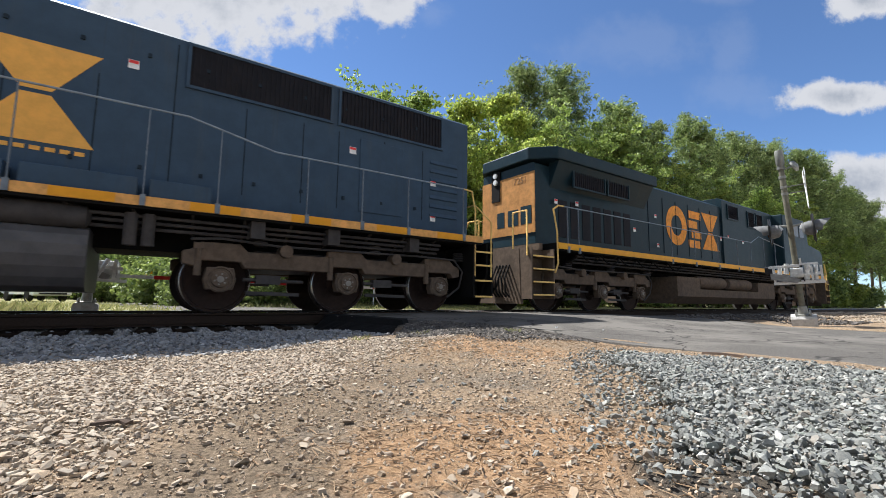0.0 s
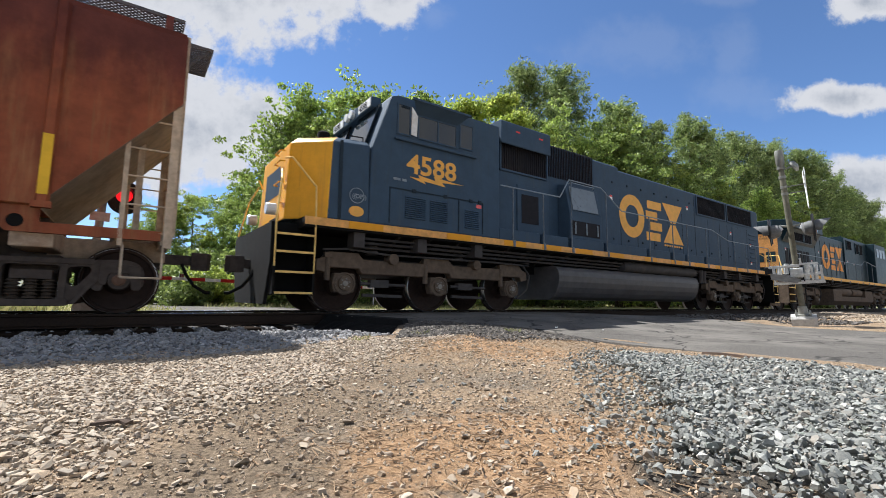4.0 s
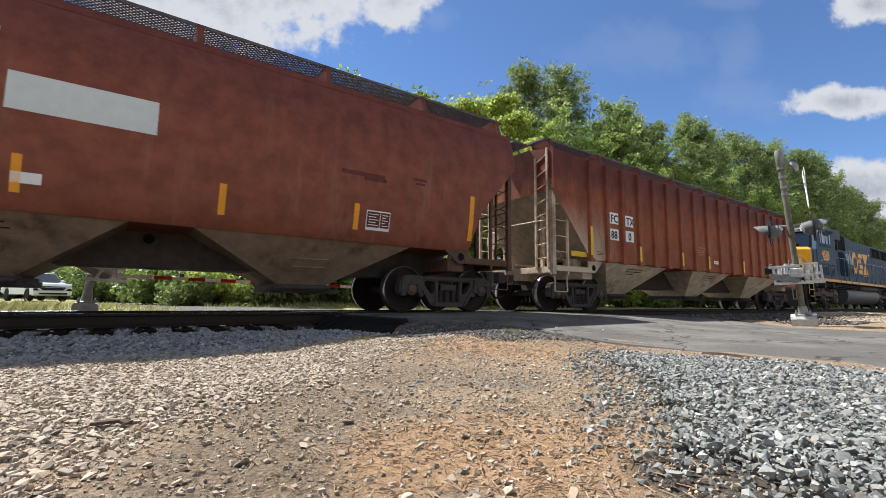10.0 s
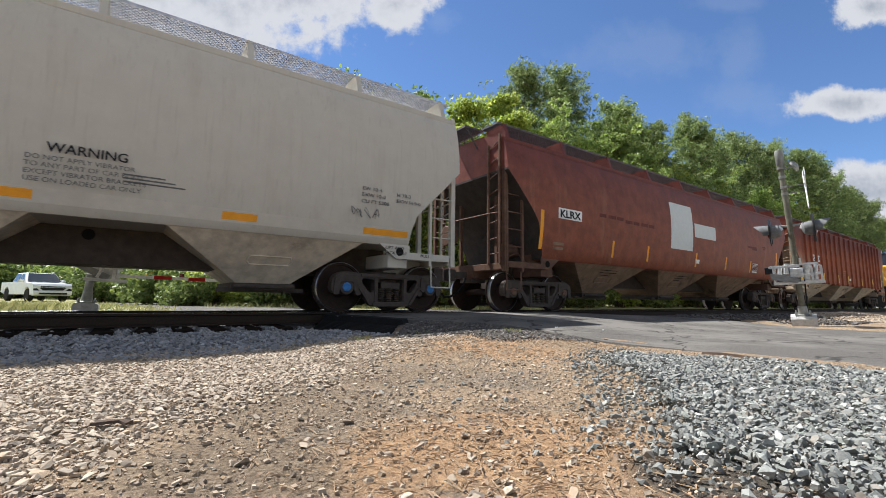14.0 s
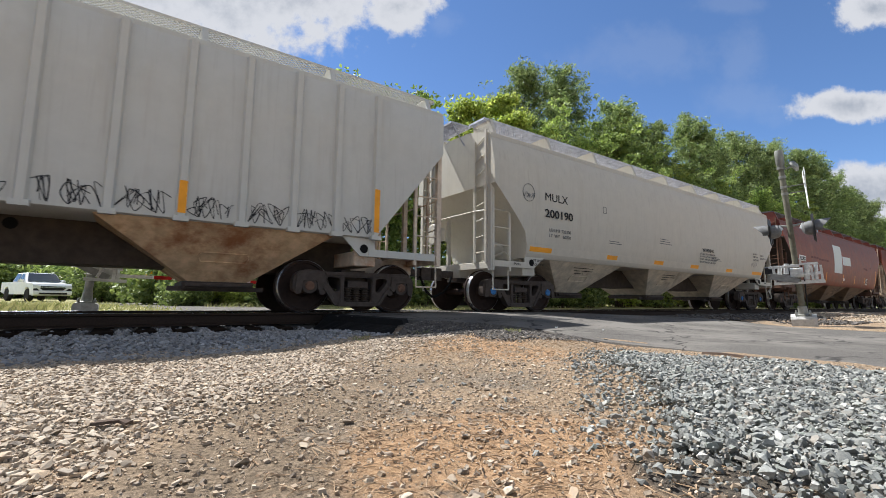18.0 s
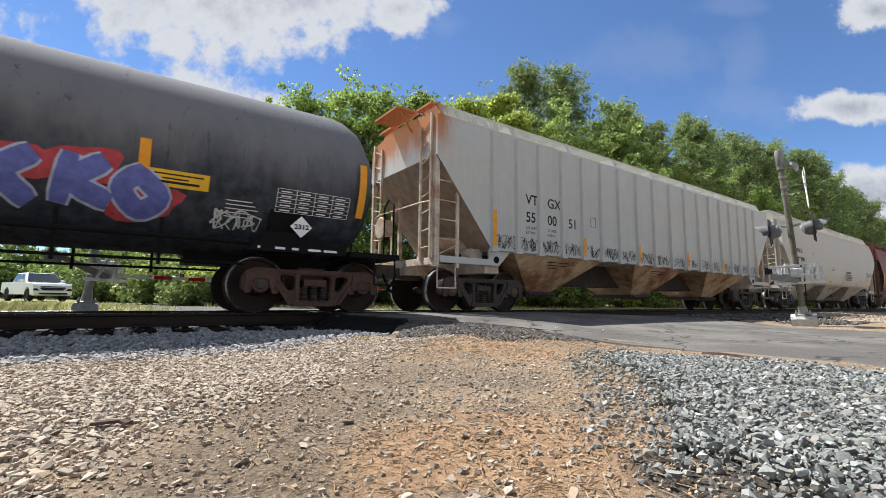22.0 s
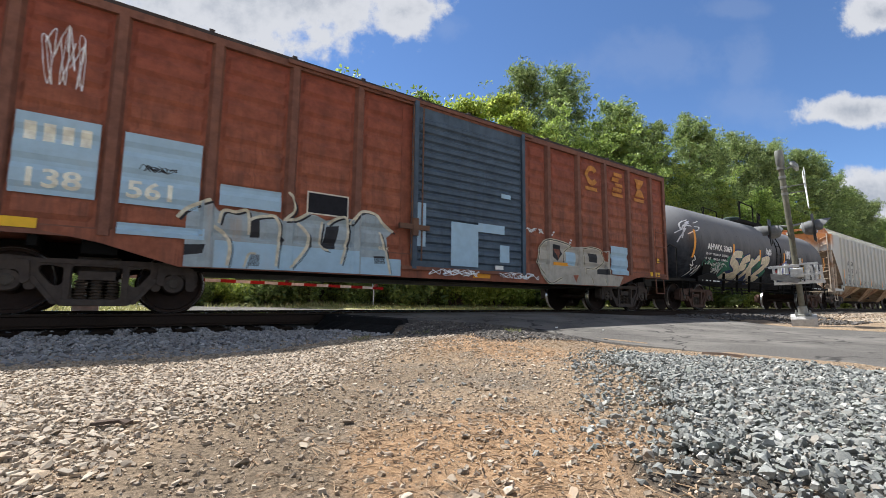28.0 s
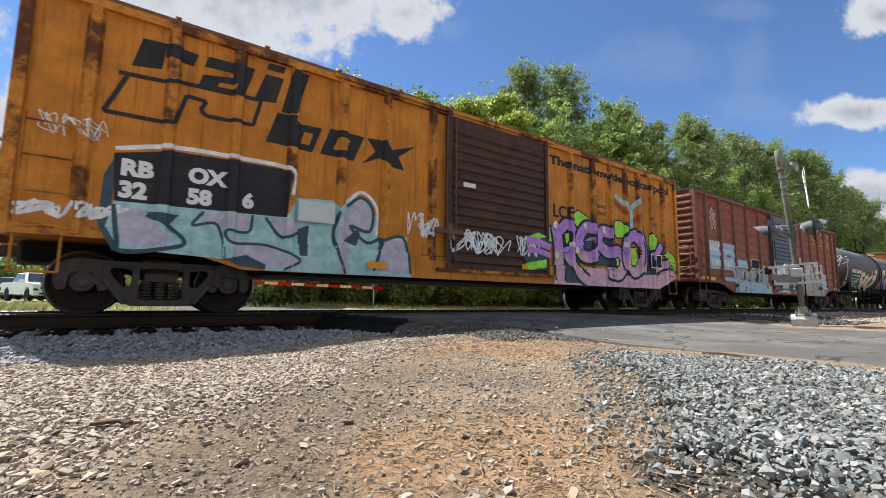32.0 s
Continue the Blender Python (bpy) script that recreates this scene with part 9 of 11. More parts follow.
b2 = boxcar("ochre yellow boxcar with dark rusted door and bright graffiti", -74.05, -57.46, BOX_YELLOW, mat("rust_roof", (0.216, 0.101, 0.054), (0.108, 0.054, 0.0405), 0.7), (-7.55, -6.58, -5.66, -4.74, -3.83, -2.90, -1.80, 2.72, 3.70, 4.55, 5.30, 6.0, 6.72, 7.45), (-1.46, 1.70), RUST_DOOR, 15, 0, 4.42, 6.50, YELLOW_RIB, BOX_YELLOW)
DARK_MARK = mat("charcoal_mark_paint", (0.035, 0.035, 0.038), (0.09, 0.06, 0.04), 0.6, stain=0.3)
YC = YB - 0.006
blocks = [
    [(-7.0, 4.03), (-6.69, 4.05), (-6.74, 3.63), (-7.11, 3.57)],
    [(-6.69, 4.05), (-6.27, 4.02), (-6.33, 3.81), (-6.7, 3.84)],
    [(-6.13, 4.04), (-5.43, 4.06), (-5.58, 3.52), (-6.26, 3.48), (-6.19, 3.72), (-5.76, 3.8), (-5.74, 3.88), (-6.18, 3.86)],
    [(-5.26, 4.02), (-4.96, 4.03), (-5.07, 3.56), (-5.43, 3.52)],
    [(-5.21, 4.24), (-4.93, 4.25), (-4.97, 4.13), (-5.25, 4.12)],
    [(-4.8, 4.24), (-4.51, 4.24), (-4.73, 3.42), (-4.97, 3.43)],
    [(-5.03, 3.40), (-4.7, 3.40), (-4.78, 2.84), (-5.2, 2.85)],
    [(-4.7, 3.29), (-4.24, 3.3), (-4.4, 2.82), (-4.86, 2.84)],
    [(-4.08, 3.34), (-3.4, 3.33), (-3.61, 2.82), (-4.26, 2.83)],
    [(-3.34, 3.33), (-2.94, 3.36), (-2.84, 3.19), (-2.24, 3.39), (-2.64, 3.09), (-2.5, 2.84), (-2.83, 2.86), (-3.06, 2.99), (-3.44, 2.8), (-3.15, 3.1)],
]
for o in blocks:
    bm = bmesh.new()
    patch(bm, o, YC)
    part("emblem_block", bm, DARK_MARK, b2, "charcoal slanted block")
for o in ([(-5.98, 3.58), (-5.72, 3.6), (-5.69, 3.68), (-5.95, 3.66)], [(-4.62, 2.94), (-4.46, 2.94), (-4.40, 3.16), (-4.56, 3.16)], [(-4.02, 2.96), (-3.78, 2.96), (-3.68, 3.20), (-3.92, 3.20)]):
    bm = bmesh.new()
    patch(bm, o, YC - 0.005)
    part("emblem_gap", bm, BOX_YELLOW, b2)
line = [(-7.25, 3.42), (-6.55, 3.46), (-6.5, 3.5), (-5.31, 3.54), (-5.41, 3.08), (-6.1, 3.06), (-6.19, 3.13), (-6.12, 3.29), (-6.39, 3.31), (-6.52, 2.82), (-7.38, 2.81), (-7.13, 3.44)]
bm = bmesh.new()
for a, b in zip(line, line[1:]):
    bar(bm, (a[0], YC - 0.003, a[1]), (b[0], YC - 0.003, b[1]), 0.006, 0.06)
part("emblem_outline", bm, DARK_MARK, b2, "charcoal outlined arrow")
bm = bmesh.new()
patch(bm, [(-7.21, 2.23), (-6.48, 2.4), (-5.61, 2.42), (-4.89, 2.42), (-4.75, 2.34), (-4.8, 1.59), (-7.16, 1.55)], YC - 0.001)
part("painted_panel", bm, DARK_MARK, b2, "black painted panel")
for txt, x, z in (("RB", -7.12, 1.94), ("OX", -6.28, 1.97), ("32", -7.12, 1.62), ("58", -6.28, 1.64), ("6", -5.50, 1.68)):
    writing(txt, x, z, 0.23, WHITE, b2, YC - 0.012, wide=1.05, bold=0.018)
writing("The nationwide boxcar pool", 1.90, 3.86, 0.235, DARK_MARK, b2, YC, wide=1.62, bold=0.014)
writing("LCF", 2.0, 2.44, 0.34, DARK_MARK, b2, YC, wide=1.0, bold=0.012)
writing("next", 3.80, 2.92, 0.16, DARK_MARK, b2, YC, wide=1.25, italic=0.15)
writing("load", 3.82, 2.72, 0.16, DARK_MARK, b2, YC, wide=1.25, italic=0.15)
writing("any", 6.62, 2.88, 0.15, DARK_MARK, b2, YC, wide=1.2, italic=0.15)
writing("road", 6.64, 2.68, 0.15, DARK_MARK, b2, YC, wide=1.2, italic=0.15)
SPRAY_TEAL = mat("teal_spray", (0.40, 0.62, 0.60), (0.56, 0.64, 0.63), 0.55, stain=0.6)
SPRAY_LILAC = mat("grey_lilac_spray", (0.54, 0.50, 0.58), (0.62, 0.60, 0.62), 0.55, stain=0.6)
SPRAY_PURPLE = mat("purple_spray", (0.54, 0.27, 0.648), (0.675, 0.432, 0.743), 0.5, stain=0.5)
SPRAY_PINK = mat("pink_lilac_spray", (0.80, 0.47, 0.56), (0.42, 0.22, 0.22), 0.5, stain=0.75, streak=True)
SPRAY_GREEN = mat("lime_green_spray", (0.382, 0.84, 0.0764), (0.216, 0.621, 0.0675), 0.5, stain=0.4)
SPRAY_BLACK = mat("charcoal_spray", (0.035, 0.045, 0.055), (0.06, 0.075, 0.085), 0.6)
YM = flat(YB - 0.004)
SPRAY_GOLD = mat("gold_spray", (0.81, 0.486, 0.0675), (0.675, 0.405, 0.108), 0.5)
SPRAY_SLATE = mat("slate_spray", (0.06, 0.10, 0.12), (0.04, 0.06, 0.07), 0.5)
# purple that was faded to pink towards the sill with a second can
m, n, l, bs = nodes_of("purple_to_pink_spray")
co = n.new("ShaderNodeTexCoord").outputs["Object"]
up = n.new("ShaderNodeSeparateXYZ")
l.new(co, up.inputs[0])
wob = n.new("ShaderNodeMath")
wob.operation = "ADD"
l.new(up.outputs["Z"], wob.inputs[0])
l.new(noise_node(n, l, co, 2.0, 5), wob.inputs[1])
fade = ramp(n, l, wob.outputs[0], 1.78, 2.12)
purple = mixed(n, l, ramp(n, l, noise_node(n, l, co, 4.0, 6), 0.35, 0.7), (0.40, 0.17, 0.60), (0.58, 0.34, 0.72))
pink = mixed(n, l, ramp(n, l, noise_node(n, l, co, 6.0, 6), 0.35, 0.7), (0.80, 0.47, 0.57), (0.50, 0.29, 0.33))
l.new(mixed(n, l, fade, pink, purple), bs.inputs["Base Color"])
bs.inputs["Roughness"].default_value = 0.5
SPRAY_FADE = m


def sprayed(name, outline, lift, material, label=""):
    bm = bmesh.new()
    patch(bm, outline, YB - lift, 0.001)
    return part(name, bm, material, b2, label)


sprayed("sprayed_ground", [(-7.16, 1.56), (-4.8, 1.6), (-4.63, 1.96), (-3.97, 2.0), (-3.85, 1.86), (-3.59, 2.17), (-3.17, 2.06), (-3.05, 1.36), (-2.4, 1.47), (-2.31, 0.664), (-5.07, 0.664), (-5.68, 0.81), (-7.05, 0.88), (-7.23, 1.18)], 0.004, SPRAY_TEAL, "pale teal sprayed ground")
sprayed("sprayed_edge", [(-7.16, 2.25), (-7.30, 1.9), (-7.32, 1.2), (-7.12, 0.84), (-7.0, 0.86), (-7.2, 1.2), (-7.18, 1.6)], 0.003, SPRAY_SLATE, "black sprayed edge")
for o in ([(-7.12, 1.46), (-6.9, 1.5), (-6.4, 1.05), (-6.5, 0.94), (-7.0, 0.9)], [(-5.68, 1.2), (-5.1, 1.06), (-4.3, 0.86), (-4.8, 0.7), (-5.5, 0.74)], [(-5.1, 1.5), (-4.84, 1.26), (-4.5, 1.36), (-4.66, 1.58)], [(-3.9, 1.5), (-3.68, 1.9), (-3.42, 2.12), (-3.2, 1.92), (-3.25, 1.5), (-3.6, 1.3), (-3.7, 0.7), (-3.85, 0.7)], [(-3.2, 0.75), (-3.0, 1.32), (-2.48, 1.44), (-2.33, 0.73)], [(-6.1, 1.34), (-5.88, 1.36), (-5.4, 1.3), (-5.35, 1.55), (-6.0, 1.52)]):
    sprayed("sprayed_patch", o, 0.006, SPRAY_LILAC, "grey lilac sprayed patch")
sprayed("sprayed_patch", [(-6.78, 1.44), (-6.36, 1.44), (-6.5, 1.26)], 0.009, SPRAY_SLATE)
sprayed("sprayed_patch", [(-3.75, 1.28), (-3.45, 1.55), (-3.42, 1.4), (-3.5, 1.2)], 0.009, SPRAY_SLATE)
sprayed("sprayed_patch", [(-5.7, 0.82), (-5.4, 0.9), (-5.1, 0.76), (-5.1, 0.68), (-5.5, 0.72)], 0.009, SPRAY_SLATE)
sprayed("sprayed_patch", [(-4.6, 1.4), (-4.4, 1.5), (-4.42, 0.95), (-4.55, 0.95)], 0.009, SPRAY_SLATE)
LINES = [
    (0.03, [(-7.16, 1.5), (-7.09, 1.03), (-7.01, 0.84), (-6.45, 0.93), (-6.27, 1.04), (-6.54, 1.29), (-6.77, 1.39)]),
    (0.022, [(-6.04, 1.53), (-6.18, 1.31), (-5.88, 1.37), (-5.77, 1.16), (-5.72, 0.8)]), (0.022, [(-5.33, 1.57), (-5.38, 1.28), (-5.71, 1.27), (-5.62, 1.08), (-5.1, 1.08), (-4.54, 0.88), (-4.81, 0.69)]),
    (0.026, [(-5.13, 1.55), (-4.84, 1.24), (-4.46, 1.38), (-4.49, 0.98)]), (0.03, [(-3.86, 1.8), (-3.95, 1.33), (-3.71, 0.67)]),
    (0.03, [(-3.7, 1.93), (-3.43, 2.13), (-3.18, 1.94), (-3.23, 1.5), (-3.63, 1.57), (-3.28, 1.28), (-2.98, 1.36), (-3.14, 0.75)]), (0.03, [(-3.04, 1.32), (-2.48, 1.44), (-2.33, 0.73)]),
]
for r, pts in LINES:
    bm = bmesh.new()
    stroke(bm, pts, r, YM, 0.009)
    part("sprayed_line", bm, SPRAY_SLATE, b2)
for r, pts in ((0.035, [(-7.2, 2.3), (-6.5, 2.46), (-5.6, 2.48), (-4.9, 2.47), (-4.68, 2.34), (-4.72, 1.98)]), (0.03, [(-3.72, 2.0), (-3.42, 2.24), (-3.1, 2.0), (-3.08, 1.45)])):
    bm = bmesh.new()
    stroke(bm, pts, r, YM, 0.002)
    part("sprayed_line", bm, SPRAY_WHITE, b2)
for nm, x, z, w, h, out, seed, strokes, r in (("white_scrawl", -2.3, 1.5, 0.6, 0.5, 0.012, 44, 6, 0.014), ("white_scrawl", -8.1, 1.25, 1.0, 0.22, 0.012, 46, 6, 0.022), ("white_scrawl", -7.95, 2.35, 0.6, 0.3, 0.012, 47, 5, 0.006), ("door_scrawl", -1.2, 1.25, 1.3, 0.5, 0.13, 45, 8, 0.016), ("door_scrawl", 0.6, 1.3, 0.7, 0.5, 0.13, 48, 5, 0.014)):
    bm = bmesh.new()
    scribble(bm, x, z, w, h, YB - out, seed, strokes, r)
    part(nm, bm, SPRAY_WHITE, b2)
sprayed("sprayed_ground", [(1.95, 0.664), (7.0, 0.664), (7.9, 0.98), (8.1, 1.05), (8.0, 1.45), (7.5, 1.3), (6.2, 1.2), (3.0, 1.15), (2.0, 1.3)], 0.003, SPRAY_PINK, "pink sprayed ground")
sprayed("sprayed_ground", [(2.3, 1.2), (2.4, 0.72), (3.0, 0.72), (2.85, 1.3), (3.4, 1.2), (4.3, 1.25), (5.0, 1.0), (6.7, 1.1), (7.3, 1.5), (7.4, 2.1), (6.6, 2.35), (6.4, 1.6), (5.2, 1.9), (4.0, 2.1), (3.1, 2.2), (2.5, 1.9)], 0.0045, SPRAY_SLATE, "slate sprayed shade between the shapes")
for o in ([(1.98, 2.2), (1.75, 2.07), (1.69, 1.87), (1.73, 1.72), (1.98, 1.77)], [(2.83, 2.6), (3.07, 2.72), (3.31, 2.62), (3.71, 2.48), (3.85, 2.27), (3.58, 2.13), (2.97, 2.11)], [(4.65, 2.37), (4.78, 2.62), (5.08, 2.65), (5.35, 2.44), (5.2, 2.16), (4.8, 2.14)], [(6.55, 2.31), (6.67, 2.42), (7.04, 2.33), (7.07, 2.04), (6.81, 1.95), (6.63, 1.65)], [(7.35, 1.78), (7.69, 1.94), (8.06, 1.8), (8.2, 1.58), (8.15, 1.27), (7.7, 1.41)], [(2.78, 1.36), (3.26, 1.11), (3.12, 1.06), (2.83, 1.2)]):
    sprayed("sprayed_leaf", grown(o, 0.05), 0.0055, SPRAY_BLACK)
    sprayed("sprayed_leaf", o, 0.007, SPRAY_GREEN, "lime green sprayed shape")
FAT = [
    (0.20, [(2.08, 2.25), (2.21, 1.64), (2.19, 0.77)]), (0.16, [(2.27, 2.06), (2.54, 2.29), (2.84, 2.08), (2.74, 1.63), (2.41, 1.5)]), (0.16, [(2.5, 1.49), (2.77, 1.23), (3.06, 0.93), (3.36, 0.78)]),
    (0.18, [(3.77, 2.25), (3.35, 2.28), (3.04, 1.9), (3.17, 1.51), (3.6, 1.48), (3.96, 1.8)]), (0.10, [(3.22, 1.76), (3.51, 1.92), (3.68, 1.96)]),
    (0.19, [(4.53, 2.22), (4.07, 2.23), (3.92, 1.91), (4.32, 1.66), (4.87, 1.7), (5.11, 1.43), (4.81, 1.04), (4.26, 1.09)]),
    (0.19, [(5.75, 2.3), (5.33, 2.07), (5.23, 1.5), (5.56, 1.14), (5.99, 1.37), (6.11, 1.92), (5.75, 2.3)]), (0.18, [(6.07, 2.44), (6.25, 1.83), (6.2, 1.17)]),
    (0.14, [(6.6, 1.67), (6.97, 1.82), (7.27, 2.09)]), (0.14, [(6.71, 1.23), (7.22, 1.42), (7.7, 1.53)]),
]
for k, (a, b) in enumerate(((0, 3), (7, 8), (3, 5), (5, 6), (6, 7), (8, 10))):
    for q, (r, pts) in enumerate(FAT[a:b]):
        bm = bmesh.new()
        stroke(bm, pts, r * 0.86 + 0.075, YM, 0.006 + 0.0045 * k + 0.0003 * q, 4)
        part("sprayed_outline", bm, SPRAY_BLACK, b2)
        bm = bmesh.new()
        stroke(bm, pts, r * 0.86, YM, 0.0082 + 0.0045 * k + 0.0003 * q, 4)
        part("sprayed_shape", bm, SPRAY_FADE, b2, "purple outlined sprayed shape fading to pink")
# black hairlines, drips and a small scrawl over the fills
bm = bmesh.new()
for r, pts in ((0.012, [(2.35, 1.48), (2.55, 1.53), (2.72, 1.66)]), (0.012, [(3.1, 1.62), (3.3, 1.68), (3.55, 1.68)]), (0.014, [(4.1, 1.92), (4.45, 1.86), (4.9, 1.88), (5.2, 1.66)]), (0.014, [(5.0, 1.02), (5.5, 0.93), (6.0, 1.05), (6.5, 1.02)]), (0.016, [(2.3, 0.98), (2.45, 0.8), (2.9, 0.74), (3.3, 0.72)]), (0.02, [(4.0, 0.74), (4.8, 0.86), (5.6, 0.74), (6.6, 0.78), (7.4, 0.9)])):
    stroke(bm, pts, r, YM, 0.036)
scribble(bm, 4.95, 0.78, 0.45, 0.16, YB - 0.04, 81, 4, 0.008)
scribble(bm, 7.72, 1.28, 0.28, 0.2, YB - 0.04, 82, 4, 0.007)
part("black_scrawl", bm, SPRAY_BLACK, b2)
for k, o in enumerate(([(5.45, 1.87), (5.72, 1.86), (5.85, 1.57), (5.7, 1.34), (5.52, 1.37)], [(4.56, 1.47), (4.82, 1.51), (4.85, 1.32), (4.67, 1.25)], [(2.43, 2.01), (2.58, 2.04), (2.6, 1.87), (2.49, 1.73)], [(3.3, 1.86), (3.6, 1.9), (3.5, 1.68), (3.3, 1.66)])):
    sprayed("sprayed_leaf", grown(o, 0.06), 0.034, SPRAY_BLACK)
    sprayed("sprayed_leaf", o, 0.0365, SPRAY_GREEN if k != 3 else SPRAY_SLATE)
for x, z, r in ((2.05, 2.22, 0.13), (2.1, 1.42, 0.13), (3.3, 2.32, 0.10), (2.92, 1.62, 0.12), (4.15, 2.3, 0.13), (4.2, 1.8, 0.08), (5.2, 1.95, 0.11), (6.1, 2.25, 0.10), (2.66, 1.75, 0.10)):
    for q, (mm, dx) in enumerate(((SPRAY_GOLD, 0.05), (SPRAY_WHITE, 0.0))):
        bm = bmesh.new()
        blob_on(bm, bubble(x + dx, z - dx, r, r * 1.5, random.Random(int(x * 7)), 12), YM, 0.0345 + 0.0015 * q, 2)
        part("sprayed_highlight", bm, mm, b2)
for k in range(5):
    for x in (5.62, 5.92):
        sprayed("sprayed_patch", [(x, 1.45 + 0.1 * k), (x + 0.2, 1.46 + 0.1 * k), (x + 0.2, 1.49 + 0.1 * k), (x, 1.48 + 0.1 * k)], 0.040, SPRAY_GOLD)
DOOR_TAIL = [(0.09, [(0.9, 1.72), (1.3, 1.68), (1.75, 1.58)]), (0.07, [(0.92, 1.45), (1.3, 1.46), (1.75, 1.37)])]
for o, mm in (([(0.89, 1.79), (1.33, 1.95), (1.62, 1.86), (1.62, 1.0), (0.97, 0.97), (0.8, 1.3)], SPRAY_SLATE), ([(0.86, 1.13), (1.6, 1.27), (1.62, 1.06), (0.97, 0.99)], SPRAY_GREEN), ([(0.92, 1.79), (1.33, 1.92), (1.62, 1.84), (1.2, 1.74)], SPRAY_GREEN)):
    bm = bmesh.new()
    patch(bm, o, YB - (0.122 if mm is SPRAY_SLATE else 0.126), 0.001)
    part("door_spray", bm, mm, b2)
for r, pts in DOOR_TAIL:
    bm = bmesh.new()
    stroke(bm, pts, r, flat(YB - 0.12), 0.012)
    part("door_spray", bm, SPRAY_PURPLE, b2)
bm = bmesh.new()
ORANGE_ARROW = mat("faded_red_arrow", (0.42, 0.085, 0.035), (0.40, 0.14, 0.05), 0.6, stain=0.5)
for a, b in (((4.70, 3.25), (5.55, 2.80)), ((6.2, 3.05), (5.62, 2.62))):
    bar(bm, (a[0], YC - 0.002, a[1]), (b[0], YC - 0.002, b[1]), 0.003, 0.16)
part("emblem_arrow", bm, ORANGE_ARROW, b2, "faded red forked arrow")
for k, (a, b) in enumerate((((4.78, 3.42), (5.60, 3.05)), ((6.16, 3.50), (5.62, 3.12)), ((5.60, 3.15), (5.60, 2.45)))):
    bm = bmesh.new()
    bar(bm, (a[0], YC - 0.005 - 0.002 * k, a[1]), (b[0], YC - 0.005 - 0.002 * k, b[1]), 0.003, 0.16)
    part("emblem_arrow", bm, mat("grey_arrow", (0.405, 0.567, 0.594)), b2, "pale grey blue forked arrow")
plate(b2, "data_plate", GRILLE, 6.53, 7.09, 1.34, 1.72, YB - 0.095, "dark framed data plate")
for x0, x1 in ((6.50, 6.53), (7.09, 7.12), (6.80, 6.82)):
    plate(b2, "plate_edge", WHITE, x0, x1, 1.31, 1.75, YB - 0.098)
for z in (1.31, 1.72):
    plate(b2, "plate_edge", WHITE, 6.50, 7.12, z, z + 0.03, YB - 0.098)
plate(b2, "data_plate", GREY_PATCH, -4.62, -3.96, 1.55, 1.92, YB - 0.095, "grey data plate")
plate(b2, "door_label", WHITE, -1.05, -0.7, 2.72, 2.82, YB - 0.115)
for x0, x1, z in ((0.75, 1.2, 0.98), (-3.3, -2.9, 0.8)):
    plate(b2, "reflective_strip", ORANGE, x0, x1, z, z + 0.12, YB - 0.12)

B2R = (-7.55, -6.58, -5.66, -4.74, -3.83, -2.90, -1.80, 2.72, 3.70, 4.55, 5.30, 6.0, 6.72, 7.45)
wrap_posts(b2, B2R, PAINT_NAMES, 1.14)
wrap_posts(b1, B1R, PAINT_NAMES, 1.14, pressed=(1.18, 4.20, 8, 0.032))

# ---- tank car ----
TC, TR = 2.50, 1.53
m, n, l, bs = nodes_of("dusty_black_tank_paint")
co = n.new("ShaderNodeTexCoord").outputs["Object"]
up = n.new("ShaderNodeSeparateXYZ")
l.new(co, up.inputs[0])
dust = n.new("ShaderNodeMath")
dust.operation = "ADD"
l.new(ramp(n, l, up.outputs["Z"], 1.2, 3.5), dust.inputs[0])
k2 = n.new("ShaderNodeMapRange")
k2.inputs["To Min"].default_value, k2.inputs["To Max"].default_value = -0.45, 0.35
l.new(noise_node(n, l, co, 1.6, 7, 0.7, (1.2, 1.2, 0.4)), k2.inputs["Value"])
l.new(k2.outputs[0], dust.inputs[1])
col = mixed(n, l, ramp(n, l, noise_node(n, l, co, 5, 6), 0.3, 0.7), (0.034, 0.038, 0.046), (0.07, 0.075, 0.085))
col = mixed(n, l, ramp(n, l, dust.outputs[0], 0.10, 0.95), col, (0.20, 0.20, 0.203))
streaks = ramp(n, l, noise_node(n, l, co, 2.6, 7, 0.75, (4.5, 4.5, 0.20)), 0.58, 0.72)
col = mixed(n, l, streaks, col, (0.05, 0.048, 0.05))
l.new(col, bs.inputs["Base Color"])
bs.inputs["Roughness"].default_value = 0.9
bs.inputs["Specular IOR Level"].default_value = 0.04
TANK_PAINT = m

tank = thing("tank_car", "black dusty tank car with sprayed graffiti and orange strips", "tank car", "cars of the train")
MOVERS.append((tank, -30.25))
bm = bmesh.new()
prof = [(0.05, -7.78), (0.6, -7.72), (1.05, -7.55), (1.35, -7.30), (1.49, -7.02), (TR, -6.75)]
prof = prof + [(TR, x) for x in (-5.2, -3.4, -1.7, 0, 1.7, 3.4, 5.2)] + [(r, -x) for r, x in prof[::-1]]
lathe(bm, prof, (0, 0, TC), "x", 56)
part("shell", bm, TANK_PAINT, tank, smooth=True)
for x in (-5.2, -3.4, -1.7, 1.7, 3.4, 5.2, -6.75, 6.75):
    bm = bmesh.new()
    for k in range(56):
        a, b = k * math.tau / 56, (k + 1) * math.tau / 56
        vs = [bm.verts.new((x + dx, (TR + 0.004) * math.sin(t), TC + (TR + 0.004) * math.cos(t))) for dx, t in ((-0.012, a), (0.012, a), (0.012, b), (-0.012, b))]
        bm.faces.new(vs)
    part("weld_seam", bm, TANK_PAINT, tank)


def on_tank(x, z):
    return -math.sqrt(max(0.01, TR * TR - (z - TC) ** 2))


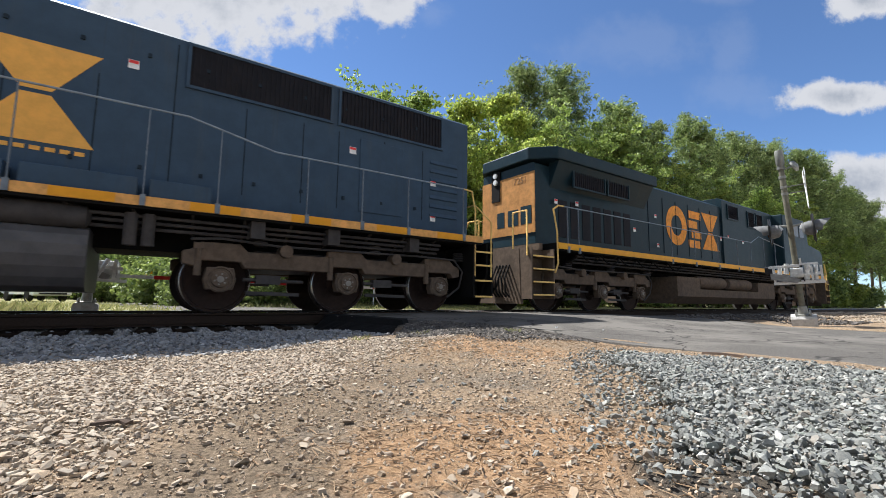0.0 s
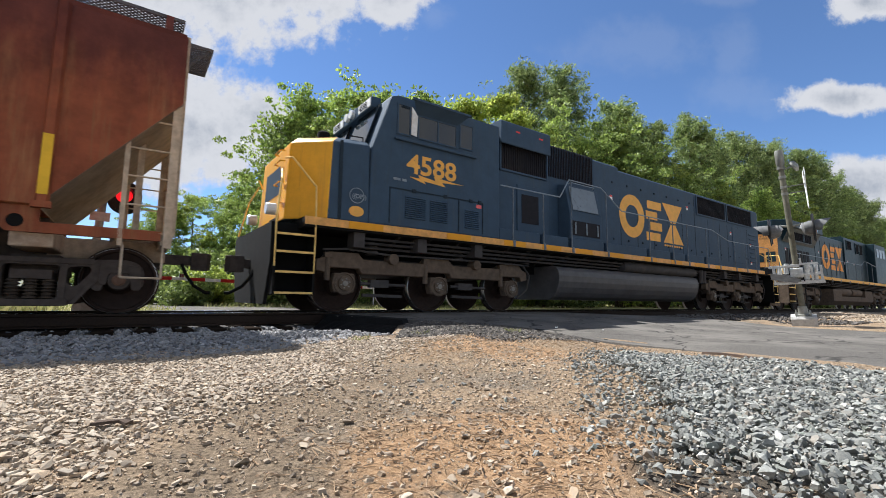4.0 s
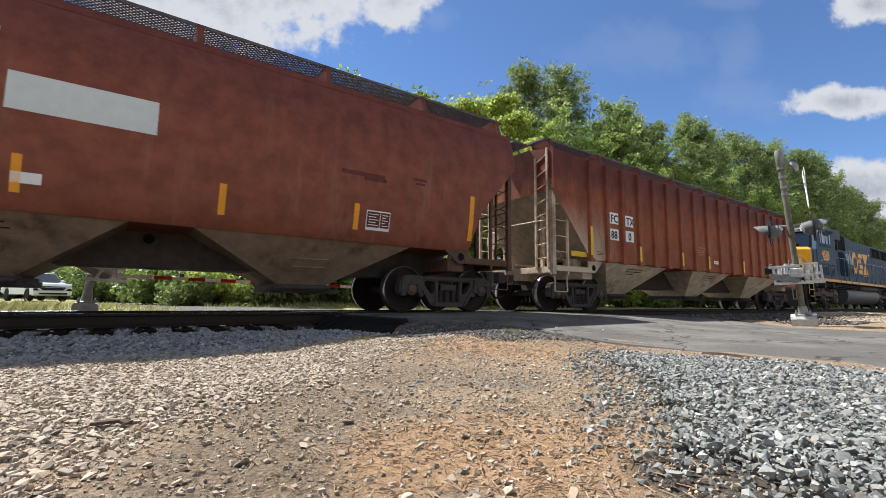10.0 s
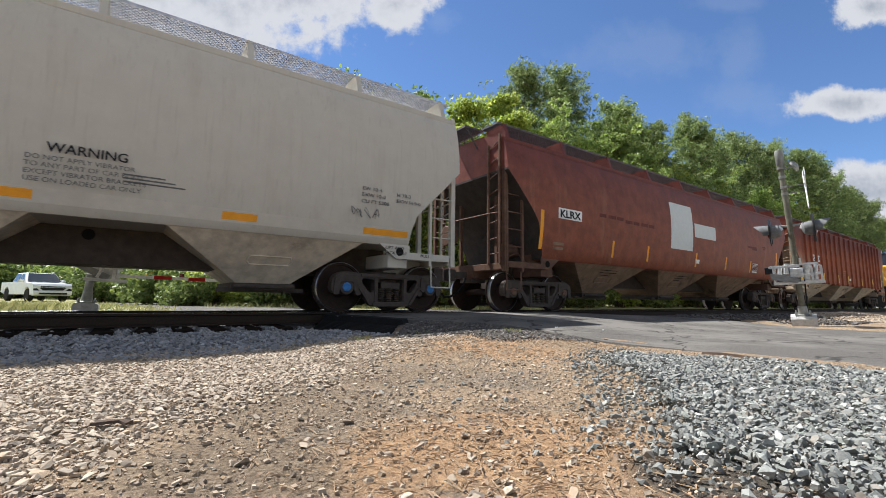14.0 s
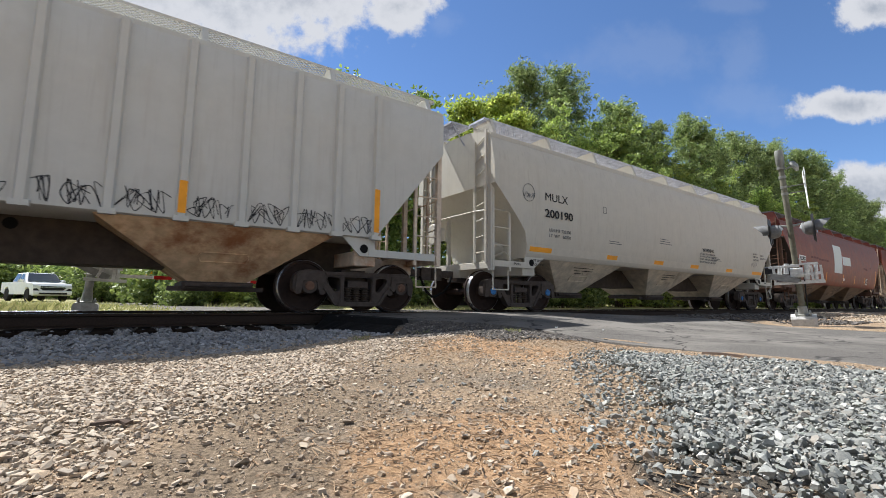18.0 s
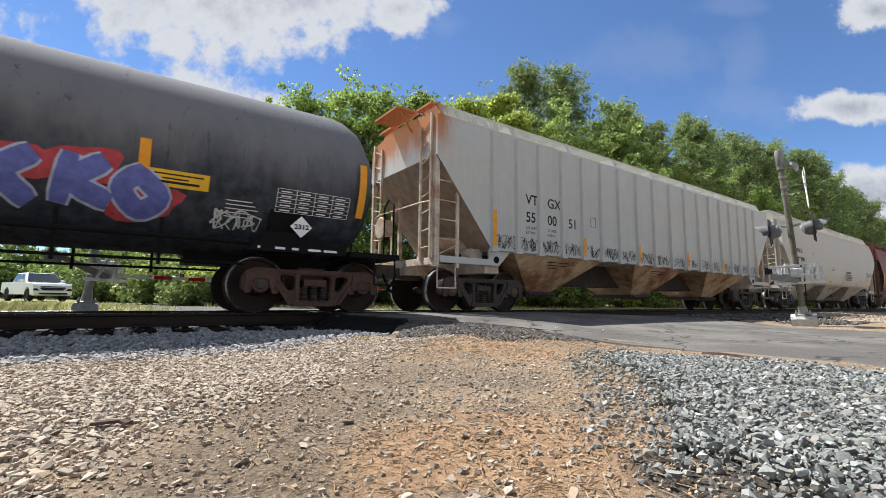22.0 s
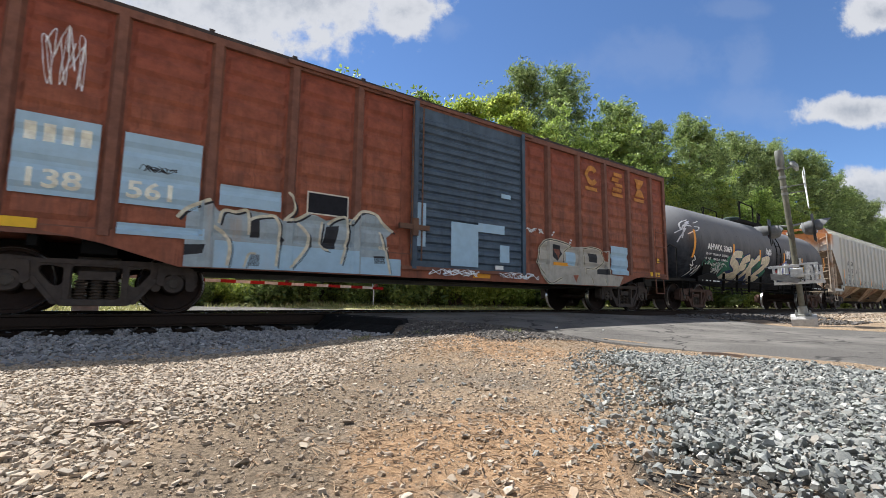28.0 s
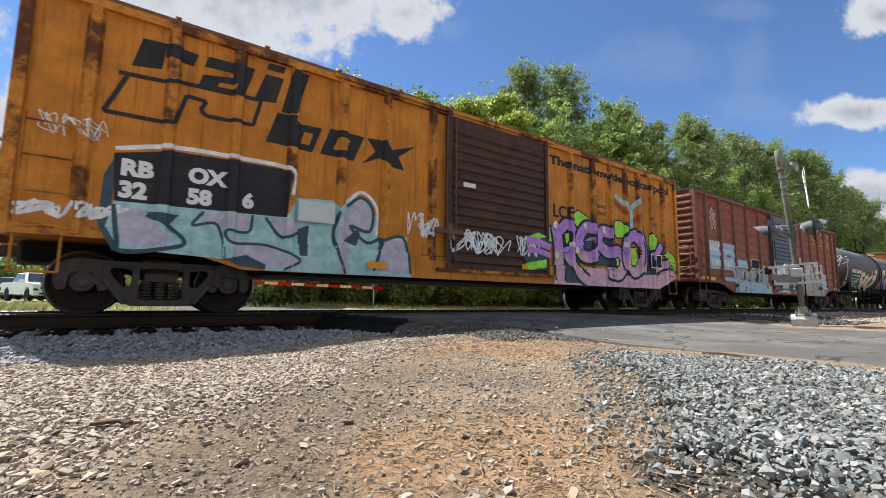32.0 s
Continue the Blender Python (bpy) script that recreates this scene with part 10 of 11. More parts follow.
def tank_patch(name, material, x0, x1, z0, z1, lift=0.006, label=""):
    bm = bmesh.new()
    rows = [[bm.verts.new((x, on_tank(x, z0 + (z1 - z0) * k / 6) - lift, z0 + (z1 - z0) * k / 6)) for x in (x0, x1)] for k in range(7)]
    for a, b in zip(rows, rows[1:]):
        bm.faces.new((a[0], a[1], b[1], b[0]))
    return part(name, bm, material, tank, label)


for x, z0, z1 in ((-7.2, 1.85, 2.85), (-4.04, 2.10, 2.58), (-1.45, 2.06, 2.55), (1.35, 2.08, 2.6), (3.72, 2.06, 2.5), (7.15, 1.75, 2.75)):
    tank_patch("reflective_strip", ORANGE, x - 0.07, x + 0.07, z0, z1, 0.022)
writing("AHWX 3069", -6.24, 2.225, 0.235, WHITE, tank, -1.536, wide=1.17, bold=0.008)
writing("LD LMT 192600 LB  87350KG", -6.31, 2.02, 0.088, WHITE, tank, -1.497, wide=1.24)
writing("LT  WT    70400 LB  31950KG", -6.31, 1.85, 0.088, WHITE, tank, -1.445, wide=1.24)
tank_patch("warning_sign", YELLOW, 3.76, 4.58, 1.86, 2.10, 0.012, "yellow warning sign")
for k, (a, b) in enumerate(((3.85, 4.5), (3.95, 4.3), (3.9, 4.45))):
    tank_patch("sign_bar", BLACK, a, b, 2.03 - 0.06 * k, 2.05 - 0.06 * k + (0.015 if k == 2 else 0), 0.016)
for k in range(6):
    tank_patch("data_bar", DIRTY_WHITE, 5.62, 6.92, 1.70 + 0.075 * k, 1.708 + 0.075 * k, 0.010)
for k in range(5):
    tank_patch("data_bar", DIRTY_WHITE, 5.62 + 0.325 * k - 0.005, 5.62 + 0.325 * k + 0.005, 1.70, 2.08, 0.010)
    for q in range(5):
        tank_patch("data_bar", DIRTY_WHITE, 5.68 + 0.325 * min(k, 3), 5.86 + 0.325 * min(k, 3), 1.725 + 0.075 * q, 1.745 + 0.075 * q, 0.011)
for k in range(5):
    tank_patch("print_line", DIRTY_WHITE, 4.85, 5.25 + 0.05 * (k % 3), 1.78 - 0.06 * k, 1.795 - 0.06 * k, 0.010)
T_GREEN = mat("green_spray", (0.04, 0.19, 0.12), (0.035, 0.05, 0.05), 0.6, grain=7, stain=0.95, low=0.44, high=0.60)
T_NAVY = mat("navy_spray", (0.025, 0.045, 0.13), (0.035, 0.038, 0.045), 0.6, stain=0.7)
T_BLUE = mat("royal_blue_spray", (0.14, 0.16, 0.42), (0.30, 0.32, 0.46), 0.5)
T_RED = mat("red_spray", (0.46, 0.07, 0.08), (0.26, 0.06, 0.06), 0.55)
T_EDGE = mat("pale_blue_spray", (0.46, 0.50, 0.62), (0.30, 0.32, 0.42), 0.6, stain=0.5)
T_CREAM = mat("cream_spray", (0.702, 0.621, 0.513), (0.486, 0.419, 0.338), 0.6, stain=0.4, streak=True)
bm = bmesh.new()
for k, (x, z, w, h) in enumerate(((-4.1, 1.75, 0.7, 0.9), (-3.3, 1.7, 1.1, 1.0), (-2.4, 1.7, 1.2, 1.0), (-1.5, 1.75, 1.1, 1.0), (-0.7, 1.8, 0.8, 0.9))):
    blob_on(bm, bubble(x, z, w, h, random.Random(k + 2), 22, 0.08), on_tank, 0.004 + 0.0004 * k, 5)
part("spray_halo", bm, T_GREEN, tank)
bm = bmesh.new()
for k, (x, z, w, h) in enumerate(((-3.7, 1.35, 0.9, 0.4), (-2.7, 1.32, 1.1, 0.35), (-1.6, 1.34, 1.2, 0.4))):
    blob_on(bm, bubble(x, z, w, h, random.Random(k + 5), 22, 0.08), on_tank, 0.007 + 0.0004 * k, 4)
part("spray_halo", bm, T_NAVY, tank)
SEK = [
    (0.11, [(-3.22, 2.21), (-3.86, 2.17), (-4.0, 1.93), (-3.45, 1.75), (-3.24, 1.47), (-3.77, 1.29), (-4.21, 1.37)]), (0.12, [(-2.43, 2.15), (-3.01, 1.94), (-2.95, 1.61), (-3.09, 1.3), (-2.69, 1.25)]),
    (0.10, [(-3.01, 1.66), (-2.55, 1.76)]), (0.12, [(-2.14, 2.11), (-2.25, 1.66), (-2.5, 1.22)]), (0.10, [(-1.48, 2.24), (-2.08, 1.74), (-1.52, 1.31)]), (0.12, [(-1.23, 2.07), (-0.49, 2.17), (-0.87, 1.77), (-1.31, 1.38), (-0.54, 1.26)]),
]
lettering_like(tank, [(r * 1.35, p) for r, p in SEK], on_tank, T_NAVY, T_CREAM, 0.05, 0.012, "cream outlined sprayed shape", 4)
bm = bmesh.new()
for k, (x, z, w, h) in enumerate(((1.3, 1.75, 0.9, 0.7), (2.2, 1.95, 0.9, 0.45), (3.0, 2.0, 0.9, 0.5), (3.7, 1.6, 1.0, 0.45))):
    blob_on(bm, bubble(x, z, w, h, random.Random(k + 12), 22, 0.08), on_tank, 0.004 + 0.0004 * k, 4)
part("spray_halo", bm, T_RED, tank)
SEK2 = [
    (0.10, [(1.77, 2.13), (1.33, 1.98), (1.64, 1.75), (1.38, 1.4)]), (0.10, [(2.0, 2.03), (2.06, 1.44)]), (0.10, [(2.54, 2.08), (2.23, 1.79), (2.49, 1.46)]), (0.08, [(2.91, 2.14), (2.78, 1.48)]),
    (0.10, [(3.29, 2.1), (2.95, 1.78), (3.35, 1.55)]), (0.10, [(3.66, 2.0), (3.48, 1.76), (3.7, 1.5), (3.95, 1.7), (3.66, 2.0)]),
]
lettering_like(tank, [(r * 1.3, p) for r, p in SEK2], on_tank, T_EDGE, T_BLUE, 0.035, 0.012, "blue sprayed shape edged with white", 4)


def tank_scrawl(name, material, x, z, w, h, seed, strokes, r):
    bm = bmesh.new()
    scribble(bm, x, z, w, h, 0, seed, strokes, r)
    for v in bm.verts:
        v.co.y = on_tank(v.co.x, v.co.z) - 0.02
    part(name, bm, material, tank)


tank_scrawl("white_scrawl", SPRAY_WHITE, -0.75, 2.35, 0.5, 0.32, 3, 6, 0.018)
tank_scrawl("white_scrawl", SPRAY_WHITE, 1.6, 2.35, 0.45, 0.42, 4, 6, 0.018)
for r, pts in ((0.02, [(-7.1, 1.94), (-6.88, 1.79), (-7.05, 1.75), (-6.82, 1.58), (-7.09, 1.62)]), (0.018, [(-6.9, 1.55), (-6.7, 1.39), (-6.85, 1.2), (-6.56, 1.61), (-6.48, 1.29), (-6.35, 1.64), (-6.3, 1.24)]), (0.014, [(-5.19, 1.81), (-5.1, 1.44), (-4.83, 1.67), (-4.65, 1.48), (-4.51, 1.88)]), (0.014, [(-5.62, 1.34), (-5.28, 1.43), (-5.54, 1.15), (-5.11, 1.15), (-4.74, 1.36), (-4.46, 1.35)])):
    bm = bmesh.new()
    stroke(bm, pts, r, on_tank, 0.012)
    part("white_scrawl", bm, SPRAY_WHITE, tank)
tank_scrawl("pale_scrawl", GREY_PATCH, -5.9, 1.4, 1.4, 0.4, 6, 9, 0.010)
tank_scrawl("green_scrawl", T_GREEN, -6.2, 1.55, 1.9, 0.35, 7, 8, 0.016)
tank_scrawl("pale_scrawl", GREY_PATCH, 4.7, 1.35, 0.7, 0.3, 9, 6, 0.010)

for r, pts in ((0.022, [(-0.55, 3.25), (-0.75, 3.1), (-0.65, 2.9), (-0.5, 3.2), (-0.6, 2.55)]), (0.02, [(-0.9, 2.75), (-0.5, 2.9), (-0.8, 2.4)]), (0.02, [(-0.2, 3.2), (-0.55, 3.05), (-0.15, 2.95), (-0.4, 2.7)])):
    bm = bmesh.new()
    stroke(bm, [(-1.0 - 0.7 * (u + 0.9), z) for u, z in pts], r, lambda x, z: 0.0, 0.0)
    for v in bm.verts:
        u, z = v.co.x, v.co.z
        rad = math.hypot(u, z - TC)
        v.co = Vector((-along([(r0, x0) for r0, x0 in ((0.05, 7.78), (0.6, 7.72), (1.05, 7.55), (1.35, 7.30), (1.49, 7.02), (1.53, 6.75))], min(rad, 1.52)) - 0.012, u, z))
    part("white_scrawl", bm, SPRAY_WHITE, tank)
# platform, dome, railings
bm = bmesh.new()
lathe(bm, [(0.02, 3.95), (0.36, 3.95), (0.36, 4.28), (0.30, 4.34), (0.02, 4.36)], (-0.15, 0, 0), "z", 24)
part("manway_dome", bm, mat("dome_green_black", (0.03, 0.045, 0.04)), tank, smooth=True)
for y in (-0.78, 0.78):
    bm = bmesh.new()
    bar(bm, (-1.35, y, 3.98), (1.1, y, 3.98), 0.09, 0.11)
    part("platform_beam", bm, BLACKISH, tank)
    bm = bmesh.new()
    pipe(bm, [(-1.22, y, 4.0), (-1.34, y, 4.75), (-1.28, y, 4.84), (0.12, y, 4.78), (0.20, y, 4.72), (0.20, y, 4.0)], 0.024, 8)
    pipe(bm, [(-1.22, y, 4.0), (-1.16, y, 4.82)], 0.024, 8)
    part("platform_railing", bm, BLACKISH, tank)
    bm = bmesh.new()
    pipe(bm, [(0.72, y, 4.0), (0.72, y, 4.48), (0.78, y, 4.55), (1.02, y, 4.50), (1.04, y, 4.45), (0.86, y, 4.0)], 0.024, 8)
    pipe(bm, [(0.86, y, 4.0), (0.9, y, 4.52)], 0.020, 8)
    part("platform_railing", bm, BLACKISH, tank)
    part("platform_grating", grating(-1.3, 1.05, min(y, y * 0.45), max(y, y * 0.45), 3.98, 0.08), BLACKISH, tank)
for s in (-1, 1):
    bm = bmesh.new()
    arcs = [(0.32, 0.52), (0.62, 0.80)]
    for x in (0.30, 0.80):
        pts = [(x, s * (TR + 0.07) * math.sin(t), TC + (TR + 0.07) * math.cos(t)) for t in np.linspace(0.55, 1.75, 8)] + [(x, s * 1.56, 1.9), (x, s * 1.56, 0.75)]
        pipe(bm, pts, 0.022, 6)
    for t in np.linspace(0.6, 1.6, 5):
        part("ladder_rung", bm, BLACKISH, tank) if t > 0.6 else part("ladder_rail", bm, BLACKISH, tank)
        bm = bmesh.new()
        rod(bm, (0.30, s * (TR + 0.07) * math.sin(t), TC + (TR + 0.07) * math.cos(t)), (0.80, s * (TR + 0.07) * math.sin(t), TC + (TR + 0.07) * math.cos(t)), 0.014, 6)
    for z in (2.0, 1.7, 1.4, 1.1, 0.8):
        part("ladder_rung", bm, BLACKISH, tank)
        bm = bmesh.new()
        rod(bm, (0.30, s * 1.56, z), (0.80, s * 1.56, z), 0.014, 6)
    part("ladder_rung", bm, BLACKISH, tank)
    bm = bmesh.new()
    pipe(bm, [(-5.6, s * 1.40, 1.12), (5.2, s * 1.40, 1.12)], 0.035, 8)
    pipe(bm, [(-5.2, s * 1.2, 0.78), (5.2, s * 1.2, 0.78)], 0.022, 8)
    part("side_pipe", bm, BLACKISH, tank)
    for x in (-4.6, -3.4, -2.2, -1.0, 1.6, 2.8, 4.0):
        bm = bmesh.new()
        bar(bm, (x, s * 1.35, 1.4), (x, s * 1.30, 0.70), 0.05, 0.08)
        part("hanger", bm, BLACKISH, tank)
for d in (-1, 1):
    bm = bmesh.new()
    box(bm, d * 4.4, d * 8.05, -0.35, 0.35, 0.80, 1.12)
    part("stub_sill", bm, BLACKISH, tank, bevel=0.02)
    bm = bmesh.new()
    box(bm, d * 7.0, d * 8.05, -1.40, 1.40, 1.00, 1.10)
    part("end_platform", bm, BLACKISH, tank)
    bm = bmesh.new()
    prism(bm, [(-1.2, 1.05), (1.2, 1.05), (1.35, 1.9), (0.9, 1.55), (0, 1.30), (-0.9, 1.55), (-1.35, 1.9)], d * 5.55, d * 6.15, "x")
    part("saddle", bm, BLACKISH, tank)
    for s in (-1, 1):
        bm = bmesh.new()
        prism(bm, [(d * 5.2, 1.0), (d * 6.9, 1.0), (d * 6.9, 1.18), (d * 6.0, 1.34), (d * 5.5, 1.34)], s * 1.38, s * 1.44)
        part("side_bolster", bm, BLACKISH, tank)
        bm = bmesh.new()
        pipe(bm, [(d * 7.95, s * 1.38, 1.05), (d * 7.95, s * 1.40, 0.5), (d * 7.5, s * 1.40, 0.5), (d * 7.5, s * 1.38, 1.05)], 0.018)
        part("sill_step", bm, BLACKISH, tank)
        bm = bmesh.new()
        pipe(bm, [(d * 7.98, s * 1.25, 1.1), (d * 7.98, s * 1.25, 2.15), (d * 7.98, s * 1.05, 2.3), (d * 7.98, s * 0.85, 2.15), (d * 7.98, s * 0.85, 1.1)], 0.02)
        part("end_handhold", bm, BLACKISH, tank)
    bogie(tank, d * 6.45, frame_mat=mat("brown_cast_frame", (0.105, 0.062, 0.045), (0.045, 0.03, 0.024), 0.8, 0.1, stain=0.7))
    if d < 0:
        continue
    bm = bmesh.new()
    o = [(d * 6.04 - 0.19, 1.45), (d * 6.04, 1.26), (d * 6.04 + 0.19, 1.45), (d * 6.04, 1.64)]
    patch(bm, o, -1.47)
    pl = part("hazard_placard", bm, WHITE, tank, "white diamond hazard placard")
    writing("2312", d * 6.04 - 0.12, 1.41, 0.085, BLACK, pl, -1.476, wide=1.1, bold=0.004)
    bm = bmesh.new()
    box(bm, d * 6.04 - 0.03, d * 6.04 + 0.03, -1.466, -1.40, 1.1, 1.5)
    part("placard_bracket", bm, BLACKISH, tank)
coupler(tank, -8.7, 8.7)
for x in (-6.6, 5.35):
    for k, ww in enumerate((0.05, 0.2, 0.14, 0.28, 0.3)):
        plate(tank, "sill_print", DIRTY_WHITE, x + k * 0.28, x + k * 0.28 + ww * 0.8, 1.04, 1.08, -1.446)
# ---- crossing signals, vehicles, signs and litter round the track ----
GALV = mat("weathered_galvanised_steel", (0.30, 0.30, 0.27), (0.17, 0.17, 0.13), 0.55, 0.55, grain=9, stain=0.6)
OLIVE_POLE = mat("weathered_olive_grey_pole", (0.165, 0.155, 0.115), (0.08, 0.075, 0.055), 0.65, 0.25, grain=8, stain=0.7)
ALU = mat("bare_aluminium_casting", (0.62, 0.62, 0.60), (0.38, 0.38, 0.36), 0.45, 0.6, grain=10, stain=0.5)
CONCRETE = mat("light_concrete", (0.46, 0.45, 0.42), (0.28, 0.27, 0.25), 0.9, grain=10, stain=0.5, bump=0.3, bumpscale=40)
SIGN_BACK = mat("bare_sign_back", (0.50, 0.51, 0.52), (0.34, 0.35, 0.36), 0.5, 0.4, grain=6, stain=0.5)
SIGN_WHITE = mat("white_sign_face", (0.80, 0.80, 0.78), (0.6, 0.6, 0.58), 0.4)
DULL_BLACK = mat("dull_black_signal_paint", (0.018, 0.018, 0.019), (0.04, 0.04, 0.04), 0.5)
WORN_GREY = mat("worn_grey_black_paint", (0.16, 0.16, 0.155), (0.05, 0.05, 0.05), 0.6, grain=9, stain=0.7)
LENS_LIT = glow("lit_red_lens", (1.0, 0.012, 0.02), 0.6)
LENS_DARK = glass_mat("dark_red_lens", (0.10, 0.004, 0.006), 0.15)
STRIPE_RED = mat("gate_red", (0.42, 0.02, 0.02), (0.3, 0.03, 0.03), 0.45)
WEIGHT = mat("grey_counterweight_paint", (0.24, 0.24, 0.23), (0.13, 0.12, 0.11), 0.6, 0.2, stain=0.5)


def signal_head(post, x, y, z, face, lens, shade):
    """One round signal light that looks along face (-1: -y, +1: +y), with target board, hood and lens."""
    bm = bmesh.new()
    lathe(bm, [(0.30, y - 0.012), (0.318, y - 0.006), (0.318, y + 0.006), (0.30, y + 0.012)], (x, 0, z), "y", 32)
    head = part("target_board", bm, DULL_BLACK, post, "round black target board")
    bm = bmesh.new()
    lathe(bm, [(0.155, y - face * 0.02), (0.16, y - face * 0.06), (0.13, y - face * 0.17), (0.05, y - face * 0.21), (0.02, y - face * 0.215)], (x, 0, z), "y", 24)
    part("lamp_housing", bm, shade, head, smooth=True)
    bm = bmesh.new()
    lathe(bm, [(0.148, y + face * 0.014), (0.14, y + face * 0.030), (0.10, y + face * 0.046), (0.04, y + face * 0.055), (0.01, y + face * 0.056)], (x, 0, z), "y", 24)
    part("lens", bm, lens, head, "lit red lens" if lens is LENS_LIT else "unlit dark red lens", smooth=True)
    # hood: an open half tube that gets shorter towards its sides
    bm = bmesh.new()
    n, rows = 18, []
    for k in range(n + 1):
        a = radians(-20 + 220 * k / n)
        reach = 0.30 * (0.45 + 0.55 * max(0, math.sin(a)))
        c, s = math.cos(a), math.sin(a)
        rows.append([bm.verts.new((x + r * c, y + face * d, z + r * s)) for r, d in ((0.165, 0.012), (0.178, reach), (0.170, reach), (0.157, 0.012))])
    for a, b in zip(rows, rows[1:]):
        for i in range(4):
            bm.faces.new((a[i], a[(i + 1) % 4], b[(i + 1) % 4], b[i]))
    part("hood", bm, shade, head, smooth=True)
    return head


def crossbuck(post, y, z, front, back_mat, front_mat):
    for k, a in enumerate((39, -39)):
        q = Matrix.Translation((0, y + 0.014 * k, z)) @ Matrix.Rotation(radians(a), 4, "Y")
        bm = bmesh.new()
        box(bm, -0.61, 0.61, -0.003, 0.003, -0.115, 0.115, q)
        brd = part("crossbuck_board", bm, back_mat, post, "bare grey back of a crossbuck board" if front > 0 else "white crossbuck board")
        bm = bmesh.new()
        for zz in (-0.06, 0.06):
            box(bm, -0.60, 0.60, -front * 0.003, -front * 0.012, zz - 0.012, zz + 0.012, q)
        part("stiffener", bm, back_mat, brd)
        bm = bmesh.new()
        box(bm, -0.60, 0.60, front * 0.0035, front * 0.006, -0.108, 0.108, q)
        part("sign_face", bm, front_mat, brd, "white reflective face")


def gate_mechanism(post, z, arm_way):
    """The bracket, side arms and counterweights that carry a gate arm, round the mast at height z."""
    for s in (-1, 1):
        bm = bmesh.new()
        box(bm, -0.10, 0.62, s * 0.17 - 0.02, s * 0.17 + 0.02, z - 0.24, z - 0.17)
        part("bracket_rail", bm, ALU, post, "bare aluminium rail")
        bm = bmesh.new()
        box(bm, -0.36, 0.52, s * 0.25 - 0.016, s * 0.25 + 0.016, z + 0.02, z + 0.09)
        part("bracket_rail", bm, ALU, post, "bare aluminium rail")
        bm = bmesh.new()
        prism(bm, [(-0.62 * arm_way, z + 0.20), (-0.50 * arm_way, z + 0.26), (0.34 * arm_way, z - 0.10), (0.30 * arm_way, z - 0.18), (0.18 * arm_way, z - 0.18)], s * 0.30, s * 0.33)
        part("side_arm", bm, WEIGHT, post, "grey steel side arm")
        bm = bmesh.new()
        for k in range(3):
            box(bm, -0.62 * arm_way - 0.10, -0.62 * arm_way + 0.08, s * (0.335 + 0.045 * k), s * (0.375 + 0.045 * k), z + 0.06, z + 0.30)
        part("counterweight", bm, WEIGHT, post, "stacked grey counterweight plates")
        bm = bmesh.new()
        box(bm, 0.36, 0.42, s * 0.25 - 0.02, s * 0.25 + 0.02, z - 0.22, z + 0.24)
        part("bracket_upright", bm, ALU, post)
        bm = bmesh.new()
        rod(bm, (0.12, s * 0.30, z - 0.16), (0.26, s * 0.30, z + 0.24), 0.042, 10)
        part("buffer_tube", bm, ALU, post, "bright aluminium tube")
        bm = bmesh.new()
        rod(bm, (0.46, s * 0.12, z - 0.18), (0.44, s * 0.14, z + 0.16), 0.03, 10)
        part("buffer_tube", bm, ALU, post, "bright aluminium tube")
    bm = bmesh.new()
    box(bm, 0.08, 0.46, -0.15, 0.15, z - 0.16, z + 0.20)
    part("gate_motor_box", bm, mat("grey_gate_box", (0.42, 0.42, 0.40), (0.28, 0.27, 0.25), 0.5, 0.3), post, "grey gate motor box", bevel=0.02)
    for zz in (z - 0.10, z + 0.12):
        bm = bmesh.new()
        pipe(bm, [(-0.10, -0.10, zz), (0.12, -0.10, zz)], 0.016, 6)
        pipe(bm, [(-0.10, 0.10, zz), (0.12, 0.10, zz)], 0.016, 6)
        pipe(bm, [(-0.10, -0.10, zz), (-0.10, 0.10, zz)], 0.016, 6)
        part("mast_clamp", bm, ALU, post)


def mast(post, h, r, material):
    bm = bmesh.new()
    lathe(bm, [(r, 0.0), (r, h - 0.62), (r * 0.92, h - 0.60), (r * 0.92, h)], (0, 0, 0), "z", 20)
    part("mast", bm, material, post, smooth=True)
    bm = bmesh.new()
    for z, k in ((h - 1.02, 1.16), (h - 0.86, 1.16), (h - 0.62, 1.22), (h - 0.40, 1.35)):
        lathe(bm, [(r * k, z - 0.03), (r * k, z + 0.03)], (0, 0, 0), "z", 20)
    part("mast_band", bm, GALV, post)
    bm = bmesh.new()
    lathe(bm, [(r * 1.05, h - 0.36), (r * 1.42, h - 0.30), (r * 1.42, h), (r * 1.25, h + 0.02), (r * 1.1, h - 0.02)], (0, 0, 0), "z", 20)
    part("mast_cap", bm, GALV, post, "grey open mast cap", smooth=True)


def foot(post, w, h, material):
    bm = bmesh.new()
    prism(bm, [(-w, -h), (w, -h), (w, -0.03), (w * 0.86, 0.02), (-w * 0.86, 0.02), (-w, -0.03)], -w, w)
    part("foundation", bm, material, post, "light grey foundation block")
    bm = bmesh.new()
    lathe(bm, [(0.16, 0.02), (0.16, 0.05), (0.10, 0.06), (0.085, 0.24)], (0, 0, 0), "z", 16)
    part("mast_socket", bm, GALV, post)
    for x in (-0.13, 0.13):
        for y in (-0.13, 0.13):
            bm = bmesh.new()
            rod(bm, (x, y, 0.0), (x, y, 0.12), 0.016, 6)
            rod(bm, (x, y, 0.05), (x, y, 0.08), 0.03, 6)
            part("anchor_bolt", bm, GALV, post)


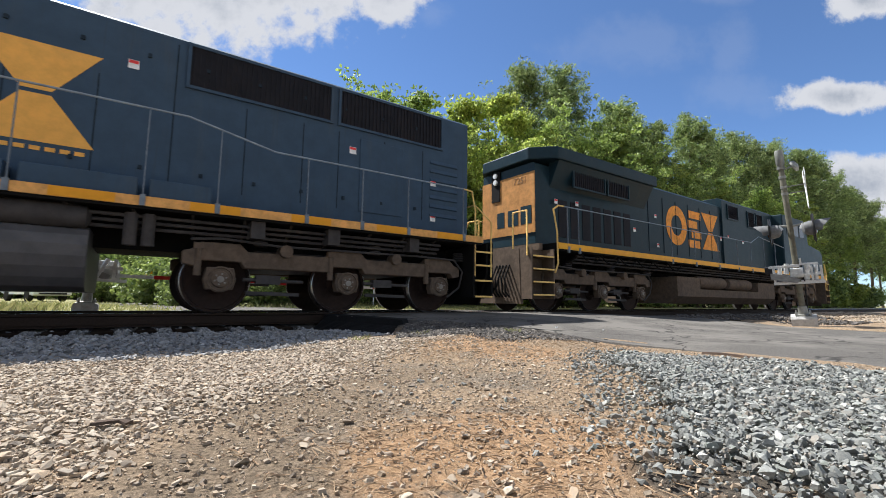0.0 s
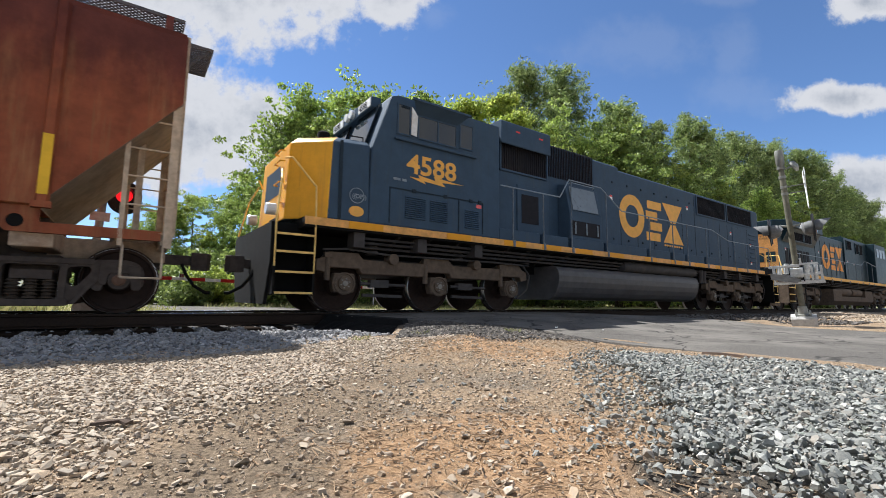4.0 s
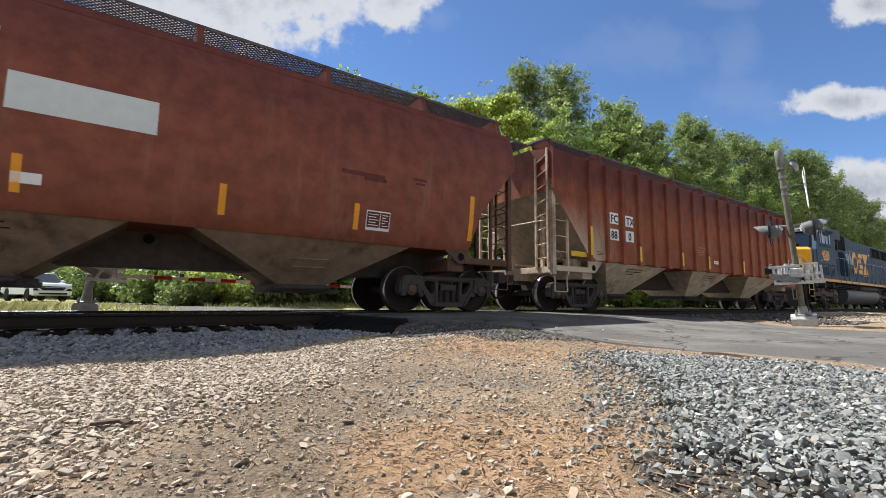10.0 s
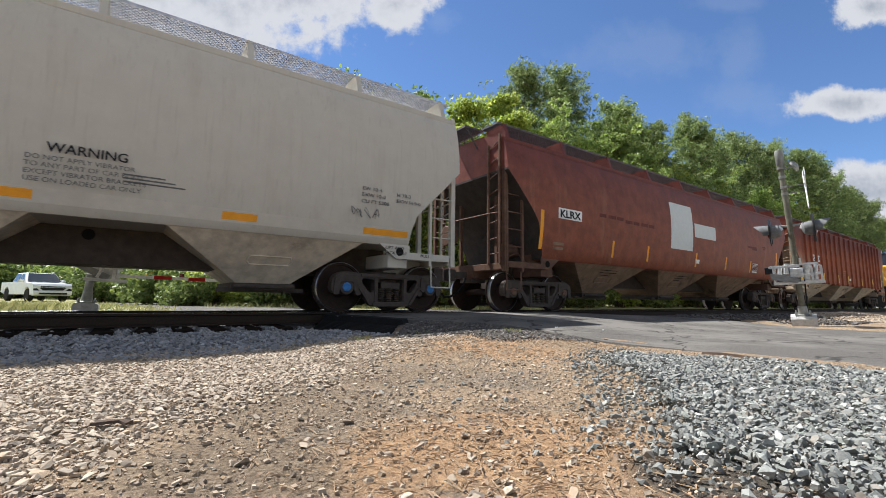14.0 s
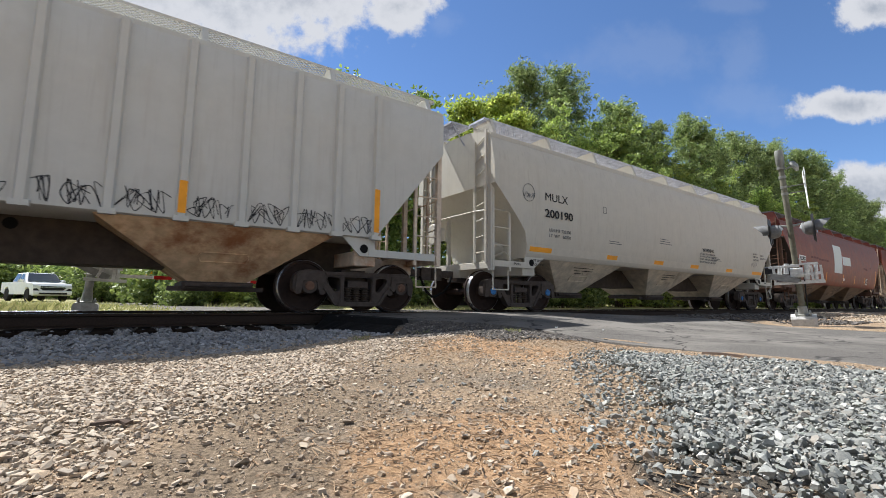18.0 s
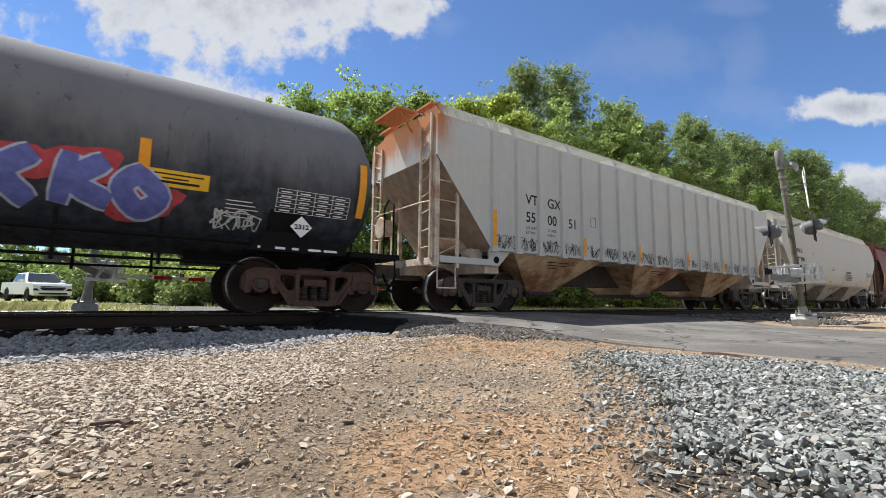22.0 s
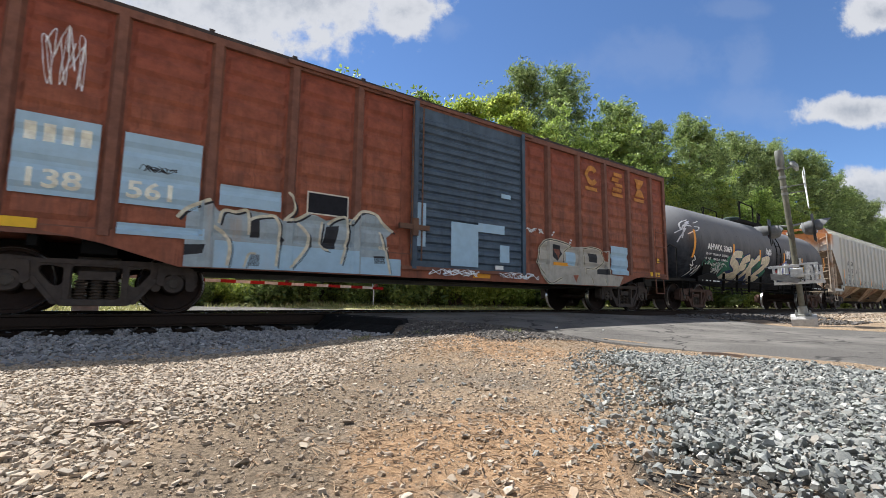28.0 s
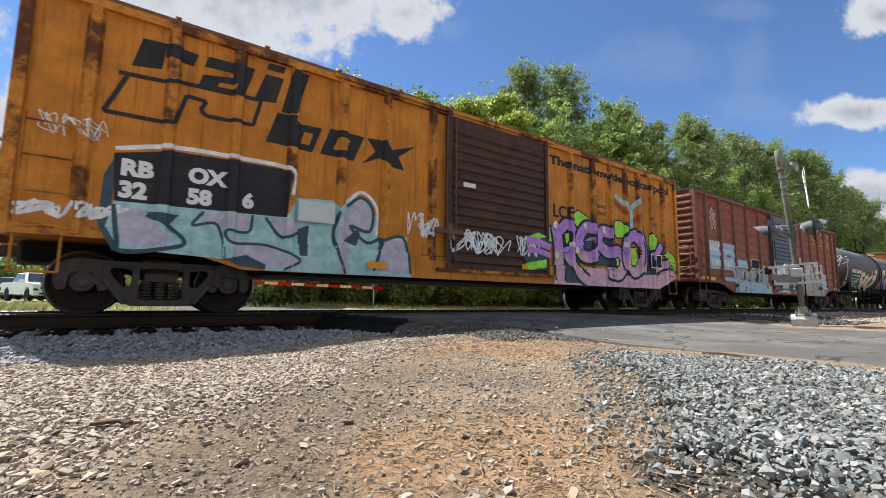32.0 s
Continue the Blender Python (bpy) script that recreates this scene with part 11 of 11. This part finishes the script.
def lean_to(base, top):
    """A frame at base whose z axis points at top, turned so that y stays across."""
    z = (Vector(top) - Vector(base)).normalized()
    x = Vector((0, 1, 0)).cross(z).normalized()
    y = z.cross(x)
    m = Matrix((x, y, z)).transposed().to_4x4()
    return Matrix.Translation(base) @ m


# signal on the near side of the track, leaning, seen edge-on
near = thing("crossing_signal", "weathered leaning railway crossing signal mast beside the road", "crossing signal", "crossing signals", lean_to((12.92, -5.46, -0.05), (12.30, -5.40, 3.86)) @ Matrix.Rotation(radians(15.7), 4, "Z"))
NEAR_H = 3.92
mast(near, NEAR_H, 0.060, OLIVE_POLE)
foot(near, 0.24, 0.30, CONCRETE)
crossbuck(near, -0.40, NEAR_H - 0.98, -1, SIGN_WHITE, SIGN_WHITE)
bm = bmesh.new()
for z in (NEAR_H - 0.86, NEAR_H - 1.02):
    bar(bm, (0, 0, z), (0, -0.40, z), 0.03, 0.02)
part("crossbuck_bracket", bm, GALV, near)
bm = bmesh.new()
lathe(bm, [(0.02, -0.05), (0.14, -0.04), (0.15, 0.0), (0.09, 0.06), (0.02, 0.075)], (0, 0, 0), "z", 20)
bmesh.ops.transform(bm, matrix=Matrix.Translation((0.0, -0.24, NEAR_H - 0.40)) @ Matrix.Rotation(radians(62), 4, "X"), verts=bm.verts)
rod(bm, (0, 0, NEAR_H - 0.46), (0, -0.24, NEAR_H - 0.40), 0.02, 6)
part("warning_bell", bm, GALV, near, "dull grey warning bell")
for y, face in ((-0.34, -1), (0.30, 1)):
    bm = bmesh.new()
    rod(bm, (0, 0, 2.12), (0, y - face * 0.1, 2.16), 0.026, 8)
    rod(bm, (-0.40, y - face * 0.1, 2.16), (0.40, y - face * 0.1, 2.16), 0.024, 8)
    part("cross_arm", bm, GALV, near, "galvanised pipe arm")
    for x in (-0.40, 0.40):
        signal_head(near, x, y + face * 0.08, 2.04, face, LENS_DARK, WORN_GREY)
        bm = bmesh.new()
        pipe(bm, [(x, y - face * 0.1, 2.16), (x, y - face * 0.14, 2.05)], 0.03, 8)
        part("head_clamp", bm, ALU, near)
# gate bracket without its arm: an open aluminium frame, tubes and a tilted channel
for x in (-0.13, 0.13):
    for y0, y1, z, w in ((-0.48, 0.46, 0.80, 0.05), (-0.46, 0.02, 0.99, 0.04), (-0.06, 0.52, 1.19, 0.04), (-0.40, 0.10, 1.22, 0.03)):
        bm = bmesh.new()
        box(bm, x - 0.02, x + 0.02, y0, y1, z - w / 2, z + w / 2)
        part("bracket_rail", bm, ALU, near, "bare aluminium rail")
    for y in (-0.44, -0.27, 0.43):
        bm = bmesh.new()
        box(bm, x - 0.018, x + 0.018, y - 0.02, y + 0.02, 0.78, 1.16)
        part("bracket_upright", bm, ALU, near)
for x, y, z0, z1, r in ((-0.05, -0.17, 0.86, 1.24, 0.055), (0.08, -0.33, 0.84, 1.18, 0.04), (-0.08, 0.20, 1.02, 1.26, 0.05), (0.06, 0.33, 0.98, 1.20, 0.045)):
    bm = bmesh.new()
    rod(bm, (x, y, z0), (x + 0.02, y - 0.03, z1), r, 12)
    part("buffer_tube", bm, ALU, near, "bright aluminium tube")
bm = bmesh.new()
for k in (-0.17, 0.17):
    prism(bm, [(0.50, 1.06), (0.50, 0.92), (0.02, 0.80), (-0.06, 0.88), (0.30, 1.02)], k - 0.015, k + 0.015, "x")
bar(bm, (0, 0.48, 1.0), (0, 0.0, 0.84), 0.32, 0.02)
part("tilted_channel", bm, WEIGHT, near, "grey tilted steel channel")
bm = bmesh.new()
box(bm, -0.12, 0.12, 0.46, 0.60, 1.04, 1.20)
part("lamp_box", bm, DULL_BLACK, near, bevel=0.01)
bm = bmesh.new()
box(bm, -0.11, 0.11, -0.12, 0.13, 0.92, 1.14)
part("gate_motor_box", bm, ALU, near, "grey gate motor box", bevel=0.02)
bm = bmesh.new()
box(bm, -0.04, 0.06, -0.11, -0.07, 1.20, 1.36)
part("conduit_box", bm, ALU, near)
bm = bmesh.new()
pipe(bm, [(0.02, -0.09, 1.2), (0.03, -0.12, 0.9), (0.05, -0.09, 0.1)], 0.014, 6)
part("cable_conduit", bm, DULL_BLACK, near)

# signal beyond the track, its crossbuck seen from behind
far = thing("crossing_signal", "grey railway crossing signal with a lit red light", "crossing signal", "crossing signals", lean_to((-0.70, 2.70, 0.05), (-0.50, 2.58, 4.30)))
FAR_H = 4.24
mast(far, FAR_H, 0.075, GALV)
foot(far, 0.21, 0.34, CONCRETE)
crossbuck(far, 0.11, FAR_H - 0.88, 1, SIGN_BACK, SIGN_WHITE)
bm = bmesh.new()
for z in (FAR_H - 0.75, FAR_H - 0.99):
    lathe(bm, [(0.088, z - 0.015), (0.088, z + 0.015)], (0, 0, 0), "z", 18)
part("crossbuck_strap", bm, DULL_BLACK, far, "dark steel strap")
for y, face in ((-0.16, -1), (0.30, 1)):
    bm = bmesh.new()
    rod(bm, (0, 0, 2.48), (0, y - face * 0.05, 2.52), 0.026, 8)
    rod(bm, (-0.36, y - face * 0.05, 2.52), (0.36, y - face * 0.05, 2.50), 0.022, 8)
    part("cross_arm", bm, GALV, far, "galvanised pipe arm")
    for x in (-0.37, 0.36):
        signal_head(far, x, y + face * 0.10, 2.38 if x < 0 else 2.32, face, LENS_LIT if x * face < 0 else LENS_DARK, DULL_BLACK)
bm = bmesh.new()
lathe(bm, [(0.05, -0.02), (0.075, 0.0), (0.05, 0.02)], (-0.08, -0.11, 2.52), "y", 14)
part("junction_box", bm, GALV, far)
bm = bmesh.new()
box(bm, -0.17, 0.17, -0.098, -0.092, 1.74, 1.93)
part("notice_plate", bm, SIGN_BACK, far, "small grey notice plate")
gate_mechanism(far, 0.72, 1)
def on_arm(x):
    """Height of the slightly raised arm along its length."""
    return 0.62 + 0.03 * (x - 0.41)


def arm_piece(name, x0, x1, grow, material, parent, label=""):
    bm = bmesh.new()
    prism(bm, [(x0, on_arm(x0) - 0.035 - grow), (x1, on_arm(x1) - 0.035 - grow), (x1, on_arm(x1) + 0.035 + grow), (x0, on_arm(x0) + 0.035 + grow)], -0.40 - grow, -0.37 + grow)
    return part(name, bm, material, parent, label)


arm = arm_piece("gate_arm", 0.44, 6.6, 0, SIGN_WHITE, far, "lowered white gate arm with red stripes")
for k in range(9):
    arm_piece("red_stripe", 1.09 + k * 0.65, 1.42 + k * 0.65, 0.003, STRIPE_RED, arm)
for x in (1.6, 3.9, 6.4):
    bm = bmesh.new()
    rod(bm, (x, -0.385, on_arm(x) + 0.035), (x, -0.385, on_arm(x) + 0.11), 0.05, 10)
    part("arm_lamp", bm, LENS_DARK, arm, "small red arm lamp")

# ---- vehicles waiting beyond the track ----
CAR_WHITE = mat("white_car_paint", (0.80, 0.81, 0.82), (0.72, 0.73, 0.74), 0.22, grain=3, var=0.05)
CAR_GLASS = glass_mat("dark_car_glass", (0.035, 0.042, 0.05), 0.05)
CAR_DARK = mat("black_car_plastic", (0.022, 0.022, 0.024), (0.04, 0.04, 0.04), 0.45)
TYRE = mat("tyre_rubber", (0.025, 0.025, 0.025), (0.06, 0.055, 0.05), 0.85)
RIM = mat("alloy_rim", (0.55, 0.56, 0.57), (0.35, 0.35, 0.35), 0.3, 0.8)
HEADLAMP = glass_mat("clear_headlamp", (0.75, 0.77, 0.80), 0.08)


def pickup(label, at):
    car = thing("pickup_truck", label, "pickup truck", "vehicles waiting at the crossing", at)
    side = [(-0.02, 0.52), (0.0, 0.98), (-0.12, 1.13), (-1.45, 1.22), (-5.75, 1.24), (-5.82, 0.60), (-5.25, 0.48)]
    for c in (-4.65, -0.98):
        side += [(c - 0.48 + 0.0, 0.46)] if c < -3 else []
        side += [(c + 0.50 * math.cos(a), 0.44 + 0.50 * math.sin(a)) for a in np.linspace(math.pi, 0, 9)]
    side += [(-0.40, 0.42)]
    bm = bmesh.new()
    prism(bm, side, -0.98, 0.98)
    part("body", bm, CAR_WHITE, car, bevel=0.05)
    bm = bmesh.new()
    lo, hi = [(-1.40, 0.94), (-3.95, 0.94)], [(-2.15, 0.76), (-3.70, 0.76)]
    a = [bm.verts.new((x, s * y, 1.20)) for x, y in lo for s in (-1, 1)]
    b = [bm.verts.new((x, s * y, 1.86)) for x, y in hi for s in (-1, 1)]
    for f in ((a[0], a[1], b[1], b[0]), (a[2], a[3], b[3], b[2]), (a[0], a[2], b[2], b[0]), (a[1], a[3], b[3], b[1]), (b[0], b[1], b[3], b[2]), (a[0], a[1], a[3], a[2])):
        bm.faces.new(f)
    part("cab", bm, CAR_WHITE, car, bevel=0.06)
    bm = bmesh.new()
    q = [bm.verts.new(v) for v in ((-1.46, -0.86, 1.27), (-1.46, 0.86, 1.27), (-2.06, 0.69, 1.80), (-2.06, -0.69, 1.80))]
    bm.faces.new(q)
    bmesh.ops.translate(bm, vec=(0.035, 0, 0.03), verts=bm.verts)
    part("windscreen", bm, CAR_GLASS, car, "dark windscreen")
    for s in (-1, 1):
        for x0, x1, u0, u1 in ((-1.80, -2.62, -2.25, -2.66), (-2.76, -3.74, -2.78, -3.60)):
            bm = bmesh.new()
            vs = [bm.verts.new(v) for v in ((x0, s * 0.935, 1.28), (x1, s * 0.935, 1.28), (u1, s * 0.80, 1.78), (u0, s * 0.80, 1.78))]
            bm.faces.new(vs)
            part("side_window", bm, CAR_GLASS, car)
        bm = bmesh.new()
        box(bm, -1.95, -1.80, s * 0.95, s * 1.22, 1.22, 1.42)
        part("wing_mirror", bm, CAR_WHITE, car, bevel=0.03)
        bm = bmesh.new()
        prism(bm, [(s * 0.62, 0.86), (s * 0.97, 0.90), (s * 0.97, 1.03), (s * 0.62, 1.0)], -0.16, 0.025, "x")
        part("headlight", bm, HEADLAMP, car, "clear slanted headlight")
        bm = bmesh.new()
        prism(bm, [(s * 0.66, 0.70), (s * 0.97, 0.66), (s * 0.97, 0.80), (s * 0.80, 0.84)], -0.10, 0.02, "x")
        part("bumper_vent", bm, CAR_DARK, car)
        for x in (-4.65, -0.98):
            bm = bmesh.new()
            lathe(bm, [(0.26, -0.13), (0.38, -0.13), (0.41, -0.09), (0.41, 0.09), (0.38, 0.13), (0.26, 0.13)], (x, s * 0.86, 0.41), "y", 28)
            wh = part("wheel", bm, TYRE, car, "black tyre", smooth=True)
            bm = bmesh.new()
            lathe(bm, [(0.02, s * 0.10), (0.08, s * 0.12), (0.20, s * 0.09), (0.255, s * 0.125), (0.265, s * 0.12)], (x, s * 0.86, 0.41), "y", 20)
            part("rim", bm, RIM, wh)
    bm = bmesh.new()
    prism(bm, [(-0.64, 0.84), (-0.60, 0.97), (0.60, 0.97), (0.64, 0.84), (0.50, 0.72), (-0.50, 0.72)], -0.1, 0.03, "x")
    gr = part("grille", bm, CAR_DARK, car, "black radiator grille")
    bm = bmesh.new()
    box(bm, 0.025, 0.045, -0.62, 0.62, 0.885, 0.925)
    part("grille_bar", bm, RIM, gr, "bright grille bar")
    bm = bmesh.new()
    prism(bm, [(-0.14, 0.36), (0.10, 0.44), (0.12, 0.66), (0.0, 0.70), (-0.2, 0.70)], -0.98, 0.98)
    part("front_bumper", bm, CAR_WHITE, car, bevel=0.03)
    bm = bmesh.new()
    box(bm, 0.115, 0.135, -0.7, 0.7, 0.46, 0.56)
    part("bumper_intake", bm, CAR_DARK, car)
    return car


def heading(x, y, z, dx, dy):
    return Matrix.Translation((x, y, z)) @ Matrix.Rotation(math.atan2(dy, dx), 4, "Z")


truck = pickup("white pickup truck waiting on the grass road verge", heading(-3.95, 28.3, ground_height(-4, 28) + 0.02, 0.40, -0.917))
second = copy_thing(truck, pose(0, 0, 0))
tagged(second, "white pickup truck rolling up behind another one")


def second_at(d):
    """The second truck, d metres short of where it stops."""
    x, y = -7.8 - 0.40 * d, 40.0 + 0.917 * d
    return heading(x, y, ground_height(x, y) + 0.02, 0.40, -0.917)


second.matrix_basis = second_at(0)

# ---- signs and posts ----
sg = thing("warning_sign", "yellow diamond warning sign on a thin steel post", "road sign", at=Matrix.Translation((1.09, 21.6, ground_height(1.09, 21.6) + 0.27)) @ Matrix.Rotation(radians(8), 4, "Z"))
bm = bmesh.new()
prism(bm, [(-0.48, 1.42), (0, 0.94), (0.48, 1.42), (0, 1.90)], -0.01, 0.0)
part("sign_plate", bm, mat("yellow_sign_face", (0.78, 0.40, 0.02), (0.6, 0.33, 0.05), 0.4), sg, "orange yellow diamond plate")
bm = bmesh.new()
box(bm, -0.025, 0.025, 0.0, 0.03, -0.4, 1.8)
part("sign_post", bm, GALV, sg)
bm = bmesh.new()
for k, w in enumerate((0.2, 0.28, 0.16)):
    box(bm, -w, w, -0.014, -0.0102, 1.50 - 0.11 * k, 1.55 - 0.11 * k)
part("sign_bar", bm, BLACK, sg)
POST_WOOD = mat("grey_weathered_wood", (0.26, 0.21, 0.16), (0.14, 0.11, 0.085), 0.9, grain=12, stain=0.5, streak=True)
for x, y, h, r in ((10.6, 50.0, 3.2, 0.16), (12.9, 52.0, 3.2, 0.14)):
    bm = bmesh.new()
    lathe(bm, [(r, -0.2), (r, h - 0.1), (r * 0.8, h)], (x, y, ground_height(x, y)), "z", 10)
    tagged(part("wooden_post", bm, POST_WOOD), "grey weathered wooden post in the grass", "post", "posts in the field")
bm = bmesh.new()
pipe(bm, [(11.53, 14.12, -0.3), (11.55, 14.12, 0.6), (11.45, 14.12, 1.15)], 0.035, 8)
tagged(part("marker_post", bm, SIGN_WHITE), "thin bent white marker post in the grass", "marker post")

# ---- litter on the ground ----
OLD_WOOD = mat("dark_rotten_wood", (0.085, 0.06, 0.045), (0.16, 0.12, 0.09), 0.95, grain=14, stain=0.5)


def lying(name, label, category, pts, w, h, material):
    """A flat strip or stick lying along points on the ground."""
    bm = bmesh.new()
    rows = []
    for i, (x, y, lift) in enumerate(pts):
        a, b = pts[max(i - 1, 0)], pts[min(i + 1, len(pts) - 1)]
        d = Vector((b[0] - a[0], b[1] - a[1])).normalized()
        s = Vector((-d.y, d.x)) * w / 2 * (0.75 + 0.35 * math.sin(i * 2.1 + 1))
        z = ground_height(x, y) + lift
        rows.append([bm.verts.new(v) for v in ((x - s.x, y - s.y, z), (x + s.x, y + s.y, z), (x + s.x * 0.8, y + s.y * 0.8, z + h), (x - s.x * 0.8, y - s.y * 0.8, z + h))])
    for a, b in zip(rows, rows[1:]):
        for i in range(4):
            bm.faces.new((a[i], a[(i + 1) % 4], b[(i + 1) % 4], b[i]))
    bm.faces.new(rows[0])
    bm.faces.new(rows[-1][::-1])
    return tagged(part(name, bm, material), label, category)


lying("bark_chip", "flat dark piece of bark lying in gravel", "bark chip", [(-0.07, -6.93, 0.016), (-0.03, -6.95, 0.020), (0.01, -6.96, 0.020), (0.04, -6.98, 0.012)], 0.05, 0.010, OLD_WOOD)
lying("dead_branch", "dark dead stick lying on stones", "stick", [(4.46, -7.05, 0.03), (4.43, -7.22, 0.035), (4.36, -7.40, 0.035), (4.30, -7.55, 0.03), (4.21, -7.69, 0.025)], 0.06, 0.022, OLD_WOOD)
for (px, pyy, s, a) in ((4.20, -4.60, 0.05, 0.3), (4.55, -4.62, 0.03, 1.3), (4.75, -4.5, 0.025, 2.0), (5.0, -4.42, 0.03, 0.7), (5.3, -4.58, 0.022, 1.9), (3.55, -3.72, 0.03, 0.4), (5.85, -5.0, 0.02, 1.1)):
    bm = bmesh.new()
    z = max(ground_height(px, pyy), road_height(pyy) if px > road_left(pyy) else -9) + 0.004
    prism(bm, [(px + s * (1 + 0.4 * math.sin(3 * t + a)) * math.cos(t), pyy + s * 0.7 * math.sin(t)) for t in np.linspace(0, 5.6, 7)], z, z + 0.012, "z")
    tagged(part("litter_scrap", bm, SIGN_WHITE), "small crumpled white scrap of litter", "litter", "litter on the road")
def motions():
    walk(second, [(t, second_at(d)) for t, d in ((0, 34), (20.5, 34), (21.5, 27), (22.5, 13), (23.3, 4), (24.2, 0), (32, 0))])
    walk(clouds, [(t, CLOUD_AT @ Matrix.Translation(((t - 16) * 4.4, (16 - t) * 4.0, 0))) for t in (0, 16, 32)])
    for ob, x in MOVERS:
        walk(ob, [(t, pose(x + rolled(t), 0, 0)) for t in range(0, 33, 2)])
    for ob, at, r in WHEELS:
        walk(ob, [(k / 10, pose(*at, 0, math.degrees(rolled(k / 10) / r), 0)) for k in range(0, 321)])


motions()
